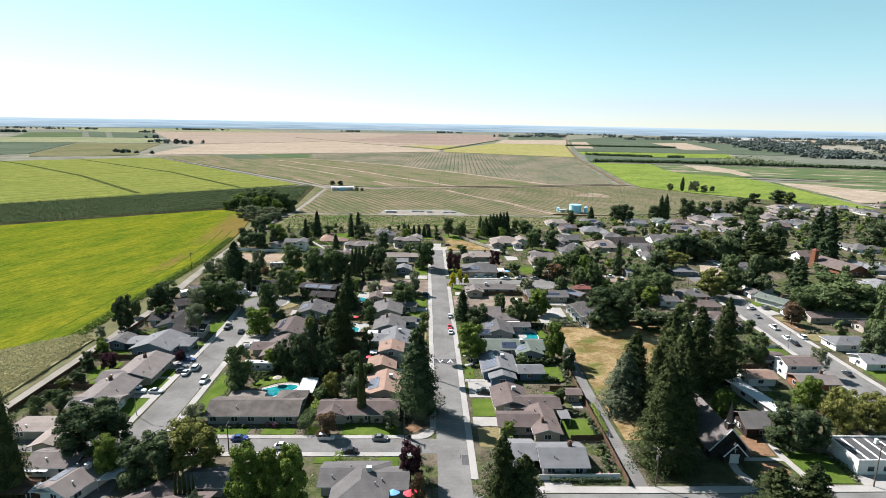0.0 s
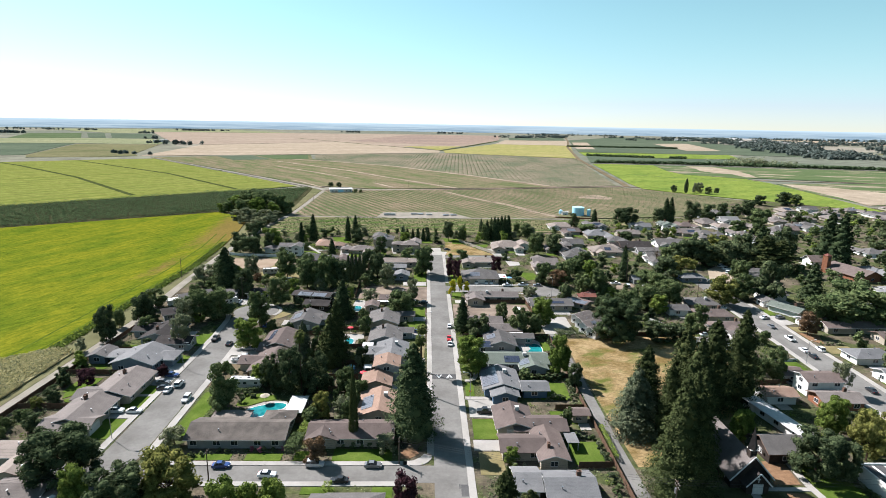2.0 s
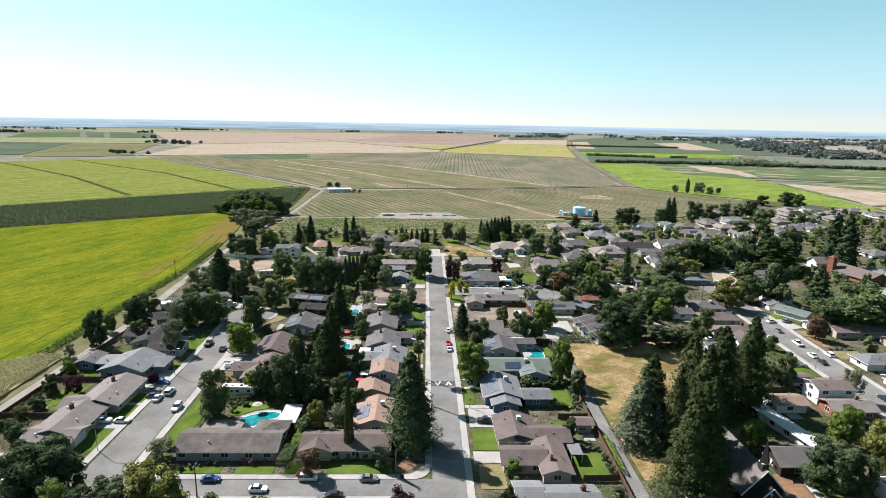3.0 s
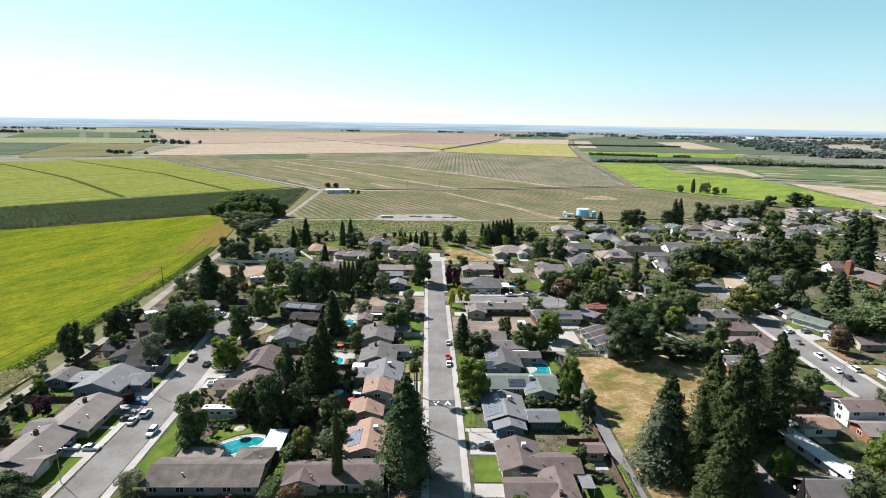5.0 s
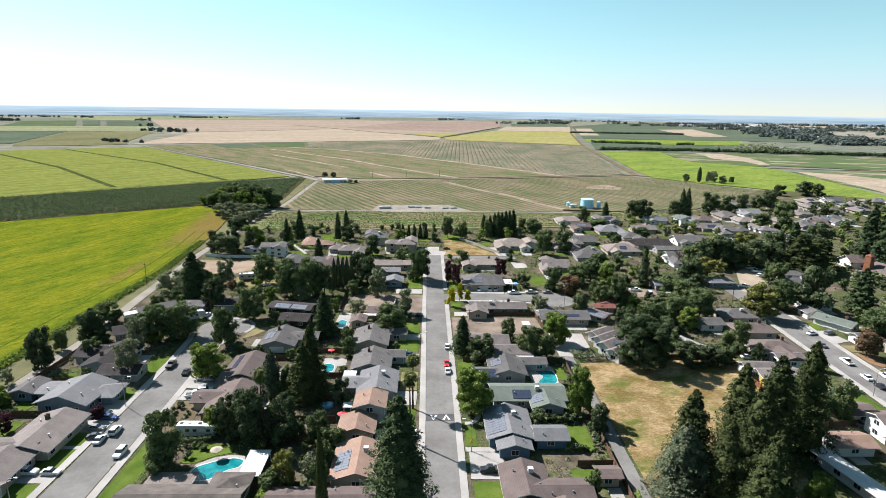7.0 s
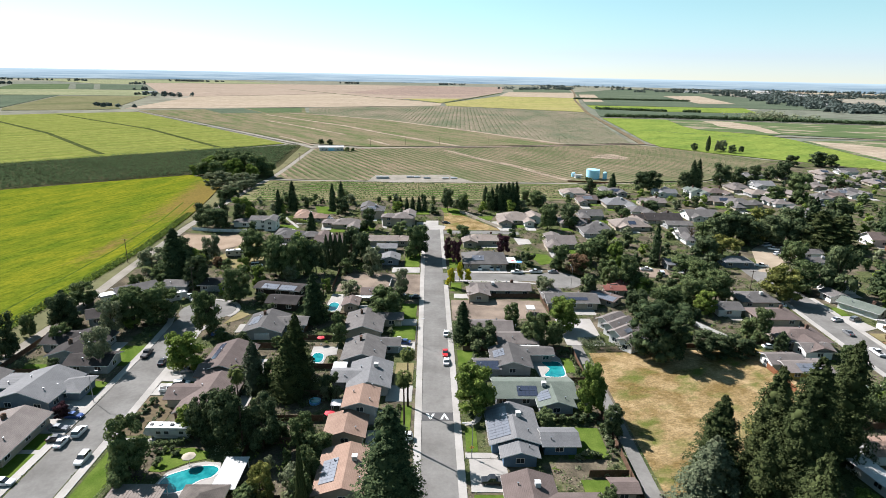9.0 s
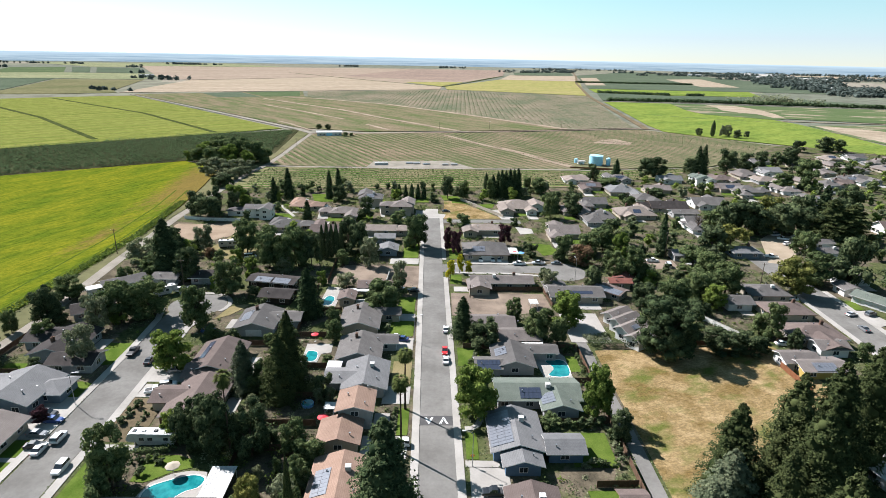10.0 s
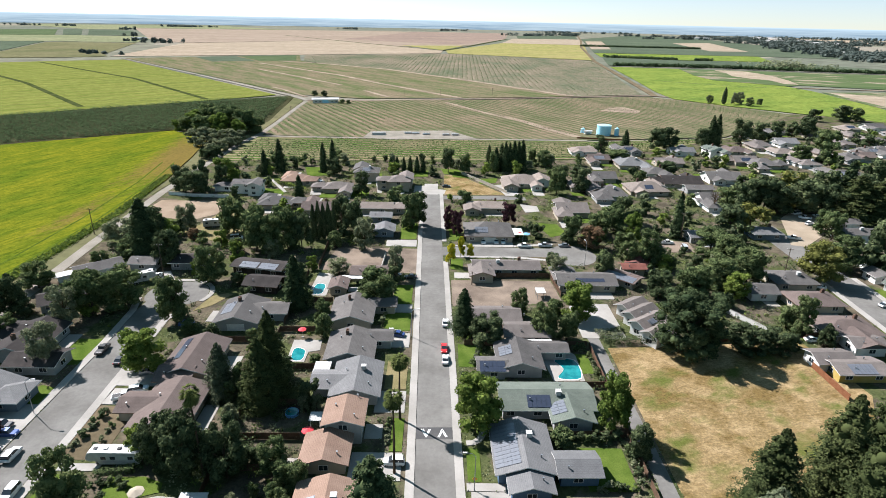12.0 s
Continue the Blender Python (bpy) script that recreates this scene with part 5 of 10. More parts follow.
def car(shape, colour, x, y, turn):
    """A parked vehicle; turn is the way its nose points, degrees from +x."""
    L, W, prof, cab, roof = SHAPES[shape]
    if (shape, colour) not in CAR:
        body = car_body(L, W, prof)
        top_w = W / 2 * cab[1][2]
        roof_slab = box(roof[0] * L, roof[1] * L, -top_w, top_w, cab[1][1] - 0.02, cab[1][1] + 0.06)
        pillars = [box(u * L - 0.06, u * L + 0.06, s * W / 2 * 0.86 - 0.05, s * W / 2 * 0.86 + 0.05, 0.9, cab[1][1] - 0.25) for u in (roof[0] * 0.6 + roof[1] * 0.4,) for s in (-1, 1)]
        CAR[(shape, colour)] = (mesh("body", *body, "car_" + colour), mesh("roof_panel", *join(roof_slab, *pillars), "car_" + colour), mesh("window_band", *cabin(L, W, cab), "glass_dark"),
                                mesh("headlight", *box(0.455 * L, 0.492 * L, -0.14, 0.14, 0.62, 0.76), "lamp_clear"), mesh("tail_light", *box(-0.495 * L, -0.478 * L, -0.12, 0.12, 0.7, 0.88), "lamp_red"))
    body, top, glass, head, tail = CAR[(shape, colour)]
    words = {"sedan": "saloon car", "suv": "sport utility car", "pickup": "pickup truck", "van": "passenger van"}[shape]
    c = thing({"sedan": "car", "suv": "car", "pickup": "pickup_truck", "van": "van"}[shape], x, y, 0.05, turn, f"{colour} parked {words} with dark windows on pavement", "car" if shape in ("sedan", "suv") else words.split()[0], "parked vehicles")
    part("body", body, None, c)
    part("roof_panel", top, None, c)
    part("window_band", glass, None, c, "dark tinted glass")
    for s in (-1, 1):
        part("headlight", head, None, c, "", (0, s * W * 0.36, 0))
        part("tail_light", tail, None, c, "", (0, s * W * 0.38, 0))
        for u in (-0.3, 0.31):
            w = part("wheel", WHEEL, None, c, "", (u * L, s * (W / 2 - 0.12), 0.34))
            part("rim", RIM, None, w, "metal wheel rim")
    if shape == "pickup":
        part("cargo_bed", bed_mesh(L, W), None, c, "dark open cargo bed")
    return c


def bed_mesh(L, W):
    if "bed" not in CAR:
        CAR["bed"] = mesh("cargo_bed", *box(-0.46 * L, -0.14 * L, -W * 0.38, W * 0.38, 1.1, 1.13), "rubber")
    return CAR["bed"]


# ---- fences, walls, hedges ----
def fence(x0, y0, x1, y1, height=1.8, mat="fence_wood", label="brown wooden board fence along the garden"):
    L = math.hypot(x1 - x0, y1 - y0)
    f = thing("fence", x0, y0, 0, math.degrees(math.atan2(y1 - y0, x1 - x0)), label, "fence", "garden fences")
    n = max(1, round(L / 2.4))
    step = L / n
    # one sheet of upright boards, every other one set back
    front, back = [], []
    for i in range(8):
        off = 0.02 if i % 2 else 0.0
        front += [(step * i / 8, -0.02 + off), (step * (i + 1) / 8, -0.02 + off)]
    outline = front + [(step, 0.03), (0, 0.03)]
    boards = prism(outline, 0.05, height)
    panel = mesh("fence_panel", *boards, mat)
    post = mesh("post", *box(-0.06, 0.06, -0.06, 0.06, 0, height + 0.08), mat)
    for i in range(n):
        part("fence_panel", panel, None, f, "", (i * step, 0, 0))
    for i in range(n + 1):
        part("post", post, None, f, "", (i * step, 0, 0))
    return f


def garden_wall(x0, y0, x1, y1, height=1.8, mat="stucco_white", label="white rendered garden wall with a cap"):
    L = math.hypot(x1 - x0, y1 - y0)
    f = thing("garden_wall", x0, y0, 0, math.degrees(math.atan2(y1 - y0, x1 - x0)), label, "wall", "garden walls")
    part("wall", box(0, L, -0.1, 0.1, 0, height), mat, f)
    part("coping", box(-0.04, L + 0.04, -0.15, 0.15, height, height + 0.08), "concrete", f)
    return f


def hedge(x0, y0, x1, y1, width=1.2, height=1.8, mat="leaf_mid", label="clipped green hedge beside the path"):
    L = math.hypot(x1 - x0, y1 - y0)
    n = int(13 * L * (width + 2 * height))
    c = np.stack([rng.uniform(0, L, n), rng.uniform(-width / 2, width / 2, n), rng.uniform(0.05, 1, n) ** 0.6 * height], 1)
    face = rng.integers(0, 3, n)
    c[face == 0, 2] = height * rng.uniform(0.93, 1.04, (face == 0).sum())
    c[face == 1, 1] = width / 2 * np.sign(c[face == 1, 1])
    nrm = np.stack([np.zeros(n), np.sign(c[:, 1]) * (face == 1), 0.4 + 1.0 * (face == 0)], 1) + 0.01
    v, f = cards(c, nrm, 0.19)
    ob = new("hedge", fast_mesh("hedge", v, f, mat))
    ob.location, ob.rotation_euler = (x0, y0, 0), (0, 0, math.atan2(y1 - y0, x1 - x0))
    return tagged(ob, label, "hedge", "hedges")


# ---- flat pieces of gardens ----
def lawn(x0, y0, x1, y1, mat="lawn", label="mown green front lawn"):
    return ground_piece("lawn", [(x0, y0), (x1, y0), (x1, y1), (x0, y1)], 0.1, mat, label, "lawn", depth=0.3)


def drive(x0, y0, x1, y1, mat="concrete", label="pale concrete driveway up to the garage", z=0.13):
    return ground_piece("driveway", [(x0, y0), (x1, y0), (x1, y1), (x0, y1)], z, mat, label, "driveway", depth=0.3)

# ---- houses along the main street, west side ----
house("roof_tan", "stucco_beige", [(-18.6, 165.9, 15, 12.5, 90, 'gable', 2.6, 0.33)], solar=[(0, 1, -1, 2, 7, 'solar_pale')], cooler=1)
house("roof_tan", "stucco_beige", [(-21.2, 182.0, 9.5, 10, 90, 'gable', 2.6, 0.33)], vents=1)
house("roof_tan", "stucco_grey", [(-18.7, 190.5, 9.2, 9.1, 90, 'gable', 5.0, 0.3)], vents=3)
house("roof_slate", "stucco_grey", [(-18.3, 206.1, 14.5, 12.0, 90, 'gable', 2.6, 0.33), (-23.6, 205.7, 11, 8, 0, 'gable', 2.6, 0.33)], cooler=1)
house("roof_grey", "stucco_grey", [(-21.8, 220.9, 14, 13, 90, 'gable', 2.6, 0.33), (-15.6, 226.4, 9, 6.5, 0, 'gable', 2.6, 0.33)], chimney=1, garage='1e')
house("roof_grey", "stucco_beige", [(-24.2, 240.5, 15.7, 13.0, 90, 'gable', 2.6, 0.33), (-16.0, 246.0, 9, 7, 0, 'gable', 2.6, 0.33)], chimney=1, garage='1e')
house("roof_brown", "stucco_beige", [(-31.3, 258.3, 8, 6.5, 90, 'gable', 2.6, 0.33), (-22.6, 269.1, 13, 8, 0, 'gable', 2.6, 0.33)])
house("roof_slate", "siding_slate", [(-24.5, 328.3, 10, 8, 0, 'gable', 2.6, 0.33), (-21.5, 311.5, 9, 9, 90, 'gable', 2.6, 0.33)])
house("roof_sand", "stucco_beige", [(-30.9, 341.3, 22, 10, 0, 'gable', 2.6, 0.33), (-17.8, 341.5, 9, 9, 90, 'hip', 2.6, 0.33)], vents=3)
house("roof_grey", "stucco_white", [(-94.4, 368.4, 15, 9, 0, 'gable', 5.0, 0.33), (-90.2, 366.0, 11, 7.4, 90, 'gable', 5.2, 0.42), (-105.5, 371.4, 14, 8, 0, 'hip', 2.6, 0.33)])

# ---- houses along the main street, east side ----
house("roof_slate", "stucco_grey", [(28.0, 128.6, 12.1, 11.4, 0, 'gable', 2.6, 0.33), (18.6, 130.7, 6.7, 9.8, 0, 'gable', 2.6, 0.33)], chimney=1)
house("roof_brown", "stucco_beige", [(26.6, 145.3, 15.2, 8.2, 90, 'gable', 2.6, 0.33), (19.6, 145.8, 12, 9, 0, 'gable', 2.6, 0.33)], chimney=-1, vents=3)
house("roof_brown", "stucco_beige", [(19.0, 158.9, 13, 11, 90, 'gable', 2.6, 0.33), (25.8, 155.9, 15, 9, 0, 'gable', 2.6, 0.33)], cooler=1, garage='0w')
house("roof_slate", "siding_blue", [(18.0, 182.9, 15, 12.5, 90, 'gable', 2.6, 0.33), (18.4, 175.3, 9, 9, 90, 'gable', 2.6, 0.33), (28.2, 178.8, 9, 7.5, 0, 'gable', 2.6, 0.33)], cooler=1, solar=[(0, 1, 0, 3, 11, 'solar_pale')], garage='1s')
house("roof_green", "stucco_grey", [(25.5, 200.4, 21.9, 11.0, 0, 'gable', 2.6, 0.33), (30.3, 195.3, 9, 10, 90, 'gable', 2.6, 0.33)], solar=[(0, -1, -2, 2, 5, 'solar_cell'), (1, 1, 0, 2, 4, 'solar_pale')], cooler=1)
house("roof_grey", "stucco_grey", [(21.5, 217.2, 13, 12, 90, 'gable', 2.6, 0.33), (14.3, 213.2, 8, 7, 0, 'gable', 2.6, 0.33), (29.1, 221.7, 12, 6, 0, 'gable', 2.6, 0.33)], solar=[(0, 1, 1, 2, 4, 'solar_pale'), (1, -1, 0, 2, 6, 'solar_cell')])
house("roof_taupe", "stucco_beige", [(16.9, 239.5, 16, 10, 0, 'gable', 2.6, 0.33), (25.1, 230.7, 13, 9, 0, 'gable', 2.6, 0.33)], vents=3)
house("roof_taupe", "stucco_beige", [(24.2, 275.8, 24, 9, 0, 'gable', 2.6, 0.33), (15.4, 270.5, 10, 9, 90, 'gable', 2.6, 0.33)], chimney=1, cooler=-1)
house("roof_grey", "stucco_beige", [(49.6, 265.1, 20, 11, 0, 'gable', 2.6, 0.33), (43.4, 268.8, 11, 9, 90, 'gable', 2.6, 0.33)], solar=[(0, -1, 1, 1, 9, 'solar_cell')], vents=4)
house("roof_grey", "stucco_beige", [(20.7, 311.5, 20, 17, 0, 'hip', 2.7, 0.4)], solar=[(0, -1, -3.2, 2, 5, 'solar_pale')], garage='0s')
house("roof_sand", "stucco_beige", [(22.8, 345.1, 19, 11, 0, 'hip', 2.6, 0.33), (15.5, 340.3, 9, 8, 90, 'gable', 2.6, 0.33)], chimney=1)
house("roof_taupe", "stucco_beige", [(59.1, 349.6, 11, 9, 90, 'gable', 2.6, 0.33)])
house("roof_red", "stucco_beige", [(73.1, 282.2, 11, 8, 60, 'gable', 2.6, 0.33), (69.2, 276.3, 9, 6, 0, 'gable', 2.6, 0.33)])
house("roof_brown", "stucco_beige", [(63.6, 268.5, 12, 8, -45, 'gable', 2.4, 0.2)], solar=[(0, -1, 0, 2, 10, 'solar_pale')])
house("roof_taupe", "stucco_white", [(61.2, 235.7, 12.0, 6.2, 35, 'gable', 3.4, 0.5), (60.6, 241.1, 11.0, 6.2, 35, 'gable', 3.2, 0.5), (59.8, 246.6, 10.0, 6.2, 35, 'gable', 2.8, 0.45), (63.0, 230.6, 12.0, 6.4, 35, 'gable', 3.0, 0.5)], solar=[(0, -1, -1, 1, 3, 'solar_pale'), (3, -1, -1, 1, 4, 'solar_pale')])

# ---- houses along the west street ----
house("roof_taupe", "stucco_beige", [(-100.6, 160.4, 17, 13, 90, 'gable', 2.5, 0.3), (-100.2, 153.6, 14, 9, 0, 'gable', 2.4, 0.3)], chimney=1, garage='1e')
house("roof_taupe", "stucco_beige", [(-98.6, 177.2, 18, 13, 90, 'gable', 2.5, 0.3), (-102.0, 170.6, 13, 9, 0, 'gable', 2.4, 0.3)], chimney=1)
house("roof_slate", "siding_slate", [(-102.6, 197.0, 14.6, 15.4, 85, 'gable', 3.0, 0.33), (-109.2, 200.8, 12, 8, 0, 'gable', 2.4, 0.12), (-95.7, 199.0, 9, 9, 0, 'hip', 2.6, 0.33)])
house("roof_grey", "siding_slate", [(-118.7, 201.0, 9, 7, 90, 'gable', 2.6, 0.33)])
house("roof_dark", "stucco_grey", [(-106.5, 222.0, 17, 13, 90, 'gable', 2.6, 0.33), (-98.2, 213.0, 13, 9, 0, 'gable', 2.6, 0.33)], chimney=-1)
house("roof_grey", "stucco_white", [(-114.5, 268.9, 15, 9, 40, 'gable', 2.6, 0.33)])
# low white shed wing of the house above, built as a house
house("metal_white", "stucco_white", [(-120.4, 264.6, 11, 4.2, 40, 'gable', 2.2, 0.1)], vents=0)
house("roof_dark", "stucco_grey", [(-112.7, 246.5, 13, 10, 30, 'gable', 2.6, 0.33), (-112.4, 226.1, 14, 10, 0, 'gable', 2.6, 0.33)])
house("roof_grey", "stucco_grey", [(-101.0, 274.5, 10, 8, 0, 'gable', 2.6, 0.33)])
house("roof_dark", "stucco_grey", [(-86.7, 276.5, 12, 9, 0, 'gable', 2.6, 0.33)])
house("roof_dark", "siding_dark", [(-60.5, 272.4, 19, 8.5, -12, 'gable', 2.8, 0.2), (-55.6, 259.4, 12, 9, -8, 'gable', 2.6, 0.33)], solar=[(0, -1, -3, 2, 6, 'solar_pale'), (0, -1, 4, 2, 6, 'solar_pale')])
house("roof_grey", "stucco_grey", [(-56.1, 238.6, 15, 13, 90, 'gable', 2.6, 0.33), (-48.3, 241.1, 11, 8, 0, 'gable', 2.6, 0.33)], chimney=1, garage='0w', solar=[(0, 1, 0, 2, 6, 'solar_pale')])
house("roof_brown", "stucco_beige", [(-60.0, 214.6, 17, 13, 90, 'gable', 2.6, 0.33), (-61.6, 207.9, 9, 9, 0, 'gable', 2.6, 0.33)], garage='1w', solar=[(0, 1, 2, 1, 9, 'solar_cell')])
house("roof_brown", "stucco_beige", [(-57.8, 194.9, 17, 13, 90, 'gable', 2.6, 0.33), (-64.6, 196.1, 9, 8, 0, 'gable', 2.6, 0.33)], garage='1w')

# ---- houses on the cross street ----
house("roof_shake", "stucco_grey", [(-53.9, 151.3, 26.0, 11.7, 0, 'gable', 2.6, 0.33), (-45.5, 157.0, 9, 9, 90, 'hip', 2.6, 0.33)], chimney=0, vents=1)
house("roof_brown", "stucco_beige", [(-24.7, 151.8, 22.9, 10.2, 0, 'gable', 2.6, 0.33), (-31.9, 149.8, 8, 9, 90, 'gable', 2.6, 0.33)], vents=3)
house("roof_grey", "stucco_grey", [(-19.7, 116.5, 17, 13, 90, 'hip', 2.6, 0.33), (-24.6, 119.6, 10, 10, 0, 'gable', 2.6, 0.33), (-13.4, 118.4, 9, 9, 0, 'gable', 2.6, 0.33)], cooler=1)
house("roof_taupe", "stucco_white", [(-84.1, 118.0, 14, 10, 70, 'gable', 2.6, 0.33), (-92.9, 125.1, 12, 9, 0, 'gable', 2.6, 0.33)], cooler=1, solar=[(0, 1, -1, 2, 6, 'solar_pale')])
house("roof_sand", "stucco_beige", [(-107.9, 140.5, 12, 8, 0, 'gable', 2.6, 0.1), (-99.8, 133.7, 9, 8, 90, 'gable', 2.6, 0.33)])
house("roof_brown", "stucco_beige", [(-65.6, 107.3, 17, 11, 50, 'gable', 2.6, 0.33), (-57.6, 107.7, 14, 10, 0, 'gable', 2.6, 0.33)])
house("roof_grey", "stucco_grey", [(-55.1, 117.8, 10, 8, 0, 'gable', 2.6, 0.33)])

# ---- east side of the place: church and beyond ----
house("roof_grey", "siding_dark", [(86.2, 146.2, 11, 10, 0, 'gable', 2.9, 0.5)], vents=0)
house("metal_white", "stucco_white", [(94.9, 162.8, 24, 5, 100, 'gable', 2.6, 0.08)], vents=0)
house("roof_brown", "stucco_white", [(120.3, 182.8, 13, 9, 0, 'gable', 5.0, 0.3), (115.9, 192.3, 9, 8, 0, 'gable', 2.6, 0.33)])
house("roof_tan", "stucco_white", [(103.3, 176.8, 11, 8, 0, 'gable', 2.6, 0.33)])
house("roof_taupe", "brick_wall", [(120.2, 173.7, 14, 9, 0, 'gable', 2.6, 0.33)], chimney=1)
house("roof_grey", "stucco_beige", [(120.8, 269.1, 15, 12, 0, 'hip', 2.6, 0.33)], cooler=1)
house("roof_grey", "stucco_white", [(105.7, 259.8, 10, 9, 0, 'gable', 2.6, 0.33)])
house("roof_brown", "stucco_beige", [(119.2, 253.0, 16, 11, 0, 'hip', 2.6, 0.33)], chimney=1)
house("roof_brown", "stucco_beige", [(117.8, 235.8, 17, 12, 0, 'hip', 2.6, 0.33), (118.3, 228.1, 10, 9, 90, 'gable', 2.6, 0.33)], chimney=1)
house("roof_taupe", "stucco_white", [(103.3, 219.2, 11, 8, 0, 'gable', 2.6, 0.33), (117.6, 227.0, 10, 8, 0, 'gable', 2.6, 0.33)])
house("roof_taupe", "stucco_yellow", [(107.3, 215.2, 14, 9, 0, 'gable', 2.5, 0.25)], solar=[(0, -1, 0, 2, 6, 'solar_pale')])
house("roof_grey", "stucco_white", [(163.1, 284.8, 14, 9, 0, 'gable', 2.6, 0.33), (154.9, 273.6, 8, 8, 90, 'gable', 2.6, 0.33)])
house("roof_green", "stucco_white", [(157.9, 261.9, 15, 9, -60, 'gable', 2.6, 0.33)], chimney=1, garage='0s')
house("roof_grey", "stucco_white", [(159.4, 245.1, 13, 9, 0, 'gable', 2.6, 0.33)])
house("roof_brown", "stucco_beige", [(171.3, 239.4, 26, 9, 0, 'gable', 2.6, 0.33), (178.7, 227.4, 12, 9, 0, 'gable', 2.6, 0.33)], chimney=1)
house("roof_slate", "stucco_white", [(155.8, 208.5, 16, 10, 0, 'hip', 2.6, 0.33)])
house("roof_slate", "stucco_white", [(153.7, 191.0, 14, 10, 0, 'gable', 2.6, 0.33)])
house("roof_slate", "siding_slate", [(136.5, 316.1, 13, 10, 0, 'hip', 2.6, 0.33)], chimney=1)
house("roof_grey", "stucco_white", [(175.1, 316.9, 17, 9, 0, 'gable', 2.6, 0.33)], cooler=1)
house("roof_grey", "stucco_white", [(178.7, 330.3, 14, 8, 0, 'gable', 2.6, 0.33)])
house("roof_slate", "stucco_grey", [(107.7, 310.8, 12, 9, 0, 'gable', 2.6, 0.33)])
house("roof_grey", "stucco_white", [(141.2, 366.9, 16, 9, 0, 'gable', 2.6, 0.33)])
house("roof_grey", "stucco_grey", [(136.2, 382.1, 15, 9, 0, 'gable', 2.6, 0.33)])
house("roof_brown", "brick_wall", [(236.2, 329.7, 27, 17, 100, 'gable', 2.5, 0.42)], vents=0)
house("roof_brown", "stucco_white", [(232.0, 354.5, 15, 11, 0, 'gable', 3.6, 0.55)], vents=0)

# ---- farther houses ----
house("roof_taupe", "stucco_beige", [(-20.1, 378.6, 12, 11.2, 0, 'hip', 5.0, 0.42), (-16.9, 384.6, 13.0, 8, 90, 'gable', 5.0, 0.42), (-27.6, 378.6, 9, 7.8, 0, 'hip', 5.0, 0.42)], spaced=7.0, solar=[(0, 1, 0, 2, 4, 'solar_cell')])
drive(-19.7, 391.1, -14.1, 398.6)
lawn(-26.1, 385.2, -22.1, 391.2)
drive(-24.1, 368.5, -17.1, 372.5, label="pale concrete patio behind the house")
house("roof_grey", "stucco_beige", [(-38.8, 396.3, 14, 11.2, 0, 'hip', 5.0, 0.42), (-43.0, 403.1, 14.5, 8, 90, 'gable', 5.0, 0.42)], spaced=7.0, cooler=1, solar=[(0, -1, 0, 2, 4, 'solar_pale')])
drive(-45.8, 410.3, -40.2, 417.8)
lawn(-37.8, 402.9, -31.8, 408.9)
drive(-42.8, 386.2, -35.8, 390.2, label="pale concrete patio behind the house")
house("roof_tan", "stucco_beige", [(-75.9, 386.6, 13, 12.5, 0, 'hip', 2.3, 0.42), (-80.1, 393.2, 14.2, 7, 90, 'hip', 2.3, 0.42), (-67.9, 385.4, 9, 8.8, 0, 'hip', 2.3, 0.42)], spaced=7.0)
drive(-82.9, 400.3, -77.3, 407.8)
lawn(-75.4, 393.9, -69.4, 399.9)
drive(-79.9, 375.9, -72.9, 379.9, label="pale concrete patio behind the house")
house("roof_taupe", "stucco_beige", [(-51.0, 373.3, 15, 11.2, 0, 'hip', 2.3, 0.42), (-45.8, 367.2, 13.1, 7, 90, 'gable', 2.3, 0.42), (-60.0, 374.1, 9, 7.8, 0, 'hip', 2.3, 0.42)], spaced=7.0)
drive(-48.6, 353.2, -43.0, 360.7)
lawn(-58.5, 360.7, -50.5, 366.7)
house("roof_brown", "stucco_beige", [(100.4, 448.5, 14, 11.2, 0, 'gable', 2.3, 0.42), (95.7, 441.8, 14.4, 7, 90, 'gable', 2.3, 0.42), (103.6, 452.4, 8.6, 8, 90, 'gable', 2.3, 0.42)], spaced=7.0, solar=[(0, -1, 0, 2, 6, 'solar_pale')])
drive(92.9, 427.1, 98.5, 434.6)
lawn(100.4, 435.9, 107.4, 441.9)
drive(96.4, 454.6, 103.4, 458.6, label="pale concrete patio behind the house")
house("roof_slate", "stucco_beige", [(117.8, 436.9, 19, 16.2, 0, 'hip', 2.3, 0.42), (124.5, 429.2, 16.4, 8, 90, 'gable', 2.3, 0.42), (113.5, 442.6, 11.1, 8, 90, 'gable', 2.3, 0.42)], spaced=7.0, cooler=1)
drive(121.7, 413.5, 127.3, 421.0)
lawn(108.3, 421.8, 119.3, 427.8)
drive(113.8, 445.5, 120.8, 449.5, label="pale concrete patio behind the house")
house("roof_slate", "stucco_white", [(163.7, 475.9, 17, 11.2, 0, 'gable', 2.3, 0.42), (169.9, 482.7, 14.6, 7, 90, 'gable', 2.3, 0.42), (159.9, 472.0, 8.6, 8, 90, 'gable', 2.3, 0.42)], spaced=7.0)
drive(167.1, 490.0, 172.7, 497.5)
lawn(155.2, 482.5, 165.2, 488.5)
drive(159.7, 465.8, 166.7, 469.8, label="pale concrete patio behind the house")
house("roof_green", "stucco_white", [(183.3, 468.6, 11, 11.2, 90, 'gable', 5.0, 0.42), (186.6, 463.1, 12.1, 7, 90, 'gable', 5.0, 0.42), (180.8, 472.5, 8.5, 8, 90, 'gable', 5.0, 0.42)], spaced=7.0, chimney=1)
drive(183.8, 449.5, 189.4, 457.0)
lawn(177.7, 456.1, 181.9, 462.1)
drive(179.3, 474.6, 186.3, 478.6, label="pale concrete patio behind the house")
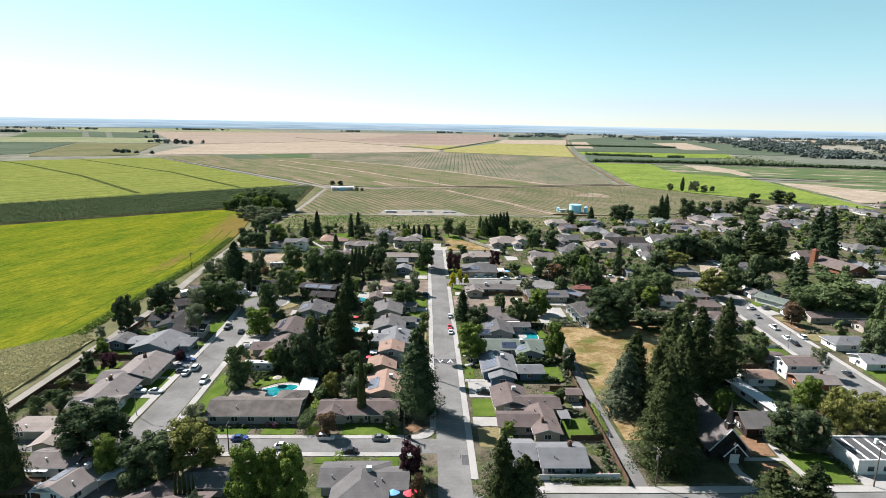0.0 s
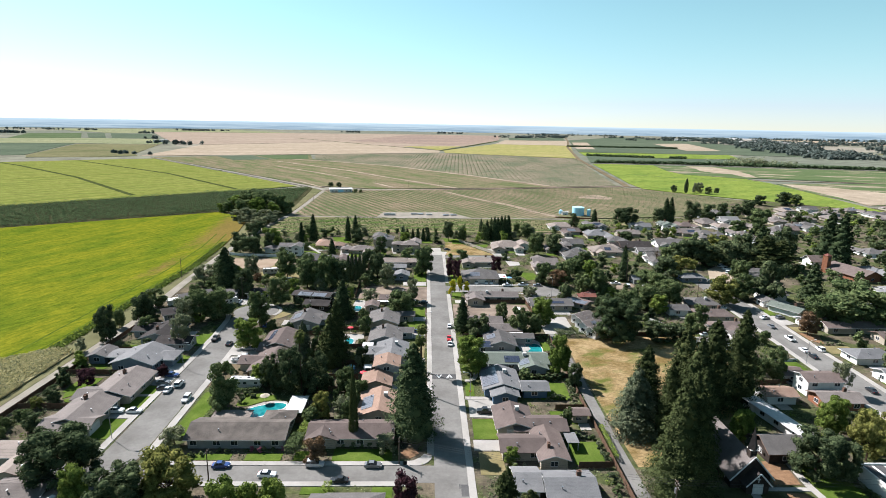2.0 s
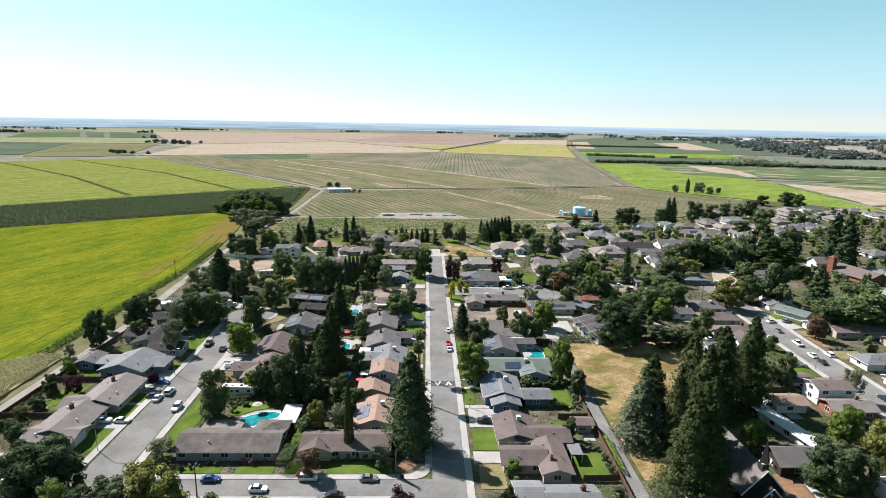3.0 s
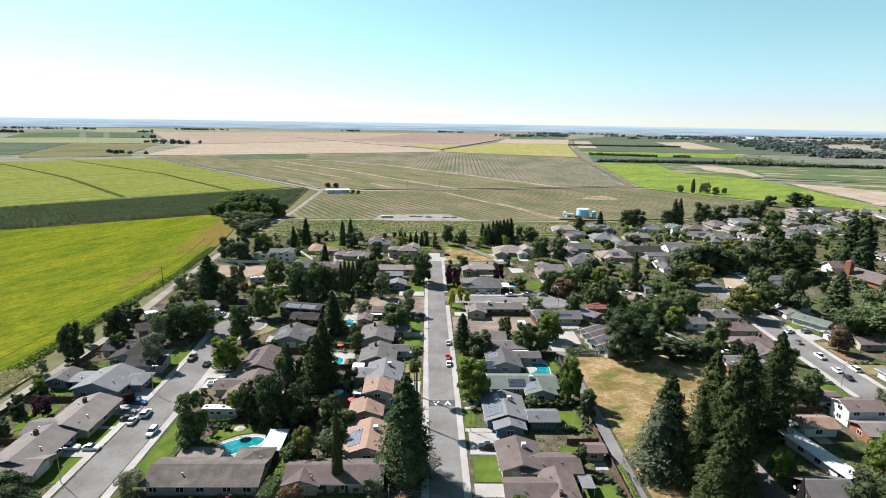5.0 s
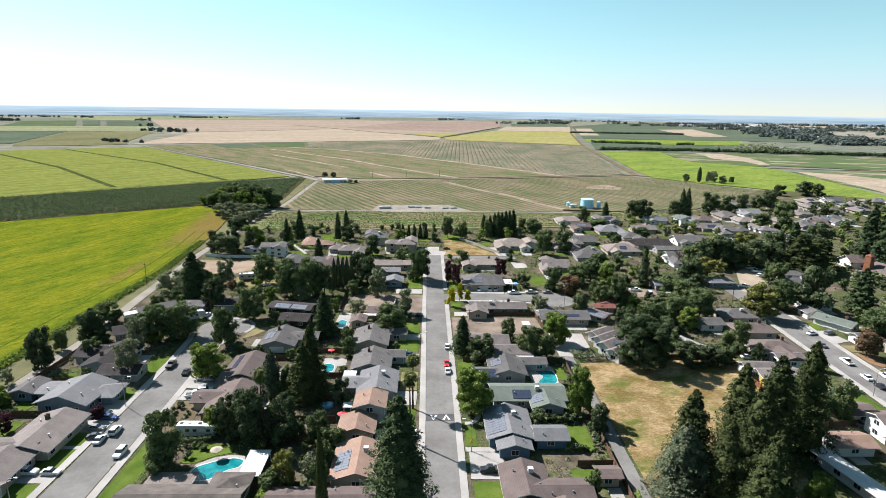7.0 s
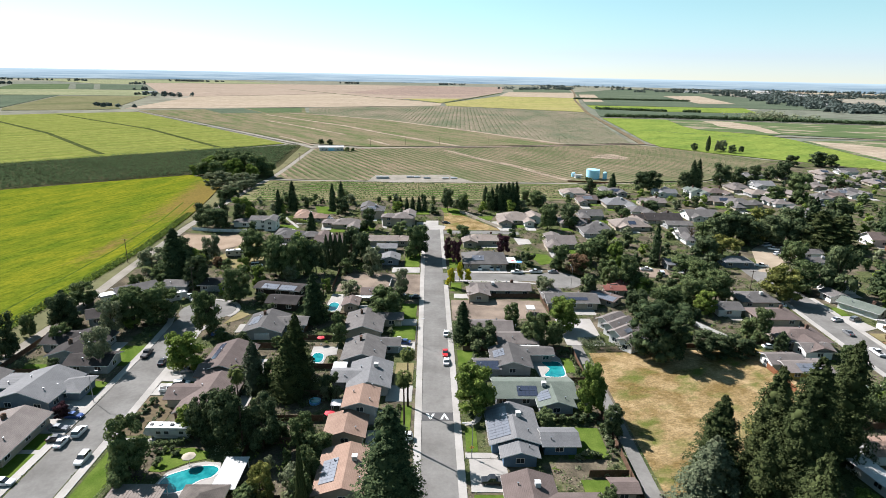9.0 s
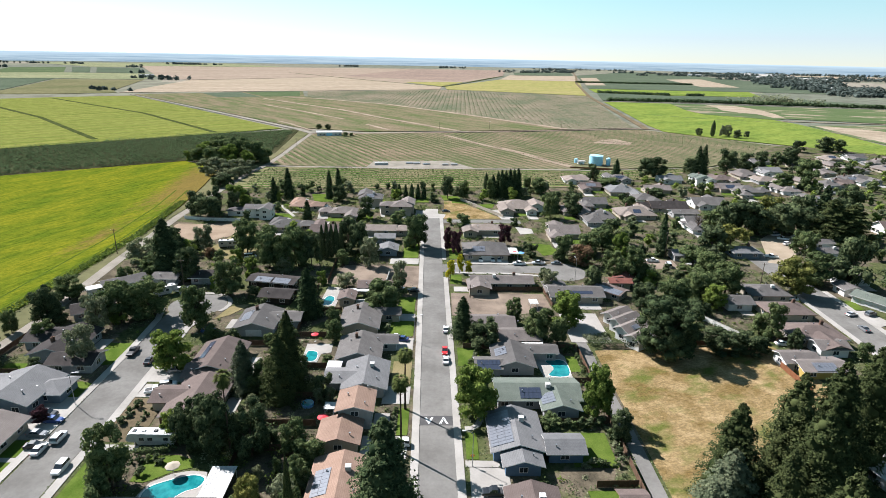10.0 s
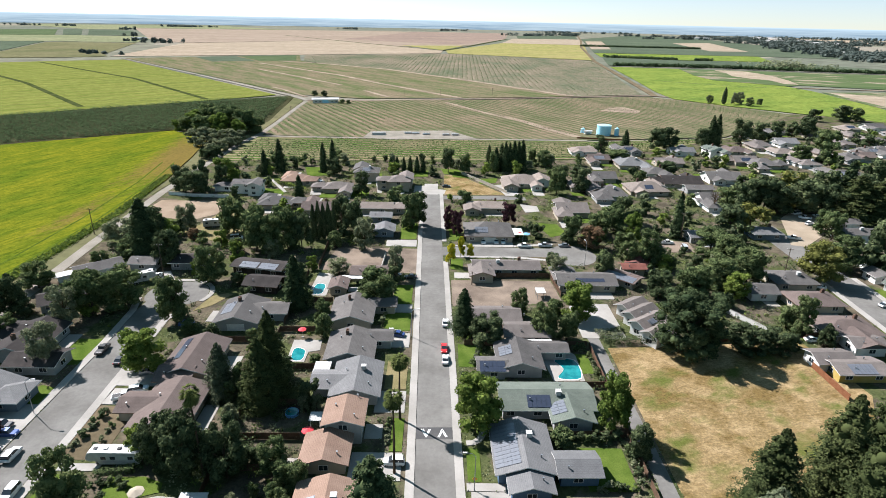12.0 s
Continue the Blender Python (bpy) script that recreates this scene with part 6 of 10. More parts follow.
house("roof_brown", "stucco_beige", [(203.6, 480.7, 16, 12.5, 0, 'hip', 2.3, 0.42), (209.3, 474.9, 12.5, 7, 90, 'gable', 2.3, 0.42), (200.0, 485.1, 9.2, 8, 90, 'gable', 2.3, 0.42)], spaced=7.0, chimney=1)
drive(206.5, 461.2, 212.1, 468.7)
lawn(195.6, 467.4, 204.6, 473.4)
house("roof_sand", "stucco_beige", [(108.4, 381.1, 21, 16.2, 0, 'hip', 2.3, 0.42), (116.6, 389.0, 16.7, 7, 90, 'gable', 2.3, 0.42), (103.7, 375.4, 11.1, 8, 90, 'gable', 2.3, 0.42)], spaced=7.0, chimney=-1, solar=[(0, -1, 0, 2, 4, 'solar_cell')])
drive(113.8, 397.3, 119.4, 404.8)
lawn(97.9, 390.2, 111.9, 396.2)
drive(104.4, 368.5, 111.4, 372.5, label="pale concrete patio behind the house")
house("roof_dark", "stucco_beige", [(132.1, 396.2, 22, 13.8, 0, 'gable', 2.3, 0.42), (140.8, 402.8, 14.2, 7, 90, 'gable', 2.3, 0.42), (119.6, 396.2, 9, 9.7, 0, 'gable', 2.3, 0.42)], spaced=7.0, chimney=1)
drive(138.0, 409.9, 143.6, 417.4)
lawn(121.1, 404.1, 136.1, 410.1)
drive(128.1, 384.8, 135.1, 388.8, label="pale concrete patio behind the house")
house("roof_grey", "stucco_white", [(159.6, 406.3, 20, 15.0, 0, 'gable', 2.3, 0.42), (167.3, 413.9, 16.3, 7, 90, 'gable', 2.3, 0.42), (155.1, 401.1, 10.5, 8, 90, 'gable', 2.3, 0.42)], spaced=7.0)
drive(164.5, 422.1, 170.1, 429.6)
lawn(149.6, 414.8, 162.6, 420.8)
drive(155.6, 394.3, 162.6, 398.3, label="pale concrete patio behind the house")
house("roof_grey", "stucco_grey", [(86.3, 370.6, 17, 15.0, 0, 'hip', 2.3, 0.42), (81.1, 364.4, 13.5, 9, 90, 'hip', 2.3, 0.42), (90.1, 375.9, 10.5, 8, 90, 'gable', 2.3, 0.42)], spaced=7.0, chimney=-1, cooler=1)
drive(78.3, 350.1, 83.9, 357.6)
lawn(86.8, 356.1, 94.8, 362.1)
drive(82.3, 378.6, 89.3, 382.6, label="pale concrete patio behind the house")
house("roof_taupe", "stucco_beige", [(61.2, 343.2, 15, 13.8, 0, 'gable', 2.3, 0.42), (56.5, 337.1, 13.3, 8, 90, 'hip', 2.3, 0.42)], spaced=7.0)
drive(53.7, 322.9, 59.3, 330.4)
lawn(61.7, 329.3, 68.7, 335.3)
drive(57.2, 350.6, 64.2, 354.6, label="pale concrete patio behind the house")
house("roof_grey", "stucco_white", [(137.4, 362.9, 19, 15.0, 0, 'gable', 2.3, 0.42), (130.7, 355.3, 16.2, 8, 90, 'hip', 2.3, 0.42), (148.4, 363.3, 9, 10.5, 0, 'gable', 2.3, 0.42)], spaced=7.0)
drive(127.9, 339.7, 133.5, 347.2)
lawn(135.9, 348.4, 146.9, 354.4)
house("roof_sand", "stucco_beige", [(44.4, 391.4, 20, 16.2, 0, 'hip', 2.3, 0.42), (37.7, 384.3, 15.2, 9, 90, 'gable', 2.3, 0.42)], spaced=7.0)
drive(34.9, 369.2, 40.5, 376.7)
lawn(43.4, 376.3, 54.4, 382.3)
drive(40.4, 400.0, 47.4, 404.0, label="pale concrete patio behind the house")
house("roof_sand", "stucco_white", [(55.3, 392.5, 13, 12.5, 90, 'gable', 2.3, 0.42), (51.3, 385.4, 15.1, 7, 90, 'gable', 2.3, 0.42)], spaced=7.0)
drive(48.5, 370.4, 54.1, 377.9)
lawn(56.0, 379.0, 61.5, 385.0)
drive(51.3, 399.5, 58.3, 403.5, label="pale concrete patio behind the house")
house("roof_taupe", "stucco_beige", [(230.2, 503.0, 17, 15.0, 0, 'hip', 2.3, 0.42), (224.5, 495.6, 15.7, 8, 90, 'hip', 2.3, 0.42)], spaced=7.0)
drive(221.7, 480.3, 227.3, 487.8)
lawn(229.7, 488.5, 238.7, 494.5)
drive(226.2, 511.0, 233.2, 515.0, label="pale concrete patio behind the house")
house("roof_slate", "stucco_white", [(255.4, 514.3, 17, 13.8, 0, 'gable', 2.3, 0.42), (250.2, 508.2, 13.2, 9, 90, 'gable', 2.3, 0.42), (259.2, 519.1, 9.9, 8, 90, 'gable', 2.3, 0.42)], spaced=7.0)
drive(247.4, 494.1, 253.0, 501.6)
lawn(255.9, 500.4, 263.9, 506.4)
house("roof_taupe", "stucco_beige", [(299.2, 541.9, 21, 16.2, 0, 'hip', 2.3, 0.42), (306.9, 534.9, 15.0, 8, 90, 'gable', 2.3, 0.42), (294.5, 547.6, 11.1, 8, 90, 'gable', 2.3, 0.42)], spaced=7.0)
drive(304.1, 519.9, 309.7, 527.4)
lawn(288.7, 526.8, 301.7, 532.8)
drive(295.2, 550.5, 302.2, 554.5, label="pale concrete patio behind the house")
house("roof_sand", "stucco_beige", [(346.8, 581.2, 18, 13.8, 0, 'hip', 2.3, 0.42), (340.6, 574.2, 14.9, 8, 90, 'gable', 2.3, 0.42)], spaced=7.0, solar=[(0, -1, 0, 2, 6, 'solar_cell')])
drive(337.8, 559.3, 343.4, 566.8)
lawn(345.8, 567.3, 355.8, 573.3)
drive(342.8, 588.6, 349.8, 592.6, label="pale concrete patio behind the house")
house("roof_grey", "stucco_white", [(374.6, 589.8, 17, 13.8, 0, 'gable', 2.3, 0.42), (368.9, 583.3, 14.0, 8, 90, 'gable', 2.3, 0.42)], spaced=7.0, solar=[(0, 1, 0, 2, 6, 'solar_pale')])
drive(366.1, 568.8, 371.7, 576.3)
lawn(374.1, 575.9, 383.1, 581.9)
house("roof_taupe", "stucco_beige", [(254.5, 486.4, 16, 13.8, 0, 'hip', 2.3, 0.42), (259.2, 479.6, 14.5, 9, 90, 'hip', 2.3, 0.42)], spaced=7.0)
drive(256.4, 464.9, 262.0, 472.4)
lawn(246.5, 472.5, 253.5, 478.5)
house("roof_brown", "stucco_beige", [(282.8, 469.9, 15, 12.5, 0, 'gable', 2.3, 0.42), (288.0, 476.5, 14.3, 7, 90, 'hip', 2.3, 0.42), (279.4, 465.5, 9.2, 8, 90, 'gable', 2.3, 0.42)], spaced=7.0, chimney=-1)
drive(285.2, 483.7, 290.8, 491.2)
lawn(275.3, 477.1, 283.3, 483.1)
drive(278.8, 459.1, 285.8, 463.1, label="pale concrete patio behind the house")
house("roof_grey", "stucco_grey", [(310.7, 491.5, 15, 13.8, 0, 'hip', 2.3, 0.42), (315.9, 484.4, 15.3, 7, 90, 'gable', 2.3, 0.42), (301.7, 491.9, 9, 9.7, 0, 'hip', 2.3, 0.42)], spaced=7.0)
drive(313.1, 469.2, 318.7, 476.7)
lawn(303.2, 477.6, 311.2, 483.6)
house("roof_taupe", "stucco_beige", [(298.3, 514.2, 16, 13.8, 0, 'hip', 2.3, 0.42), (293.1, 508.0, 13.4, 8, 90, 'gable', 2.3, 0.42)], spaced=7.0, cooler=1, solar=[(0, 1, 0, 2, 4, 'solar_pale')])
drive(290.3, 493.8, 295.9, 501.3)
lawn(298.3, 500.3, 306.3, 506.3)
house("roof_grey", "stucco_beige", [(202.0, 442.7, 18, 15.0, 0, 'hip', 2.3, 0.42), (195.8, 435.1, 16.3, 8, 90, 'hip', 2.3, 0.42), (212.5, 442.6, 9, 10.5, 0, 'hip', 2.3, 0.42)], spaced=7.0)
drive(193.0, 419.4, 198.6, 426.9)
lawn(201.0, 428.2, 211.0, 434.2)
drive(198.0, 450.7, 205.0, 454.7, label="pale concrete patio behind the house")
house("roof_taupe", "stucco_beige", [(193.4, 450.3, 16, 13.8, 0, 'gable', 2.3, 0.42), (198.6, 443.4, 14.9, 8, 90, 'gable', 2.3, 0.42), (183.9, 451.4, 9, 9.7, 0, 'gable', 2.3, 0.42)], spaced=7.0, solar=[(0, -1, 0, 2, 6, 'solar_cell')])
drive(195.8, 428.4, 201.4, 435.9)
lawn(185.4, 436.4, 193.4, 442.4)
house("roof_grey", "stucco_white", [(125.8, 416.4, 14, 12.5, 0, 'hip', 2.3, 0.42), (129.5, 409.5, 14.8, 9, 90, 'hip', 2.3, 0.42)], spaced=7.0, chimney=1)
drive(126.7, 394.6, 132.3, 402.1)
lawn(118.8, 403.1, 123.8, 409.1)
drive(121.8, 423.1, 128.8, 427.1, label="pale concrete patio behind the house")
house("roof_grey", "stucco_beige", [(91.2, 403.6, 15, 12.5, 0, 'gable', 2.3, 0.42), (86.0, 397.7, 12.8, 7, 90, 'hip', 2.3, 0.42)], spaced=7.0)
drive(83.2, 383.8, 88.8, 391.3)
lawn(90.7, 390.4, 98.7, 396.4)
house("roof_taupe", "stucco_beige", [(76.0, 385.4, 15, 13.8, 0, 'hip', 2.3, 0.42), (80.2, 378.0, 15.7, 9, 90, 'gable', 2.3, 0.42)], spaced=7.0)
drive(77.4, 362.7, 83.0, 370.2)
lawn(68.5, 371.5, 74.5, 377.5)
drive(72.0, 392.8, 79.0, 396.8, label="pale concrete patio behind the house")
house("roof_grey", "stucco_grey", [(235.7, 418.0, 15, 12.5, 0, 'hip', 2.3, 0.42), (231.5, 424.9, 14.8, 9, 90, 'hip', 2.3, 0.42), (244.7, 417.6, 9, 8.8, 0, 'hip', 2.3, 0.42)], spaced=7.0, solar=[(0, -1, 0, 2, 6, 'solar_pale')])
drive(228.7, 432.3, 234.3, 439.8)
lawn(237.2, 425.2, 243.2, 431.2)
drive(231.7, 407.2, 238.7, 411.2, label="pale concrete patio behind the house")
house("roof_brown", "stucco_beige", [(-53.6, 339.0, 15, 11.2, 0, 'gable', 2.3, 0.42), (-58.8, 345.2, 13.4, 7, 90, 'gable', 2.3, 0.42)], spaced=7.0, chimney=1)
drive(-61.6, 351.9, -56.0, 359.4)
lawn(-54.1, 345.6, -46.1, 351.6)
drive(-57.6, 328.9, -50.6, 332.9, label="pale concrete patio behind the house")
house("roof_grey", "stucco_beige", [(-74.6, 345.9, 16, 12.5, 0, 'hip', 2.3, 0.42), (-80.3, 351.6, 12.4, 7, 90, 'hip', 2.3, 0.42), (-65.1, 347.3, 9, 8.8, 0, 'hip', 2.3, 0.42)], spaced=7.0)
drive(-83.1, 357.8, -77.5, 365.3)
lawn(-75.6, 353.1, -66.6, 359.1)
drive(-78.6, 335.1, -71.6, 339.1, label="pale concrete patio behind the house")
house("roof_grey", "stucco_white", [(299.4, 485.7, 15, 13.8, 0, 'hip', 2.3, 0.42), (303.6, 479.2, 13.9, 9, 90, 'gable', 2.3, 0.42), (290.4, 484.3, 9, 9.7, 0, 'hip', 2.3, 0.42)], spaced=7.0, chimney=-1, cooler=1, solar=[(0, -1, 0, 2, 6, 'solar_pale')])
drive(300.8, 464.8, 306.4, 472.3)
lawn(291.9, 471.8, 297.9, 477.8)
house("roof_taupe", "stucco_beige", [(332.5, 525.6, 15, 13.8, 0, 'hip', 2.3, 0.42), (327.8, 531.7, 13.2, 8, 90, 'gable', 2.3, 0.42)], spaced=7.0)
drive(325.0, 538.3, 330.6, 545.8)
lawn(333.0, 533.5, 340.0, 539.5)
house("roof_taupe", "stucco_beige", [(361.5, 535.2, 16, 13.8, 0, 'hip', 2.3, 0.42), (356.8, 528.7, 14.1, 9, 90, 'gable', 2.3, 0.42)], spaced=7.0, solar=[(0, -1, 0, 2, 4, 'solar_cell')])
drive(354.0, 514.1, 359.6, 521.6)
lawn(362.5, 521.3, 369.5, 527.3)
house("roof_taupe", "stucco_beige", [(415.1, 585.0, 17, 13.8, 0, 'hip', 2.3, 0.42), (420.8, 578.1, 14.7, 8, 90, 'gable', 2.3, 0.42), (405.1, 586.5, 9, 9.7, 0, 'hip', 2.3, 0.42)], spaced=7.0, cooler=1, solar=[(0, -1, 0, 2, 6, 'solar_pale')])
drive(418.0, 563.3, 423.6, 570.8)
lawn(406.6, 571.1, 415.6, 577.1)
drive(411.1, 592.4, 418.1, 596.4, label="pale concrete patio behind the house")
house("roof_grey", "stucco_white", [(422.2, 562.6, 16, 13.8, 0, 'hip', 2.3, 0.42), (417.0, 555.7, 14.8, 8, 90, 'gable', 2.3, 0.42), (431.7, 562.8, 9, 9.7, 0, 'hip', 2.3, 0.42)], spaced=7.0)
drive(414.2, 540.8, 419.8, 548.3)
lawn(422.2, 548.7, 430.2, 554.7)
house("roof_taupe", "stucco_beige", [(414.4, 533.6, 14, 13.8, 0, 'hip', 2.3, 0.42), (418.1, 540.8, 15.4, 9, 90, 'gable', 2.3, 0.42), (405.9, 532.2, 9, 9.7, 0, 'hip', 2.3, 0.42)], spaced=7.0)
drive(415.3, 548.5, 420.9, 556.0)
lawn(407.4, 541.5, 412.4, 547.5)
drive(410.4, 522.2, 417.4, 526.2, label="pale concrete patio behind the house")
house("roof_grey", "stucco_grey", [(271.5, 466.7, 15, 13.8, 0, 'hip', 2.3, 0.42), (266.3, 460.4, 13.5, 7, 90, 'gable', 2.3, 0.42)], spaced=7.0, cooler=1, solar=[(0, 1, 0, 2, 4, 'solar_cell')])
drive(263.5, 446.2, 269.1, 453.7)
lawn(271.0, 452.8, 279.0, 458.8)
drive(267.5, 474.1, 274.5, 478.1, label="pale concrete patio behind the house")
house("roof_brown", "stucco_beige", [(473.8, 608.0, 14, 13.8, 0, 'hip', 2.3, 0.42), (477.5, 601.5, 14.0, 9, 90, 'gable', 2.3, 0.42)], spaced=7.0, chimney=-1, solar=[(0, 1, 0, 2, 6, 'solar_pale')])
drive(474.7, 587.0, 480.3, 594.5)
lawn(466.8, 594.1, 471.8, 600.1)
drive(469.8, 615.4, 476.8, 619.4, label="pale concrete patio behind the house")
house("roof_grey", "stucco_white", [(288.8, 386.2, 14, 13.8, 0, 'hip', 2.3, 0.42), (284.1, 392.3, 13.2, 7, 90, 'gable', 2.3, 0.42), (297.3, 385.0, 9, 9.7, 0, 'hip', 2.3, 0.42)], spaced=7.0)
drive(281.3, 398.9, 286.9, 406.4)
lawn(288.8, 394.1, 295.8, 400.1)
house("roof_slate", "stucco_grey", [(256.6, 328.6, 15, 13.8, 0, 'hip', 2.3, 0.42), (252.4, 336.0, 15.8, 9, 90, 'hip', 2.3, 0.42), (265.6, 327.4, 9, 9.7, 0, 'hip', 2.3, 0.42)], spaced=7.0, cooler=1)
drive(249.6, 343.9, 255.2, 351.4)
lawn(258.1, 336.5, 264.1, 342.5)
drive(252.6, 317.2, 259.6, 321.2, label="pale concrete patio behind the house")
house("roof_slate", "stucco_white", [(229.2, 287.4, 15, 13.8, 0, 'hip', 2.3, 0.42), (233.4, 293.9, 14.0, 9, 90, 'hip', 2.3, 0.42)], spaced=7.0, solar=[(0, 1, 0, 2, 6, 'solar_pale')])
drive(230.6, 300.9, 236.2, 308.4)
lawn(221.7, 295.3, 227.7, 301.3)
drive(225.2, 276.0, 232.2, 280.0, label="pale concrete patio behind the house")
house("roof_slate", "stucco_grey", [(198.7, 258.0, 14, 13.8, 0, 'hip', 2.3, 0.42), (202.4, 264.0, 13.0, 9, 90, 'hip', 2.3, 0.42)], spaced=7.0)
drive(199.6, 270.5, 205.2, 278.0)
lawn(191.7, 265.9, 196.7, 271.9)
drive(194.7, 246.6, 201.7, 250.6, label="pale concrete patio behind the house")
house("roof_taupe", "stucco_grey", [(248.6, 549.1, 18, 11.2, 0, 'gable', 2.3, 0.42), (242.9, 542.3, 14.6, 9, 90, 'gable', 2.3, 0.42)], spaced=7.0, solar=[(0, -1, 0, 2, 4, 'solar_pale')])
drive(240.1, 527.5, 245.7, 535.0)
lawn(248.6, 536.5, 257.6, 542.5)
drive(244.6, 555.2, 251.6, 559.2, label="pale concrete patio behind the house")
house("roof_grey", "stucco_white", [(270.6, 558.8, 16, 11.2, 0, 'gable', 2.3, 0.42), (265.9, 552.9, 12.7, 9, 90, 'gable', 2.3, 0.42), (280.1, 558.1, 9, 7.8, 0, 'gable', 2.3, 0.42)], spaced=7.0, chimney=1)
drive(263.1, 539.1, 268.7, 546.6)
lawn(271.6, 546.2, 278.6, 552.2)
house("roof_taupe", "stucco_beige", [(297.9, 566.1, 16, 12.5, 0, 'hip', 2.3, 0.42), (303.6, 572.6, 13.9, 7, 90, 'gable', 2.3, 0.42), (294.3, 561.7, 9.2, 8, 90, 'gable', 2.3, 0.42)], spaced=7.0)
drive(300.8, 579.5, 306.4, 587.0)
lawn(289.9, 573.4, 298.9, 579.4)
house("roof_taupe", "stucco_beige", [(328.8, 552.5, 14, 11.2, 0, 'hip', 2.3, 0.42), (324.6, 546.5, 12.9, 8, 90, 'hip', 2.3, 0.42)], spaced=7.0)
drive(321.8, 532.6, 327.4, 540.1)
lawn(329.8, 539.9, 335.8, 545.9)
drive(324.8, 558.6, 331.8, 562.6, label="pale concrete patio behind the house")
house("roof_taupe", "stucco_grey", [(378.9, 562.6, 18, 11.2, 0, 'hip', 2.3, 0.42), (384.6, 569.0, 13.8, 9, 90, 'gable', 2.3, 0.42), (368.4, 561.8, 9, 7.8, 0, 'hip', 2.3, 0.42)], spaced=7.0, chimney=-1)
drive(381.8, 575.9, 387.4, 583.4)
lawn(369.9, 569.2, 378.9, 575.2)
drive(374.9, 552.5, 381.9, 556.5, label="pale concrete patio behind the house")
house("roof_sand", "stucco_white", [(95.8, 471.0, 18, 12.5, 0, 'hip', 2.3, 0.42), (102.0, 476.7, 12.4, 8, 90, 'hip', 2.3, 0.42), (91.8, 466.6, 9.2, 8, 90, 'gable', 2.3, 0.42)], spaced=7.0)
drive(99.2, 482.9, 104.8, 490.4)
lawn(86.8, 478.2, 96.8, 484.2)
drive(91.8, 460.2, 98.8, 464.2, label="pale concrete patio behind the house")
house("roof_grey", "stucco_grey", [(127.5, 475.7, 16, 12.5, 0, 'hip', 2.3, 0.42), (122.3, 481.6, 12.7, 8, 90, 'gable', 2.3, 0.42), (131.1, 471.3, 9.2, 8, 90, 'gable', 2.3, 0.42)], spaced=7.0, chimney=1, solar=[(0, -1, 0, 2, 6, 'solar_cell')])
drive(119.5, 487.9, 125.1, 495.4)
lawn(127.5, 482.9, 135.5, 488.9)
drive(123.5, 464.9, 130.5, 468.9, label="pale concrete patio behind the house")
house("roof_sand", "stucco_grey", [(234.0, 477.9, 16, 12.5, 0, 'hip', 2.3, 0.42), (238.7, 471.6, 13.5, 9, 90, 'hip', 2.3, 0.42), (230.4, 482.3, 9.2, 8, 90, 'gable', 2.3, 0.42)], spaced=7.0)
drive(235.9, 457.4, 241.5, 464.9)
lawn(226.0, 464.6, 233.0, 470.6)
drive(230.0, 484.6, 237.0, 488.6, label="pale concrete patio behind the house")
house("roof_taupe", "stucco_beige", [(142.6, 442.6, 18, 11.2, 0, 'gable', 2.3, 0.42), (149.3, 448.2, 12.3, 7, 90, 'gable', 2.3, 0.42), (138.5, 438.7, 8.6, 8, 90, 'gable', 2.3, 0.42)], spaced=7.0, chimney=1)
drive(146.5, 454.4, 152.1, 461.9)
lawn(133.6, 449.2, 144.6, 455.2)
house("roof_taupe", "stucco_white", [(232.0, 445.3, 14, 11.2, 0, 'hip', 2.3, 0.42), (227.8, 451.8, 13.9, 8, 90, 'gable', 2.3, 0.42)], spaced=7.0, cooler=1)
drive(225.0, 458.7, 230.6, 466.2)
lawn(233.0, 451.9, 239.0, 457.9)

# ---- trees ----
tree("conifer_big", -98.5, 115.6, 28.2, 11.1)
tree("oak_big", -87.4, 130.0, 16.2, 21.1)
tree("lime", -79.5, 121.4, 11.4, 8.7)
tree("oak_big", -68.7, 119.0, 13.2, 16.3)
tree("gold", -60.2, 123.4, 14.7, 16.8)
tree("upright", -43.2, 110.1, 17.9, 12.8)
tree("upright", -34.1, 110.2, 17.4, 11.6)
tree("upright", -38.6, 111.1, 15.7, 8.6)
tree("plum", -8.8, 121.2, 11.0, 7.7)
tree("rust", -6.7, 111.5, 9.4, 4.7)
tree("pine", 11.2, 110.8, 18.4, 8.9)
tree("pine", 16.1, 110.9, 13.7, 9.9)
tree("cypress", -58.9, 110.8, 8.9, 1.0)
tree("cypress", -57.9, 110.8, 10.3, 1.0)
tree("cypress", -56.9, 110.8, 10.7, 1.0)
tree("cypress", -55.9, 110.8, 9.6, 1.0)
tree("cypress", -55.0, 110.9, 8.5, 1.0)
tree("olive", -53.7, 109.0, 5.7, 4.8)
tree("oak_big", 90.0, 136.6, 13.5, 15.6)
tree("oak", 96.0, 135.4, 11.3, 8.9)
tree("lime", 106.0, 154.8, 13.1, 10.3)
tree("gold", 107.8, 143.9, 15.2, 11.7)
tree("gold", 117.7, 145.6, 12.8, 12.6)
tree("pine", 71.3, 110.7, 11.4, 10.5)
tree("pine", 79.5, 110.8, 12.2, 9.9)
tree("lime", 83.4, 156.6, 7.5, 6.7)
tree("fir_big", -8.6, 154.2, 25.9, 17.6)
tree("cypress", -24.0, 150.0, 22.0, 2.7)
tree("rust", -32.3, 140.5, 7.4, 7.6)
tree("olive", -15.1, 144.9, 6.1, 7.0)
tree("mid", -64.2, 166.9, 15.6, 10.6)
tree("olive", -69.8, 146.8, 6.2, 8.6)
tree("conifer_big", 58.7, 167.2, 21.0, 14.2)
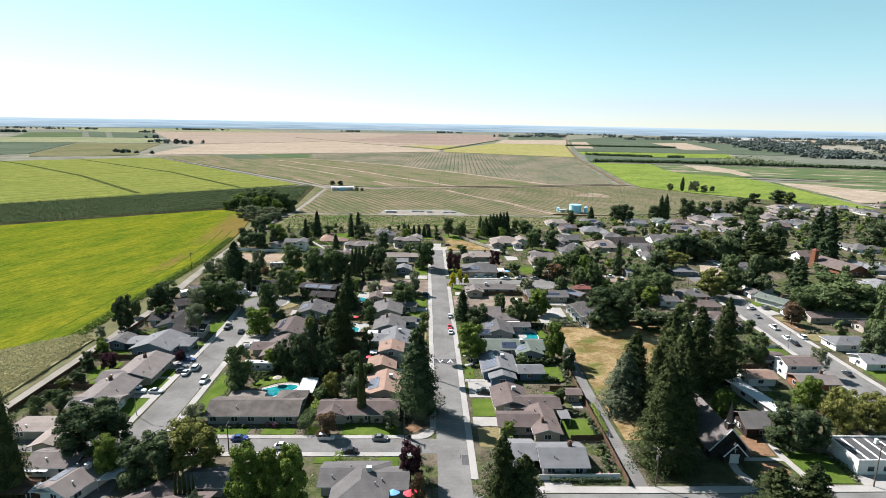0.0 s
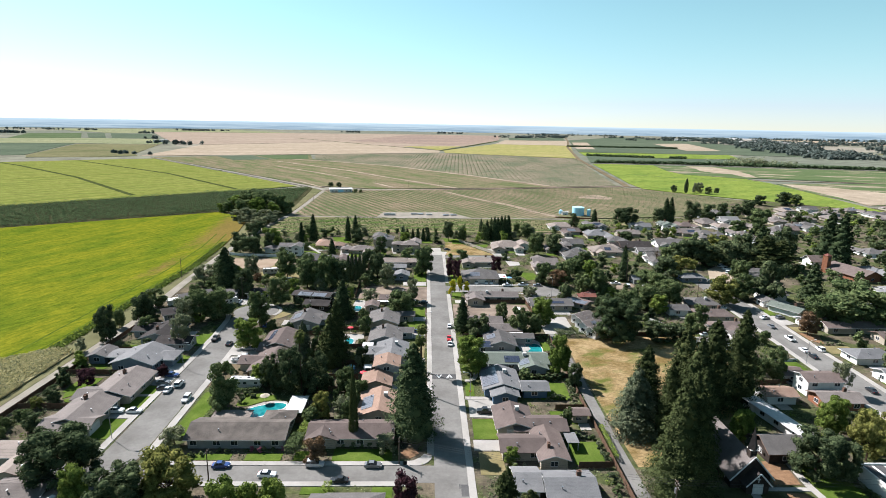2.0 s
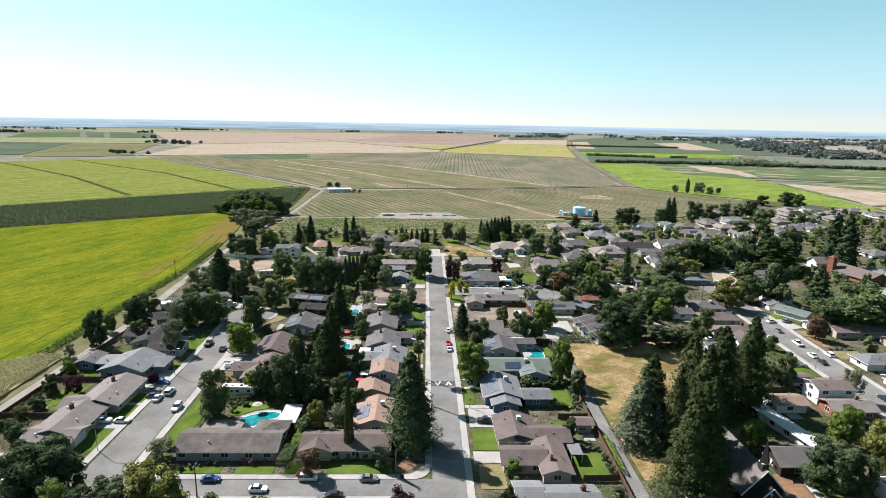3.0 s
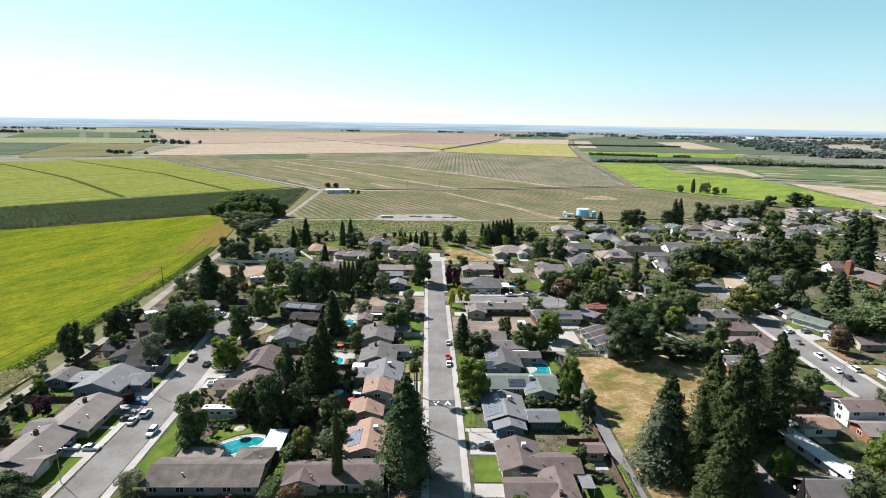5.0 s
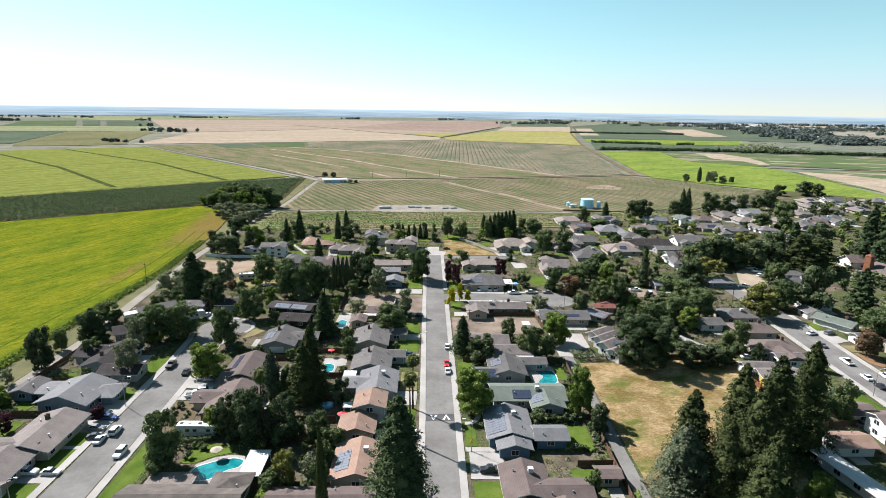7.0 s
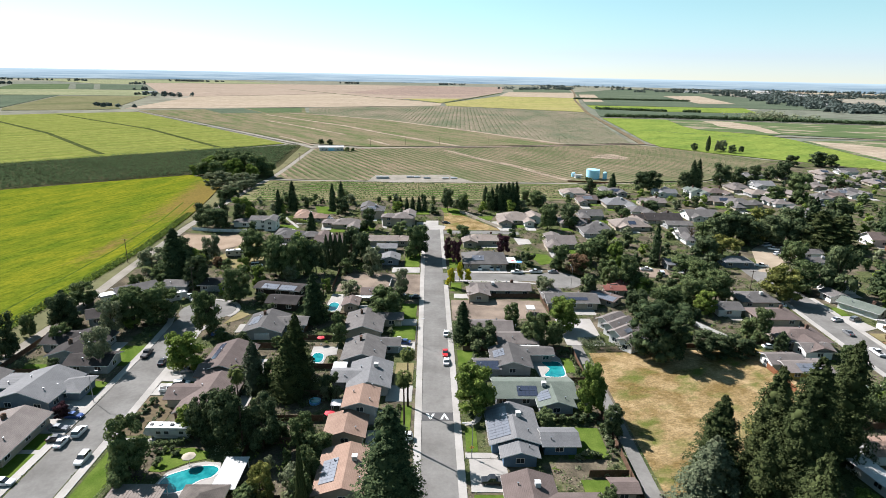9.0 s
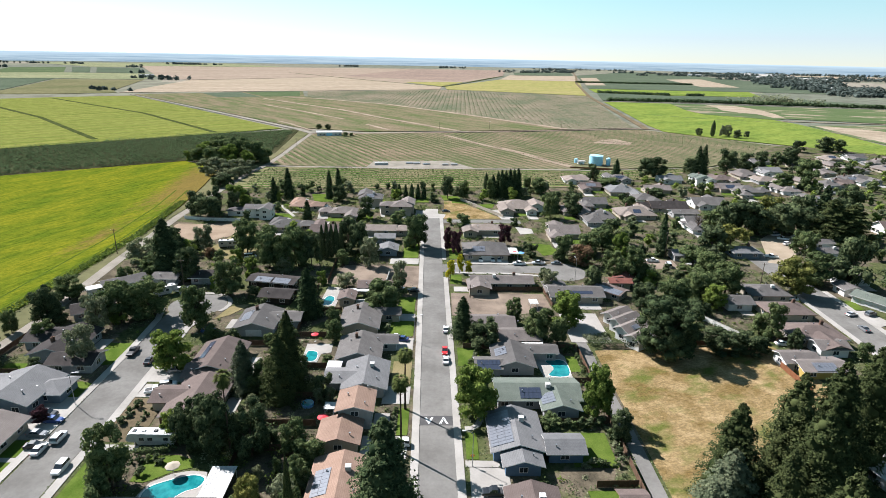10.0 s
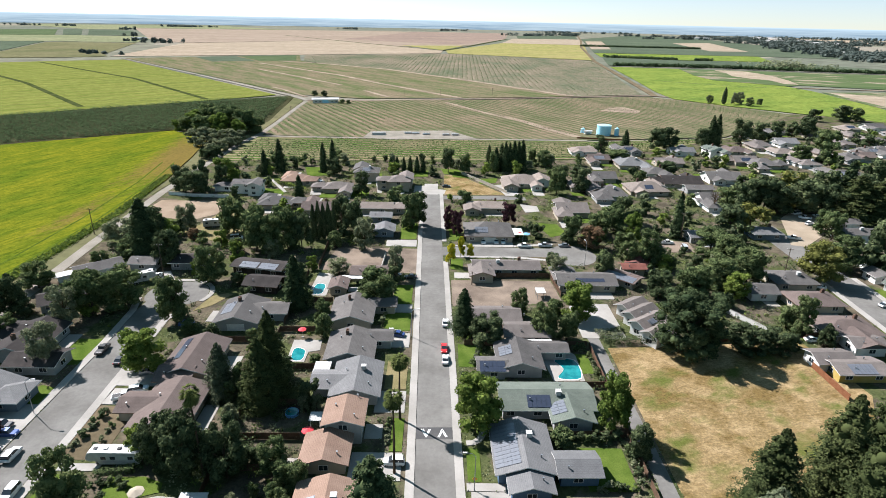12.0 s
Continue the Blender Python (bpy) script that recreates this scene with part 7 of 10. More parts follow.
tree("cedar", 52.3, 156.2, 19.0, 15.1)
tree("conifer_big", 52.9, 129.0, 29.0, 15.9)
tree("conifer_big", 63.8, 143.8, 25.0, 13.2)
tree("conifer_big", 59.5, 152.4, 22.1, 10.3)
tree("conifer_big", 70.1, 168.4, 27.0, 15.4)
tree("conifer_big", 80.4, 171.9, 27.5, 16.6)
tree("conifer_big", 91.2, 176.6, 29.1, 15.4)
tree("conifer_big", 70.7, 160.8, 26.4, 14.7)
tree("gold", -117.4, 165.5, 4.1, 4.5)
tree("mid", -113.8, 156.9, 5.0, 4.3)
tree("oak", -115.5, 169.5, 5.4, 6.1)
tree("plum", -111.8, 180.1, 6.6, 7.5)
tree("oak", -118.6, 179.9, 4.6, 4.9)
tree("mid", -118.8, 154.1, 3.9, 3.9)
tree("lime", -122.0, 194.1, 4.9, 6.1)
tree("plum", -91.5, 187.6, 4.6, 5.1)
tree("mid", -118.9, 159.9, 2.7, 3.0)
tree("mid", -116.2, 149.9, 3.3, 3.2)
# two redwoods added inside the group to throw shade on the churchyard
tree("conifer_big", 58.5, 136.5, 27.0, 12.5)
tree("conifer_big", 56.5, 129.6, 25.0, 13.5)
tree("shrub_pink", 36.4, 123.4, 1.5, 2.0)
tree("shrub_pink", 38.8, 123.5, 1.4, 1.8)
tree("shrub", 34, 123.6, 1.6, 2.2)
tree("shrub_dark", 31.4, 123.4, 1.4, 2)
tree("shrub", 28.6, 123.5, 1.7, 2.4)
tree("shrub_pale", 26, 123.4, 1.3, 2)
tree("shrub_pink", 30, 123.8, 1.3, 1.6)
tree("shrub", 39.6, 130, 2.2, 3)
tree("shrub_dark", 39.8, 134, 2.4, 3.2)
tree("shrub", 39.4, 126.8, 2, 2.6)
tree("shrub", 16.9, 137.6, 2.2, 3)
tree("lime", 16.4, 140.5, 5.0, 5.4)
tree("mid", 110.8, 190.8, 13.0, 9.6)
tree("mid", 105.9, 190.7, 9.6, 6.5)
tree("upright", 78.9, 152.3, 9.7, 6.8)
tree("oak", 84.6, 225.8, 8.3, 13.6)
tree("oak", 93.4, 226.0, 7.3, 11.6)
tree("oak", 108.5, 228.7, 7.3, 5.9)
house("roof_brown", "stucco_beige", [(38.4, 162.7, 6, 5, 0, 'gable', 2.6, 0.33)], vents=0)
tree("mid", 33.7, 157.6, 7.3, 5.0)
tree("cedar", -49.0, 202.1, 14.4, 8.9)
tree("conifer_big", -38.8, 198.4, 18.4, 12.0)
tree("conifer_big", -37.7, 203.8, 21.7, 11.0)
tree("oak", -54.2, 179.6, 12.0, 8.2)
tree("oak", -47.4, 177.7, 16.1, 11.3)
tree("oak", -39.3, 176.9, 14.4, 10.5)
tree("mid", -30.7, 177.8, 9.1, 7.6)
tree("mid", -25.3, 174.3, 6.5, 6.2)
tree("mid", -27.0, 167.2, 8.7, 6.1)
tree("mid", -26.6, 159.4, 8.3, 5.9)
tree("gold", -34.4, 159.2, 10.4, 7.2)
tree("olive", -29.2, 196.8, 4.8, 3.5)
tree("olive", -26.3, 197.4, 4.8, 3.2)
tree("oak", -43.3, 178.8, 8.8, 6.4)
tree("oak", -52.4, 182.7, 8.3, 5.9)
tree("mid", -43.6, 202.3, 10.8, 7.4)
tree("mid", -30.5, 216.1, 3.1, 4.2)
tree("mid", -32.5, 171.4, 4.3, 2.9)
tree("olive", -35.6, 168.7, 4.6, 3.1)
tree("bare", 130.6, 350.2, 13.2, 13.3)
tree("cypress", 134.6, 347.0, 12.0, 1.7)
tree("cypress", 143.2, 355.0, 12.5, 1.8)
tree("rust", -95.6, 301.4, 5.0, 6.0)
tree("lime", 39.1, 192.2, 15.3, 10.4)
tree("oak", 42.2, 183.4, 9.1, 6.6)
tree("palm", -7.4, 178.6, 19.0, 5.1)
tree("palm", -44.0, 177.2, 20.5, 4.6)
tree("palm", -7.4, 194.9, 16.4, 5.3)
tree("lime", -71.3, 211.1, 13.1, 13.7)
tree("mid", -75.0, 236.6, 16.4, 12.2)
tree("mid", -100.9, 240.8, 15.8, 15.8)
tree("mid", -93.4, 244.6, 14.3, 15.3)
tree("olive", -104.3, 234.0, 13.3, 10.4)
tree("mid", -127.1, 256.9, 9.5, 12.7)
tree("oak", -123.5, 240.0, 13.6, 11.6)
tree("olive", -96.5, 212.9, 13.1, 10.6)
tree("mid", -115.4, 225.9, 7.8, 7.6)
tree("conifer", -105.1, 283.6, 22.1, 16.5)
tree("oak", -111.6, 300.4, 15.0, 16.0)
tree("oak", -94.1, 276.4, 14.8, 11.9)
tree("olive", -101.8, 310.5, 14.4, 9.8)
tree("mid", -73.8, 263.2, 14.5, 13.1)
tree("mid", -81.9, 308.2, 15.9, 14.2)
tree("olive", -120.1, 294.0, 12.9, 13.3)
tree("mid", -110.5, 283.4, 7.7, 12.3)
tree("mid", -116.1, 273.0, 7.4, 7.8)
tree("mid", -67.6, 290.8, 18.4, 13.2)
tree("mid", -61.2, 288.3, 15.9, 11.6)
tree("mid", -56.8, 294.1, 18.0, 12.9)
tree("oak", -51.5, 294.3, 15.4, 10.8)
tree("poplar", -48.9, 304.1, 14.6, 2.5)
tree("poplar", -46.9, 304.2, 16.0, 2.5)
tree("poplar", -44.9, 304.3, 15.1, 2.5)
tree("poplar", -42.9, 304.4, 15.5, 2.5)
tree("poplar", -41.1, 305.7, 13.7, 2.5)
tree("oak", -39.5, 313.7, 17.4, 11.9)
tree("olive", -27.9, 295.4, 14.2, 9.8)
tree("oak", -34.4, 310.6, 15.2, 10.3)
tree("mid", -33.7, 317.4, 9.9, 7.1)
tree("mid", -10.5, 318.6, 17.8, 12.1)
tree("oak", -8.8, 322.2, 15.5, 10.6)
tree("mid", -18.3, 251.0, 11.6, 16.2)
tree("olive", -14.0, 270.1, 12.1, 8.2)
tree("conifer", -42.4, 246.4, 17.3, 10.7)
tree("oak", -45.4, 261.8, 9.2, 7.6)
tree("mid", -32.7, 237.9, 8.3, 6.6)
tree("olive", -33.7, 271.6, 6.4, 10.7)
tree("lime", -58.6, 182.6, 7.6, 7.1)
tree("fir_big", 8.0, 234.0, 13.4, 9.4)
tree("oak", 14.2, 227.6, 9.6, 12.4)
tree("lime", 9.4, 191.6, 14.4, 14.0)
tree("yellow", 5.0, 281.6, 8.8, 5.3)
tree("yellow", 12.2, 287.2, 6.3, 4.2)
tree("yellow", 8.9, 288.7, 8.4, 4.2)
tree("plum", 7.9, 309.4, 12.6, 6.9)
tree("plum", 4.5, 315.9, 11.9, 6.1)
tree("plum", 30.7, 324.3, 11.5, 8.8)
tree("lime", 42.1, 242.1, 13.0, 13.2)
tree("mid", 30.4, 230.4, 12.7, 9.5)
tree("mid", 36.8, 230.0, 10.1, 7.9)
tree("olive", 41.8, 272.3, 8.9, 8.9)
tree("mid", 24.8, 243.3, 9.8, 6.7)
tree("oak", 58.4, 273.0, 10.6, 8.3)
tree("oak_dark", 68.4, 225.3, 19.4, 23.1)
tree("mid", 82.6, 257.4, 13.2, 14.7)
tree("oak", 72.0, 257.0, 10.0, 10.1)
tree("oak", 97.8, 226.5, 5.7, 6.2)
tree("mid", 105.6, 235.8, 12.8, 8.7)
tree("mid", 77.2, 283.7, 15.4, 12.4)
tree("lime", 78.9, 307.4, 14.0, 10.0)
tree("mid", 69.4, 283.3, 11.1, 9.3)
tree("mid", 53.6, 305.3, 13.1, 10.2)
tree("rust", 60.2, 299.5, 9.4, 13.3)
tree("mid", 66.8, 312.3, 12.2, 12.8)
tree("mid", 74.6, 319.5, 12.5, 12.0)
tree("oak", 81.5, 330.7, 14.3, 12.5)
tree("conifer", 99.0, 313.9, 19.5, 7.1)
tree("gold", 132.6, 271.3, 15.2, 19.3)
tree("mid", 148.4, 282.6, 14.1, 15.5)
tree("mid", 164.1, 313.8, 13.6, 11.8)
tree("gold", 134.0, 322.5, 15.2, 19.5)
tree("oak", 125.3, 322.0, 12.7, 14.6)
tree("mid", 164.4, 321.2, 11.7, 9.7)
tree("mid", 105.3, 295.8, 11.6, 15.3)
tree("mid", 108.0, 285.0, 13.3, 16.7)
tree("mid", 107.0, 270.3, 14.7, 15.6)
tree("mid", 95.0, 265.4, 12.4, 15.3)
tree("lime", 96.8, 257.1, 10.0, 11.0)
tree("pine", 199.8, 339.3, 18.7, 20.7)
tree("oak", 173.0, 349.3, 17.1, 21.5)
tree("oak", 182.9, 341.6, 16.7, 18.3)
tree("pine", 190.0, 340.4, 20.8, 22.1)
tree("oak", 160.5, 348.6, 14.3, 16.0)
tree("oak", 154.9, 350.8, 18.0, 18.9)
tree("oak", 143.8, 350.2, 16.6, 16.1)
tree("oak", 202.7, 349.2, 21.9, 18.8)
tree("mid", 140.3, 354.3, 11.3, 16.3)
tree("gold", 170.1, 356.0, 19.6, 19.2)
tree("oak", 185.8, 356.9, 21.0, 19.3)
tree("conifer", 197.3, 357.6, 23.8, 13.8)
tree("oak", 225.7, 378.3, 20.9, 17.7)
tree("lime", -186.1, 529.8, 16.9, 22.4)
tree("mid", -173.7, 531.2, 20.2, 22.4)
tree("mid", -159.7, 527.9, 21.8, 24.0)
tree("mid", -145.9, 524.7, 18.4, 21.3)
tree("mid", -135.5, 521.2, 12.5, 13.5)
tree("mid", -189.5, 522.5, 11.7, 15.2)
tree("lime", -158.9, 510.0, 18.2, 20.6)
tree("mid", -171.5, 508.8, 15.4, 18.5)
tree("lime", -144.4, 507.2, 14.5, 16.4)
tree("lime", -196.5, 524.1, 9.2, 11.0)
tree("olive", -168.1, 484.6, 10.8, 14.0)
tree("olive", -158.8, 481.7, 13.0, 15.5)
tree("olive", -149.7, 478.8, 12.9, 15.3)
tree("olive", -144.8, 486.8, 10.5, 14.9)
tree("olive", -138.5, 491.3, 8.6, 13.4)
tree("olive", -141.2, 458.2, 10.2, 12.4)
tree("olive", -141.6, 443.6, 9.5, 9.8)
tree("olive", -138.6, 468.8, 8.2, 11.2)
tree("olive", -158.7, 470.6, 9.0, 11.3)
tree("olive", -135.9, 476.3, 6.9, 9.9)
tree("oak", -134.8, 436.5, 9.0, 10.4)
tree("oak", -119.2, 372.0, 15.5, 10.0)
tree("oak", -110.5, 376.0, 13.5, 9.0)
tree("mid", -91.0, 411.5, 10.5, 12.0)
tree("oak", -139.3, 434.6, 6.9, 8.2)
tree("mid", -144.6, 438.7, 6.3, 6.9)
tree("conifer", -89.2, 408.1, 18.6, 8.3)
tree("conifer", -95.9, 401.3, 14.2, 6.9)
tree("conifer", -65.3, 409.9, 17.1, 6.4)
tree("conifer", -61.0, 416.7, 17.1, 7.2)
tree("oak", -58.8, 404.0, 11.2, 11.1)
tree("lime", -113.2, 388.3, 13.7, 18.1)
tree("oak", -119.1, 361.6, 12.7, 16.6)
tree("oak", -126.5, 366.0, 14.3, 14.0)
tree("conifer", -67.6, 360.1, 11.3, 6.9)
tree("oak", -38.2, 366.7, 13.0, 9.9)
tree("oak", 5.5, 415.1, 14.8, 10.1)
tree("mid", 14.9, 411.9, 12.4, 8.5)
tree("poplar", 29.4, 423.6, 14.5, 3.3)
tree("mid", 32.3, 418.4, 12.6, 8.6)
tree("conifer", 33.4, 419.6, 14.2, 7.2)
tree("conifer", 36.6, 421.4, 16.0, 7.6)
tree("conifer", 41.2, 420.6, 16.4, 7.8)
tree("conifer", 46.6, 423.6, 17.0, 7.8)
tree("conifer", 38.6, 418.9, 17.2, 7.6)
tree("conifer", 43.9, 421.9, 17.4, 7.8)
tree("conifer", 49.3, 425.1, 17.5, 8.2)
tree("mid", 56.8, 436.9, 10.5, 7.6)
tree("mid", 63.1, 433.1, 10.4, 13.8)
tree("mid", 60.5, 373.0, 14.7, 11.6)
tree("oak", 74.3, 379.0, 15.0, 13.3)
tree("oak", 65.1, 389.2, 12.4, 10.6)
tree("conifer", -27.3, 412.7, 9.2, 4.5)
tree("conifer", -23.8, 412.9, 9.2, 4.5)
tree("conifer", -19.9, 413.2, 8.9, 4.5)
tree("conifer", -16.3, 413.5, 9.2, 4.6)
tree("conifer", -12.4, 413.8, 9.2, 4.6)
tree("conifer", -8.9, 414.0, 9.2, 4.6)
tree("oak", 109.4, 476.5, 13.4, 11.5)
tree("conifer", 129.1, 487.2, 13.7, 9.5)
tree("oak", 149.6, 483.6, 16.7, 15.6)
tree("oak", 159.8, 489.9, 16.9, 17.8)
tree("conifer", 195.2, 502.6, 22.2, 11.4)
tree("conifer", 201.3, 507.1, 22.4, 10.3)
tree("oak", 187.1, 498.0, 14.9, 12.1)
tree("oak", 223.9, 515.3, 19.5, 18.9)
tree("oak", 242.9, 527.6, 16.2, 19.4)
tree("oak", 256.6, 528.9, 16.3, 13.0)
tree("oak", 289.0, 543.1, 17.6, 17.9)
tree("oak", 277.1, 542.0, 13.2, 13.4)
tree("oak", 348.1, 629.7, 12.9, 15.8)
tree("oak", 376.7, 633.0, 15.5, 22.2)
tree("mid", 391.2, 634.7, 13.0, 15.9)
tree("mid", 237.3, 462.0, 11.2, 16.7)
tree("oak", 315.1, 509.5, 11.2, 16.6)
tree("mid", 251.7, 455.3, 14.7, 14.6)
tree("oak", 133.5, 418.0, 8.4, 13.2)
tree("oak", 300.1, 744.3, 9.8, 10.1)
tree("poplar", 312.7, 737.1, 18.1, 5.0)
tree("oak", 335.9, 727.2, 9.6, 12.3)
tree("oak", 347.9, 728.9, 8.4, 7.4)
tree("olive", 326.1, 739.0, 15.2, 10.3)
tree("olive", 331.5, 739.7, 15.2, 10.3)
tree("mid", 12.6, 351.2, 8.3, 9.1)
tree("mid", 108.7, 392.1, 9.4, 9.2)
tree("mid", 113.3, 452.0, 7.3, 21.7)
tree("oak", 159.9, 279.3, 23.5, 17.2)
tree("conifer", 180.8, 280.3, 19.3, 14.4)
tree("mid", 169.4, 245.1, 15.8, 25.4)
tree("mid", 182.6, 245.6, 17.2, 25.5)
tree("mid", 161.5, 244.8, 14.5, 15.2)
tree("mid", 186.0, 262.1, 16.8, 21.7)
tree("rust", 149.4, 233.4, 11.4, 10.9)
tree("oak", 190.5, 246.0, 13.3, 15.3)
tree("mid", 176.9, 217.9, 28.3, 13.7)
tree("olive", 127.2, 182.3, 11.3, 8.7)
tree("conifer", 239.2, 357.2, 32.3, 20.0)
tree("conifer", 241.6, 349.8, 32.4, 19.6)
tree("mid", 265.9, 481.7, 19.5, 19.3)
tree("oak", 306.1, 395.2, 20.3, 20.0)
tree("mid", 172.2, 211.8, 11.7, 11.1)
tree("oak", 155.2, 194.9, 13.1, 10.3)
tree("oak", -126.8, 217.5, 14.8, 10.0)
tree("mid", -129.4, 231.7, 8.8, 6.0)
tree("olive", -129.6, 206.7, 5.5, 4.8)
tree("lime", -124.3, 197.2, 4.9, 4.2)
tree("olive", -118.6, 210.9, 3.0, 3.8)
# garden shrubs
tree("shrub_pale", -73.7, 184.3, 1.4, 1.9)
tree("shrub_pale", -73.6, 185.6, 1.6, 2.2)
tree("shrub_dark", -73.1, 187.8, 1.9, 2.7)
tree("shrub_pale", -72.7, 190.0, 1.8, 2.5)
tree("shrub", -73.1, 191.7, 1.8, 2.4)
tree("shrub_dark", -72.5, 194.1, 2.0, 2.8)
tree("shrub_pale", -72.9, 196.2, 1.3, 1.7)
tree("shrub_dark", -69.0, 184.3, 1.4, 1.9)
tree("shrub_pale", -68.6, 186.4, 1.5, 2.0)
tree("shrub_pale", -68.8, 189.2, 1.4, 1.8)
tree("shrub", -69.1, 191.2, 1.5, 2.0)
tree("shrub_pale", -68.7, 193.6, 1.1, 1.4)
tree("shrub_pale", -68.3, 195.9, 1.1, 1.5)
tree("shrub_dark", 8.7, 192.1, 1.7, 2.3)
tree("shrub", 9.1, 193.6, 1.8, 2.5)
tree("shrub", 9.1, 194.6, 1.8, 2.5)
tree("shrub_pale", 9.1, 196.4, 1.7, 2.3)
tree("shrub_pale", 9.0, 197.4, 1.4, 1.9)
tree("shrub_pale", 9.7, 198.9, 1.6, 2.2)
tree("shrub_dark", 25.3, 188.2, 2.6, 3.3)
tree("shrub_dark", 27.3, 188.2, 2.2, 2.8)
tree("shrub", 28.9, 188.6, 2.4, 3.0)
tree("shrub_dark", 31.0, 188.9, 2.3, 2.9)
tree("shrub", 32.7, 188.5, 2.0, 2.6)
tree("shrub_dark", 34.8, 188.3, 2.8, 3.6)
tree("shrub_dark", 36.9, 188.8, 2.5, 3.2)
tree("shrub_dark", 38.9, 188.7, 2.7, 3.5)
tree("shrub_pale", 32.0, 174.9, 1.7, 2.1)
tree("shrub_pale", 33.5, 175.2, 2.3, 2.8)
tree("shrub_dark", 35.4, 174.9, 2.1, 2.5)
tree("shrub_dark", 36.9, 175.0, 1.6, 2.0)
tree("shrub", 39.0, 175.1, 1.9, 2.4)
tree("shrub_pale", 40.5, 177.0, 1.6, 2.0)
tree("shrub_dark", 40.5, 178.8, 2.2, 2.7)
tree("shrub_pale", 40.1, 181.1, 2.0, 2.4)
tree("shrub_dark", 40.6, 182.8, 2.6, 3.1)
tree("shrub", 40.4, 184.9, 2.2, 2.6)
tree("shrub_pale", 40.4, 187.2, 1.9, 2.3)
tree("shrub", 27.9, 152.6, 1.5, 1.9)
tree("shrub_pale", 29.3, 152.7, 1.5, 2.0)
tree("shrub", 31.6, 152.7, 1.6, 2.1)
tree("shrub_pale", 33.4, 152.5, 1.4, 1.9)
tree("shrub_dark", 35.7, 153.0, 2.2, 2.9)
tree("shrub_pale", 37.6, 153.0, 1.4, 1.9)
tree("shrub", 39.7, 152.4, 1.8, 2.4)
tree("shrub_dark", 40.9, 141.8, 2.6, 3.1)
tree("shrub_dark", 40.5, 143.9, 1.7, 2.0)
tree("shrub_pale", 40.6, 145.5, 1.6, 1.9)
tree("shrub_dark", 40.7, 148.0, 1.8, 2.2)
tree("shrub_pale", 40.7, 150.3, 1.8, 2.2)
tree("shrub", -63.8, 174.0, 1.2, 1.7)
tree("shrub_dark", -62.2, 174.5, 1.5, 2.2)
tree("shrub", -60.6, 174.8, 1.6, 2.3)
tree("shrub_dark", -59.2, 175.2, 1.6, 2.2)
tree("shrub_dark", -57.9, 174.0, 1.5, 2.6)
tree("shrub_dark", -60.4, 170.6, 2.0, 2.8)
tree("shrub_pale", -65.4, 142.0, 0.9, 1.3)
tree("shrub_dark", -63.2, 142.3, 1.5, 2.1)
tree("shrub", -61.2, 143.0, 1.4, 2.0)
tree("shrub_pale", -59.2, 144.0, 0.9, 1.3)
tree("shrub_dark", -57.4, 144.5, 1.3, 1.8)
tree("shrub", -55.2, 144.3, 1.3, 1.8)
tree("shrub_pink", -49.4, 145.3, 1.5, 1.9)
tree("shrub_pink", -47.0, 144.7, 1.8, 2.3)
tree("shrub", -45.9, 145.0, 1.5, 2.0)
tree("shrub_dark", -43.7, 144.9, 1.3, 1.6)
tree("shrub_pink", -41.6, 145.6, 1.3, 1.7)
tree("shrub", -26.3, 147.2, 1.1, 1.4)
tree("shrub", -23.7, 146.9, 1.7, 2.2)
tree("shrub", -21.7, 147.2, 1.2, 1.5)
tree("shrub_dark", -19.6, 147.5, 1.5, 1.9)
tree("shrub", -17.2, 147.4, 1.4, 1.8)
tree("shrub", -15.0, 147.0, 1.3, 1.7)
tree("shrub_pale", -9.6, 186.8, 1.3, 1.7)
tree("shrub_pale", -9.5, 188.3, 1.5, 2.0)
tree("shrub_pale", -9.9, 190.9, 1.4, 1.9)
tree("shrub", -10.0, 192.3, 1.3, 1.7)
tree("shrub", -9.6, 193.9, 1.5, 1.9)
tree("shrub", -15.1, 234.8, 1.2, 1.6)
tree("shrub_dark", -15.7, 236.9, 1.9, 2.5)
tree("shrub_pale", -15.2, 238.8, 1.9, 2.5)
tree("shrub_pale", -15.6, 240.2, 1.8, 2.4)
tree("shrub_pale", -15.1, 242.1, 1.6, 2.1)
tree("shrub_dark", -14.7, 251.7, 1.3, 1.8)
tree("shrub_dark", -14.6, 253.6, 1.2, 1.6)
tree("shrub", -14.7, 255.7, 1.8, 2.4)
tree("shrub_pale", -13.9, 258.1, 1.5, 2.0)
tree("shrub", -13.9, 260.1, 1.8, 2.4)
tree("shrub", -14.5, 262.2, 1.6, 2.1)
tree("shrub", 10.1, 217.1, 2.1, 2.8)
tree("shrub", 10.2, 218.2, 1.4, 1.9)
tree("shrub_pale", 11.0, 220.5, 1.5, 2.0)
tree("shrub_pale", 11.2, 221.7, 1.5, 2.0)
tree("shrub", 11.7, 223.3, 1.7, 2.2)
tree("shrub_pale", 12.6, 225.1, 2.1, 2.8)
tree("shrub_pale", 47.2, 231.8, 1.4, 2.1)
tree("shrub_pale", 47.8, 232.6, 1.3, 2.0)
tree("shrub_dark", 48.9, 233.1, 1.1, 1.7)
tree("shrub_dark", 49.5, 233.5, 1.3, 2.1)
tree("shrub", 50.0, 233.8, 1.1, 1.6)
tree("shrub_pale", 51.2, 234.5, 1.6, 2.5)
tree("shrub_dark", 52.0, 234.8, 1.5, 2.2)
tree("shrub", 52.6, 235.1, 1.7, 2.6)
tree("shrub", 53.3, 235.6, 1.5, 2.4)
tree("shrub_dark", 37.4, 224.2, 2.0, 2.2)
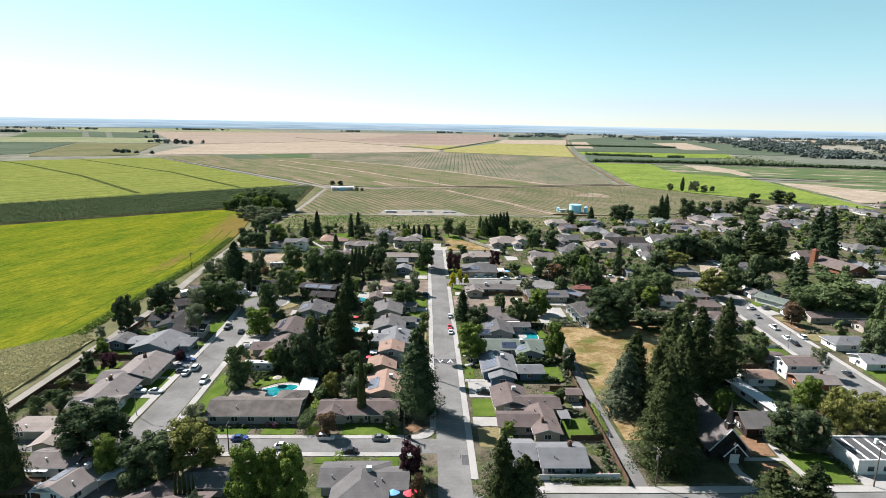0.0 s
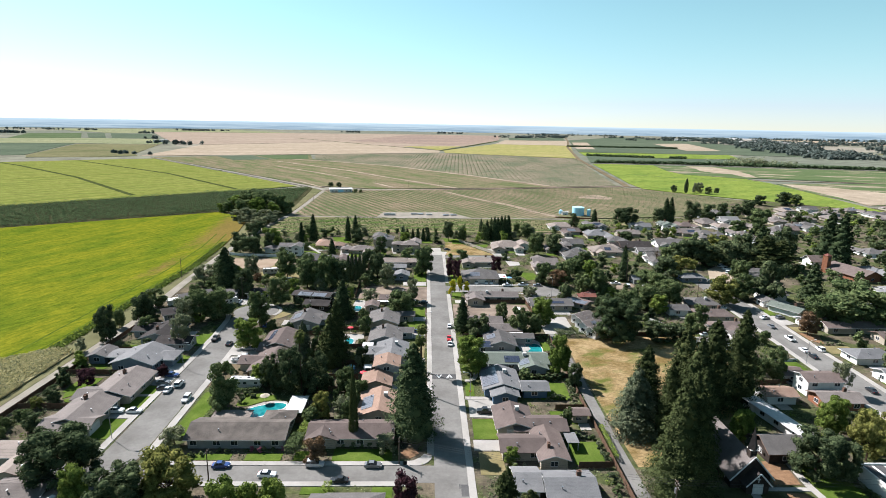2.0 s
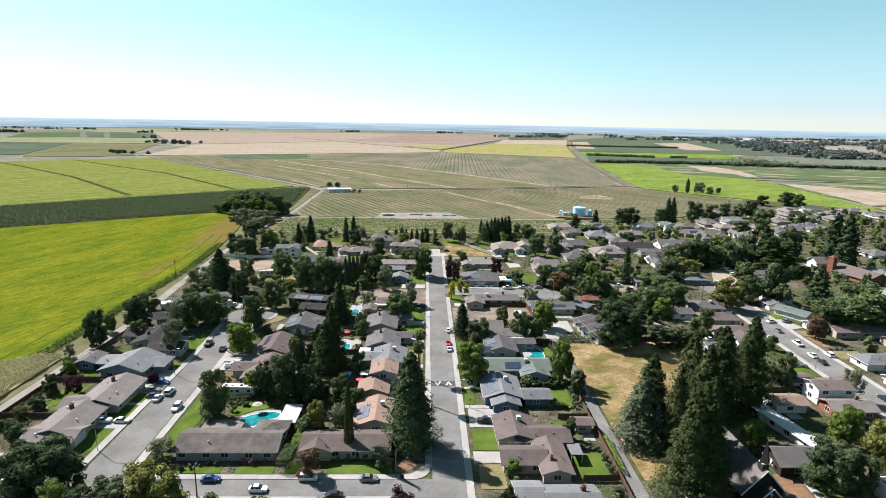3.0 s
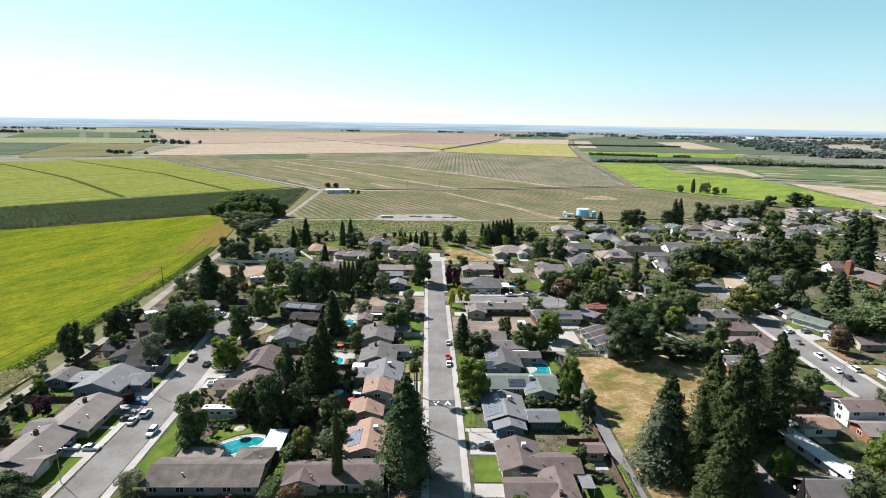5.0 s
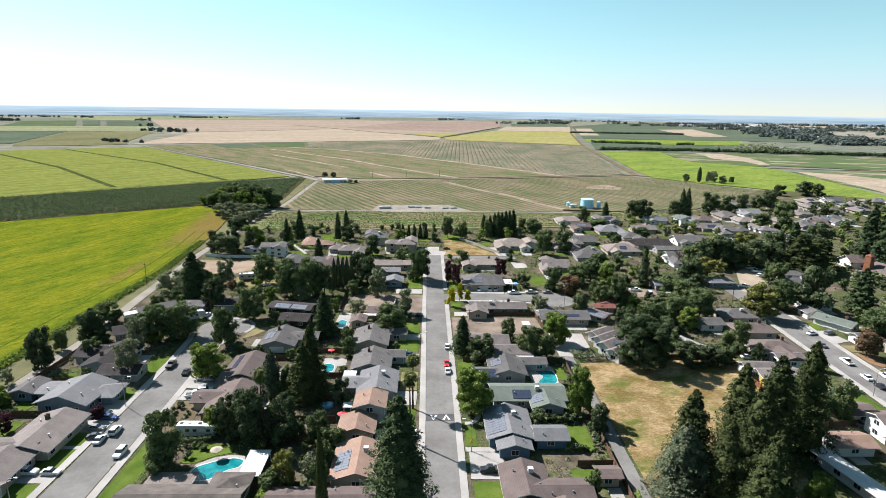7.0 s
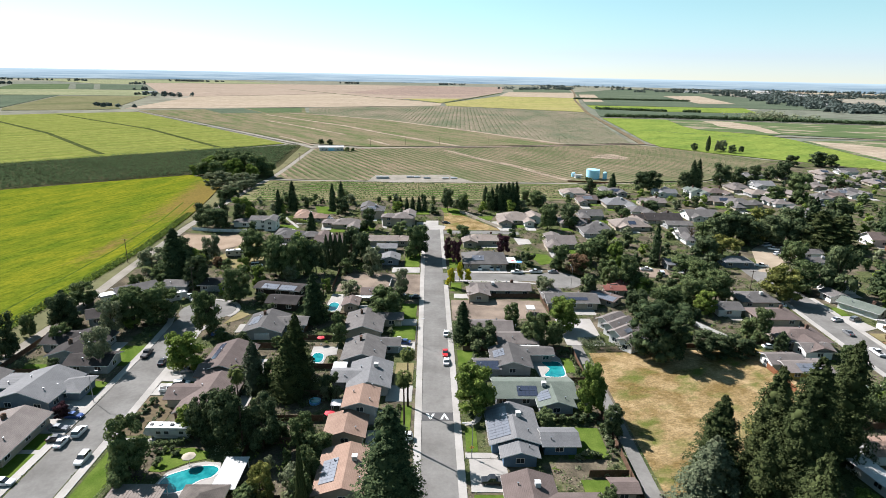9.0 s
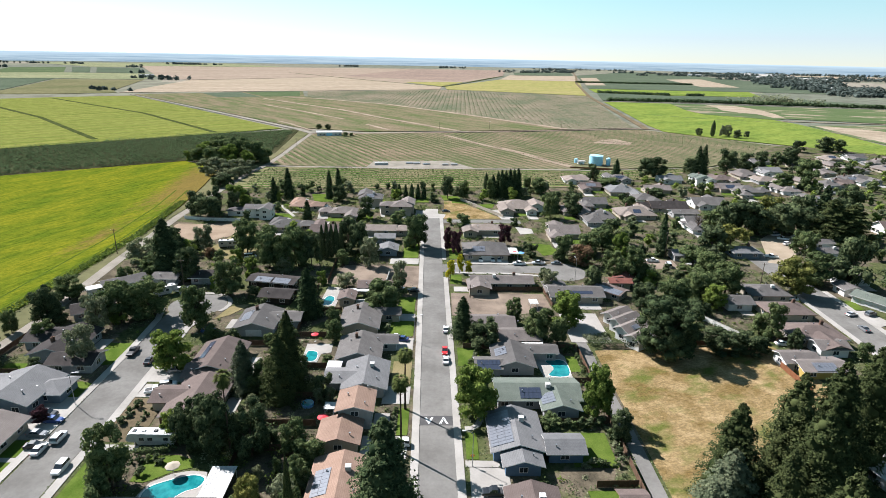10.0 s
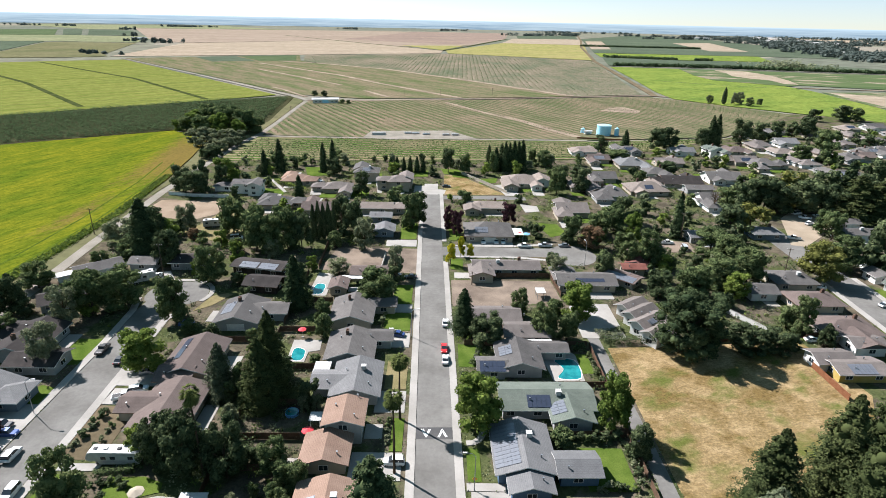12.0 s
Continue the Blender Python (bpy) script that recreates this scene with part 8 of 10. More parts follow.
tree("shrub_dark", 38.7, 224.5, 2.5, 2.7)
tree("shrub_dark", 40.0, 224.5, 2.6, 2.9)
tree("shrub_dark", 41.2, 209.3, 2.2, 2.4)
tree("shrub", 41.3, 211.1, 1.4, 1.6)
tree("shrub", 41.4, 213.3, 2.1, 2.4)
tree("shrub", 41.2, 214.7, 1.6, 1.8)
tree("shrub_pale", 41.3, 217.3, 2.0, 2.2)
tree("shrub", 40.9, 218.9, 1.6, 1.8)
tree("shrub", 40.7, 220.8, 2.1, 2.3)
tree("shrub", -119.0, 155.9, 2.5, 3.3)
tree("shrub", -119.1, 157.3, 2.2, 2.9)
tree("shrub", -118.7, 159.1, 1.9, 2.5)
tree("shrub_dark", -118.6, 160.5, 2.6, 3.3)
tree("shrub", -118.0, 161.9, 2.5, 3.2)
tree("shrub_dark", -120.4, 168.3, 2.2, 3.0)
tree("shrub_dark", -118.0, 167.6, 1.7, 2.3)
tree("shrub_pale", -116.0, 167.8, 2.0, 2.7)
tree("shrub_dark", -114.4, 167.4, 1.5, 1.9)
tree("shrub_dark", -112.6, 166.9, 1.5, 1.9)
tree("shrub_pale", -110.7, 166.8, 1.6, 2.2)
tree("shrub_pale", -109.2, 166.8, 2.0, 2.7)
tree("shrub_dark", -120.2, 190.3, 2.3, 3.0)
tree("shrub_dark", -117.7, 190.0, 1.5, 2.0)
tree("shrub_dark", -115.5, 189.8, 1.8, 2.4)
tree("shrub", -113.3, 189.5, 1.7, 2.2)
tree("shrub_pale", -111.3, 189.9, 1.5, 2.0)
tree("shrub_dark", -109.4, 189.3, 1.7, 2.3)
tree("shrub_dark", -107.1, 189.4, 1.5, 2.0)
tree("shrub_dark", -119.8, 201.0, 2.1, 2.8)
tree("shrub", -118.4, 202.3, 1.8, 2.4)
tree("shrub_dark", -116.4, 203.4, 1.5, 1.9)
tree("shrub_pale", -115.0, 204.8, 1.9, 2.5)
tree("shrub_pale", -112.7, 206.2, 1.9, 2.5)
tree("shrub_pale", 88.6, 143.0, 2.1, 2.8)
tree("shrub_pale", 90.4, 142.7, 2.1, 2.9)
tree("shrub_dark", 92.2, 142.3, 1.6, 2.1)
tree("shrub_dark", 94.5, 142.7, 2.2, 2.9)
tree("shrub_pale", 96.4, 142.1, 1.7, 2.3)
tree("shrub_pale", 98.5, 123.3, 1.5, 2.0)
tree("shrub", 98.4, 125.1, 1.1, 1.5)
tree("shrub", 98.3, 127.9, 1.8, 2.3)
tree("shrub", 98.5, 129.9, 1.5, 2.0)
tree("shrub_pale", 98.0, 132.3, 1.8, 2.4)
tree("shrub", 98.1, 135.1, 1.7, 2.2)
tree("shrub", 148.1, 192.1, 1.5, 2.2)
tree("shrub_dark", 150.4, 192.5, 1.4, 2.1)
tree("shrub_dark", 152.4, 191.9, 1.3, 1.9)
tree("shrub_pale", 154.4, 191.9, 1.7, 2.4)
tree("shrub_dark", 156.4, 192.1, 1.1, 1.6)
tree("shrub", 148.4, 223.3, 1.1, 1.6)
tree("shrub", 150.8, 223.1, 1.4, 2.0)
tree("shrub_pale", 152.4, 223.3, 1.7, 2.4)
tree("shrub_pale", 155.1, 223.2, 1.6, 2.3)
tree("shrub", 156.9, 223.7, 1.4, 2.0)

# ---- parked vehicles ----
car("suv", "white", -83.7, 181.6, 91)
car("sedan", "white", -85.4, 177.5, 91)
car("suv", "white", -77.2, 171.8, 271)
car("pickup", "white", -94.4, 164.0, 0)
car("sedan", "white", -88.9, 164.1, 0)
car("sedan", "grey", -89.3, 182.8, 0)
car("sedan", "black", -87.2, 178.8, 10)
car("suv", "black", -91.8, 190.3, 0)
car("sedan", "blue", -88.9, 188.0, 0)
car("sedan", "blue", -54.5, 138.1, 5)
car("suv", "silver", -31.9, 138.9, 0)
car("sedan", "grey", -17.7, 138.9, 0)
car("sedan", "black", -24.9, 132.6, 180)
car("sedan", "white", -42.4, 134.6, 0)
car("pickup", "black", 12.1, 166.2, 180)
car("pickup", "white", 139.0, 228.2, 88)
car("sedan", "grey", 139.7, 242.5, 88)
car("sedan", "white", 137.3, 216.5, 88)
car("sedan", "black", 137.1, 210.5, 88)
car("suv", "white", 144.2, 217.4, 88)
car("suv", "grey", 150.2, 254.0, 20)
car("sedan", "silver", 143.2, 253.7, 20)
car("sedan", "black", 138.3, 182.9, 88)
car("suv", "white", 103.8, 128.2, 150)
car("sedan", "grey", 115.7, 187.8, 0)
car("sedan", "white", 117.3, 188.8, 0)
car("sedan", "white", 2.8, 218.3, 88)
car("sedan", "red", 2.5, 223.7, 270)
car("sedan", "white", 2.9, 237.6, 88)
car("suv", "white", -7.7, 181.1, 180)
car("sedan", "blue", -10.6, 230.7, 170)
car("pickup", "white", -12.2, 231.3, 180)
car("sedan", "grey", -14.1, 270.4, 180)
car("sedan", "black", -8.8, 269.2, 180)
car("sedan", "white", 18.3, 303.6, 270)
car("sedan", "white", 23.5, 303.8, 270)
car("sedan", "white", 26.2, 303.9, 270)
car("pickup", "white", 34.2, 299.4, 180)
car("pickup", "silver", 42.3, 300.4, 180)
car("sedan", "grey", 50.0, 300.8, 180)
car("pickup", "black", -86.9, 220.5, 92)
car("sedan", "black", -80.0, 215.7, 92)
car("pickup", "white", -71.3, 200.9, 20)
car("suv", "white", -69.3, 203.5, 20)
car("sedan", "grey", -70.6, 210.9, 10)
car("pickup", "white", 148.5, 313.7, 160)
car("van", "white", 169.2, 347.5, 20)
car("pickup", "white", 169.1, 341.0, 160)
car("suv", "white", 166.4, 333.0, 30)
car("van", "white", 184.6, 340.2, 10)
car("suv", "silver", 185.1, 335.5, 170)
car("pickup", "white", 182.6, 343.3, 5)
car("pickup", "white", 92.5, 305.9, 0)
car("suv", "white", -97.1, 269.3, 88)
car("sedan", "white", -93.6, 266.7, 88)
car("sedan", "blue", -71.0, 234.8, 10)
car("sedan", "white", 130.2, 266.6, 150)
car("sedan", "white", 106.4, 231.3, 0)
car("sedan", "black", 4.3, 383.3, 0)

car("sedan", "silver", 176.2, 343.6, 100)
car("pickup", "white", 85.6, 303.0, 100)
car("van", "silver", 97.3, 300.2, 80)
car("suv", "white", -64.6, 391.6, 80)
# this van stands in for a white boat in the yard
car("van", "white", -79.2, 302.8, 15)
car("sedan", "silver", -62.2, 386.4, 70)

# ---- front gardens, drives and pools ----
lawn(-9.0, 184.6, -6.4, 195.2)
ground_piece("lawn", [(-103, 309), (-99, 322), (-97, 338), (-87, 340), (-80, 322), (-75.5, 308), (-77, 299.5), (-88, 300.5)], 0.108, "lawn_dry", "dry tan grass yard with scattered trees", "lawn", depth=0.3)
ground_piece("yard", [(80, 298), (90, 296.6), (101, 297), (102, 308), (88, 310.4), (81, 309)], 0.1, "bare_soil", "bare earth yard with parked vehicles", "yard", depth=0.3)
ground_piece("driveway", [(-91.4, 262.4), (-87.0, 264.4), (-91.6, 271.6), (-96.2, 269.6)], 0.12, "concrete", "pale concrete driveway off the dead end", "driveway", depth=0.3)
ground_piece("lawn", [(-72.6, 243), (-68.4, 246.8), (-64.4, 254.4), (-66.4, 255.4), (-70.6, 253.0)], 0.106, "lawn_dry", "dry front lawn beside the dead end", "lawn", depth=0.3)
ground_piece("lawn", [(7.4, 420.6), (10.6, 420.6), (17.4, 402.6), (8.0, 403.4)], 0.12, "lawn", "green end of the open plot", "lawn", depth=0.3)
lawn(-12.0, 205.8, -6.8, 218.0, "lawn_dry", "half-dry front lawn under the palms")
lawn(-15.0, 233.5, -7.3, 243.8)
lawn(-13.6, 250.0, -7.6, 263.5)
lawn(-15.2, 306.0, -8.4, 325.0)
drive(-16.5, 176.5, -6.2, 184.2)
drive(-13.5, 197.0, -6.6, 205.0)
drive(-15.0, 224.6, -7.0, 232.0)
drive(-15.0, 244.4, -7.2, 249.5)
drive(-20.0, 298.0, -8.0, 305.0)
lawn(7.9, 152.0, 15.2, 162.6)
lawn(8.6, 136.0, 14.8, 145.8, "lawn_dry", "pale yellowed front lawn")
drive(7.4, 163.4, 15.6, 174.0)
lane("garden_path", [(7.0, 187.4), (8.6, 187.6), (10.0, 188.8), (10.8, 191.0), (10.9, 193.6)], 1.5, 0.12, "concrete", "curved concrete garden path", "path")
drive(7.6, 146.4, 16.2, 151.4)
lawn(6.9, 176.6, 9.6, 185.8)
drive(6.6, 174.2, 14.4, 176.2)
lawn(6.2, 215.8, 12.6, 226.6)
lawn(5.0, 277.0, 9.5, 286.5)
lawn(5.0, 305.5, 9.6, 330.0)
drive(6.2, 269.6, 12.0, 274.2)
drive(12.5, 300.6, 30.0, 306.8)
drive(-12.5, 372.5, -6.5, 385, label="pale concrete driveway at the street's end")
lawn(30.0, 174.6, 39.4, 186.4, "lawn", "back lawn with a curved concrete edging")
lawn(32.6, 140.6, 40.6, 151.2, "lawn", "enclosed green back lawn")
ground_piece("lawn", [(1.2, 422.8), (11.9, 420.9), (13.5, 409.3), (3.2, 409.8)], 0.1, "lawn", "green grass strip behind the last houses", "lawn", depth=0.3)
ground_piece("lawn", [(-78.3, 420.8), (-66.9, 421.7), (-61.7, 402.6), (-72.3, 400.6)], 0.1, "lawn", "green back-garden lawn", "lawn", depth=0.3)
ground_piece("lawn", [(-17.2, 417.4), (-6.3, 416.9), (-5.7, 404.1), (-15.8, 403.4)], 0.1, "lawn", "green back-garden lawn", "lawn", depth=0.3)
ground_piece("lawn", [(-45.7, 373.3), (-35.8, 375.0), (-34.1, 365.0), (-44.5, 363.4)], 0.1, "lawn", "green back-garden lawn", "lawn", depth=0.3)
ground_piece("lawn", [(-88.3, 374.7), (-77.9, 373.3), (-76.7, 363.3), (-86.3, 362.7)], 0.1, "lawn", "green back-garden lawn", "lawn", depth=0.3)
ground_piece("lawn", [(21.6, 400.0), (32.9, 403.2), (31.4, 393.7), (22.6, 390.8)], 0.1, "lawn", "green back-garden lawn", "lawn", depth=0.3)
ground_piece("lawn", [(70.0, 398.7), (81.9, 396.0), (76.9, 387.7), (66.6, 389.3)], 0.1, "lawn", "green back-garden lawn", "lawn", depth=0.3)
ground_piece("lawn", [(42.3, 328.6), (52.0, 326.9), (54.5, 315.0), (46.7, 311.3)], 0.1, "lawn", "green back-garden lawn", "lawn", depth=0.3)
ground_piece("driveway", [(-66.5, 389.2), (-62.6, 394.1), (-58.2, 365.5), (-63.6, 364.2)], 0.12, "concrete", "pale concrete drive between houses", "driveway", depth=0.3)
ground_piece("driveway", [(-34.0, 393.8), (-31.0, 394.0), (-28.4, 370.4), (-30.7, 370.2)], 0.12, "concrete", "pale concrete drive between houses", "driveway", depth=0.3)
ground_piece("driveway", [(-7.2, 388.8), (-0.2, 389.2), (-0.1, 369.2), (-7.8, 368.7)], 0.12, "concrete", "pale concrete drive between houses", "driveway", depth=0.3)
ground_piece("driveway", [(30.1, 389.0), (36.3, 390.6), (42.0, 370.8), (34.1, 369.3)], 0.12, "concrete", "pale concrete drive between houses", "driveway", depth=0.3)
ground_piece("driveway", [(-90.8, 392.1), (-89.1, 392.3), (-76.0, 369.3), (-77.4, 368.2)], 0.12, "concrete", "pale concrete drive between houses", "driveway", depth=0.3)
ground_piece("driveway", [(39.5, 355.5), (47.2, 352.4), (47.4, 344.7), (40.5, 342.6)], 0.12, "concrete", "pale concrete drive between houses", "driveway", depth=0.3)
ground_piece("driveway", [(82.3, 404.3), (91.0, 407.3), (97.2, 400.5), (87.9, 395.2)], 0.12, "concrete", "pale concrete drive between houses", "driveway", depth=0.3)
lawn(35.9, 213.5, 40.6, 222.5, "lawn", "narrow lawn beside the pool")
lawn(-95.8, 149.8, -88.8, 160.2)
drive(-97.5, 160.6, -88.6, 164.4)
lawn(-94.0, 164.8, -88.8, 173.6)
lawn(-93.0, 175.4, -88.9, 181.0)
drive(-98, 173.8, -88.8, 175.2, label="narrow concrete garden path")
drive(-96.5, 181.4, -89.0, 198.0)
lawn(-96, 198.4, -89.3, 204.6)
lawn(-96.5, 214.0, -89.5, 226.5)
lawn(-118, 206, -112, 214, "lawn", "small back lawn")
lawn(-117, 176, -110, 186, "lawn", "small back lawn")
lawn(-73.4, 152.0, -67.8, 177.0)
drive(-73.0, 178.0, -65.0, 180.0, label="narrow concrete garden path")
drive(-75.4, 198.5, -68.5, 204.5)
drive(-76.4, 205.6, -66.5, 213.8)
lawn(-65.0, 140.9, -53.6, 143.8)
lawn(-50.0, 140.9, -41.0, 144.2)
lawn(-38.0, 141.0, -34.0, 145.2)
lawn(-28.4, 141.2, -13.4, 146.6)
lawn(-33.2, 127.9, -25.6, 130.6)
lawn(-17.0, 127.0, -12.2, 130.8)
ground_piece("lawn", [(-61.6, 168.6), (-58.8, 168.4), (-57.2, 169.2), (-54.2, 171.6), (-50.6, 172.9), (-51.0, 175.2), (-55.1, 176.8), (-61.4, 176.6)], 0.1, "lawn", "lawn with shrubs beside the swimming pool", "lawn", depth=0.3)
lawn(87.5, 121.8, 97.5, 141.5, "lawn", "sloping green churchyard lawn")
# a darker floor colour paints the redwoods' shade onto these two pieces
lawn(48.5, 121.5, 69.8, 131, "orchard_floor", "churchyard ground under redwoods, deep shade painted into its colour")
lawn(73.4, 121.6, 77.2, 130, "orchard_floor", "churchyard bed beside the path, shade painted into its colour")
lawn(31, 160.5, 40.6, 167.6, "lawn", "small back lawn behind the brown house")
lawn(112, 236, 124, 244, "lawn", "green lawn behind a white fence")
lawn(118, 196, 128, 206, "lawn", "front lawn behind a white fence")
lawn(147, 214, 158, 222, "lawn_dry", "pale front lawn")
lawn(147, 176, 156, 190)
ground_piece("driveway", [(145.4, 257.4), (151, 257.6), (153.2, 247.2), (145.2, 244.0)], 0.14, "concrete", "wide pale concrete driveway with parked cars", "driveway", depth=0.3)
ground_piece("lawn", [(147.8, 265.5), (152.6, 266.2), (151.1, 258.2), (146.0, 257.8)], 0.1, "lawn", "bright green front lawn by the kerb", "lawn", depth=0.3)
ground_piece("garden_bed", [(147.2, 236.9), (154.4, 234.0), (150.2, 223.8), (147.0, 227.6)], 0.09, "bark_mulch", "reddish brown planted bank by the kerb", "garden bed")
lawn(147.4, 237.2, 153.4, 243.2, "lawn_dry", "half-dry front lawn by the street")
drive(41.5, 231.0, 54.0, 252.0, label="pale concrete court drive behind the gardens")
ground_piece("garden_bed", [(-11.8, 142.4), (-8.9, 142.4), (-6.6, 144.8), (-8.4, 147.2), (-11.4, 146.8)], 0.1, "bark_mulch", "reddish bark mulch corner bed", "garden bed")
ground_piece("garden_bed", [(-75.0, 181), (-75.6, 198), (-67, 198), (-66, 181)], 0.07, "track_brown", "bare brown front garden bed", "garden bed")
ground_piece("garden_bed", [(80.4, 143.0), (85.6, 143.2), (84.6, 133.2), (78.2, 133.2)], 0.08, "bark_mulch", "reddish brown mulched bed by the church", "garden bed")
ground_piece("garden_bed", [(79.2, 130.2), (83.8, 130.0), (84.6, 125.9), (77.6, 125.6)], 0.08, "bark_mulch", "reddish brown mulched bed by the church", "garden bed")
lane("church_path", [(71.6, 129.6), (71.3, 126), (73.2, 119.6)], 2.0, 0.12, "concrete", "concrete path to the church door", "path")
lane("church_path", [(87.0, 143), (86.2, 133), (87.2, 120.8)], 1.8, 0.12, "concrete", "concrete path across the churchyard", "path")
lane("church_path", [(72, 131.6), (78, 131.6), (86, 131.6)], 1.4, 0.11, "concrete", "concrete path beside the church", "path")

water, wnt, wb = material("pool_water", 0.06, 0, 0.5)
wnt.links.new(ramp_between(wnt, noise_fac(wnt, 0.5, 3), (0.006, 0.105, 0.115), (0.018, 0.19, 0.19)), wb.inputs["Base Color"])
bump(wnt, wb, noise_fac(wnt, 2.5, 3), 0.15, 0.05)


def pool(outline, deck, label):
    """A swimming pool let into its pale deck, with a raised coping."""
    ground_piece("pool_deck", deck, 0.12, "concrete", "pale concrete deck round a swimming pool", "pool deck")
    cx, cy = sum(p[0] for p in outline) / len(outline), sum(p[1] for p in outline) / len(outline)
    p = thing("swimming_pool", cx, cy, 0.12, 0, label, "swimming pool", "swimming pools")
    loc = [(x - cx, y - cy) for x, y in outline]
    smooth_line = []
    n = len(loc)
    for i in range(n):
        for t in (0, 0.25, 0.5, 0.75):
            q = [Vector(loc[(i + j - 1) % n]) for j in range(4)]
            smooth_line.append(tuple(0.5 * (2 * q[1] + (q[2] - q[0]) * t + (2 * q[0] - 5 * q[1] + 4 * q[2] - q[3]) * t * t + (3 * q[1] - q[0] - 3 * q[2] + q[3]) * t ** 3)))
    if sum(a[0] * b[1] - b[0] * a[1] for a, b in zip(smooth_line, smooth_line[1:] + smooth_line[:1])) < 0:
        smooth_line.reverse()
    part("water", prism(smooth_line, -0.3, 0.006), "pool_water", p, "clear turquoise water")
    m = len(smooth_line)
    inner = [(x * 1.0, y * 1.0) for x, y in smooth_line]
    outer = [(x * 1.07, y * 1.07) for x, y in smooth_line]
    v = [(x, y, 0.05) for x, y in inner] + [(x, y, 0.05) for x, y in outer] + [(x, y, -0.02) for x, y in outer] + [(x, y, -0.02) for x, y in inner]
    f = []
    for i in range(m):
        j = (i + 1) % m
        f += [(i, m + i, m + j, j), (m + i, 2 * m + i, 2 * m + j, m + j), (3 * m + i, i, j, 3 * m + j)]
    part("coping", (v, f), "trim_white", p, "pale rounded coping")
    return p


pool([(-57.2, 164.4), (-56.8, 167.0), (-54.6, 168.6), (-51.7, 170.0), (-49.0, 170.6), (-46.8, 169.6), (-47.2, 167.2), (-49.3, 166.0), (-50.9, 164.1), (-52.4, 162.5), (-55.2, 162.2)],
     [(-58.2, 164.4), (-57.4, 168.2), (-54.0, 171.0), (-50.5, 172.0), (-47.0, 171.7), (-45.0, 164.0), (-49.8, 161.2), (-50.4, 159.8), (-56.6, 159.8)], "kidney-shaped turquoise swimming pool in a concrete deck")
pool([(-37.4, 223.0), (-34.6, 222.4), (-34.4, 217.9), (-37.0, 217.9)], [(-38.6, 227.6), (-31, 227.8), (-30.6, 222.6), (-33.4, 221.6), (-33.6, 216.8), (-38.2, 216.8)], "small turquoise back-garden swimming pool")
pool([(-39.9, 256.4), (-37.0, 256.0), (-36.4, 259.0), (-36.8, 262.6), (-39.4, 262.9)], [(-41.0, 254.6), (-35.0, 254.6), (-34.8, 271.6), (-40.6, 272.2)], "narrow turquoise pool on a pale garden terrace")
pool([(31.4, 219.4), (36.6, 219.4), (36.6, 211.6), (31.0, 211.4), (33.0, 215.4)], [(27.6, 224.6), (35.6, 224.8), (37.4, 222), (37.4, 210.2), (29.6, 210.0)], "turquoise swimming pool with a stepped edge")


pool([(-112, 124.0), (-103.6, 123.6), (-101.4, 120.6), (-102.4, 117.2), (-112, 117.0)], [(-114, 126), (-101.4, 125.4), (-99.6, 121), (-100.6, 115.6), (-114, 115)], "turquoise swimming pool beside a pergola")


def canopy(x, y, w, d, h, mat, label, turn=0.0):
    """A flat patio roof on posts."""
    c = thing("patio_cover", x, y, 0, turn + SKEW, label, "patio cover", "patio covers")
    ribs = []
    steps = int(w / 0.6)
    for i in range(steps):
        u = -w / 2 + w * i / steps
        ribs += [(u, h + 0.12), (u + 0.06, h + 0.17), (u + 0.12, h + 0.12)]
    line = [(-w / 2, h)] + ribs + [(w / 2, h + 0.12), (w / 2, h)]
    m = len(line)
    v = [(u, -d / 2, z) for u, z in line] + [(u, d / 2, z) for u, z in line]
    f = [tuple(range(m - 1, -1, -1)), tuple(range(m, 2 * m))] + [(i, (i + 1) % m, m + (i + 1) % m, m + i) for i in range(m)]
    part("roof_sheet", (v, f), mat, c)
    for sx_ in (-1, 1):
        for sy_ in (-1, 1):
            part("post", box(-0.07, 0.07, -0.07, 0.07, 0, h), "trim_white", c, "", (sx_ * (w / 2 - 0.3), sy_ * (d / 2 - 0.3), 0))
    return c


canopy(-42.6, 165.4, 5.0, 10.2, 2.5, "metal_white", "white metal patio cover beside the pool")
canopy(-59.0, 158.8, 10.6, 5.6, 2.5, "roof_sand", "flat tan patio roof behind the house")
canopy(-27.6, 263.9, 8.0, 2.6, 2.4, "metal_white", "long white patio cover along the house")
canopy(-25.4, 192.4, 2.6, 3.0, 2.4, "metal_white", "small white patio cover")
canopy(-27.6, 211.0, 4.0, 5.0, 2.5, "metal_white", "white patio cover at the back of the house")
canopy(33.2, 149.2, 3.2, 5.2, 2.4, "roof_slate", "pale grey sheet-metal patio cover")
canopy(-95.6, 122.4, 6.0, 5.6, 2.5, "metal_white", "white shaded patio cover")
canopy(-88.6, 114.0, 6.0, 3.6, 2.5, "metal_white", "white metal patio cover")
canopy(-76.4, 119.6, 7.6, 4.6, 2.5, "metal_white", "white carport roof beside the house", 15)
canopy(-95.5, 114.2, 8, 5.4, 2.5, "fence_wood", "dark slatted pergola roof")
canopy(27.0, 223.4, 9.0, 4.5, 2.6, "metal_white", "white patio cover by the pool")
canopy(32.2, 310.0, 5.0, 8.0, 2.6, "metal_white", "white patio cover at the corner house")
canopy(33.5, 256.6, 3.0, 4.0, 2.2, "metal_white", "white shed roof in the dirt lot")


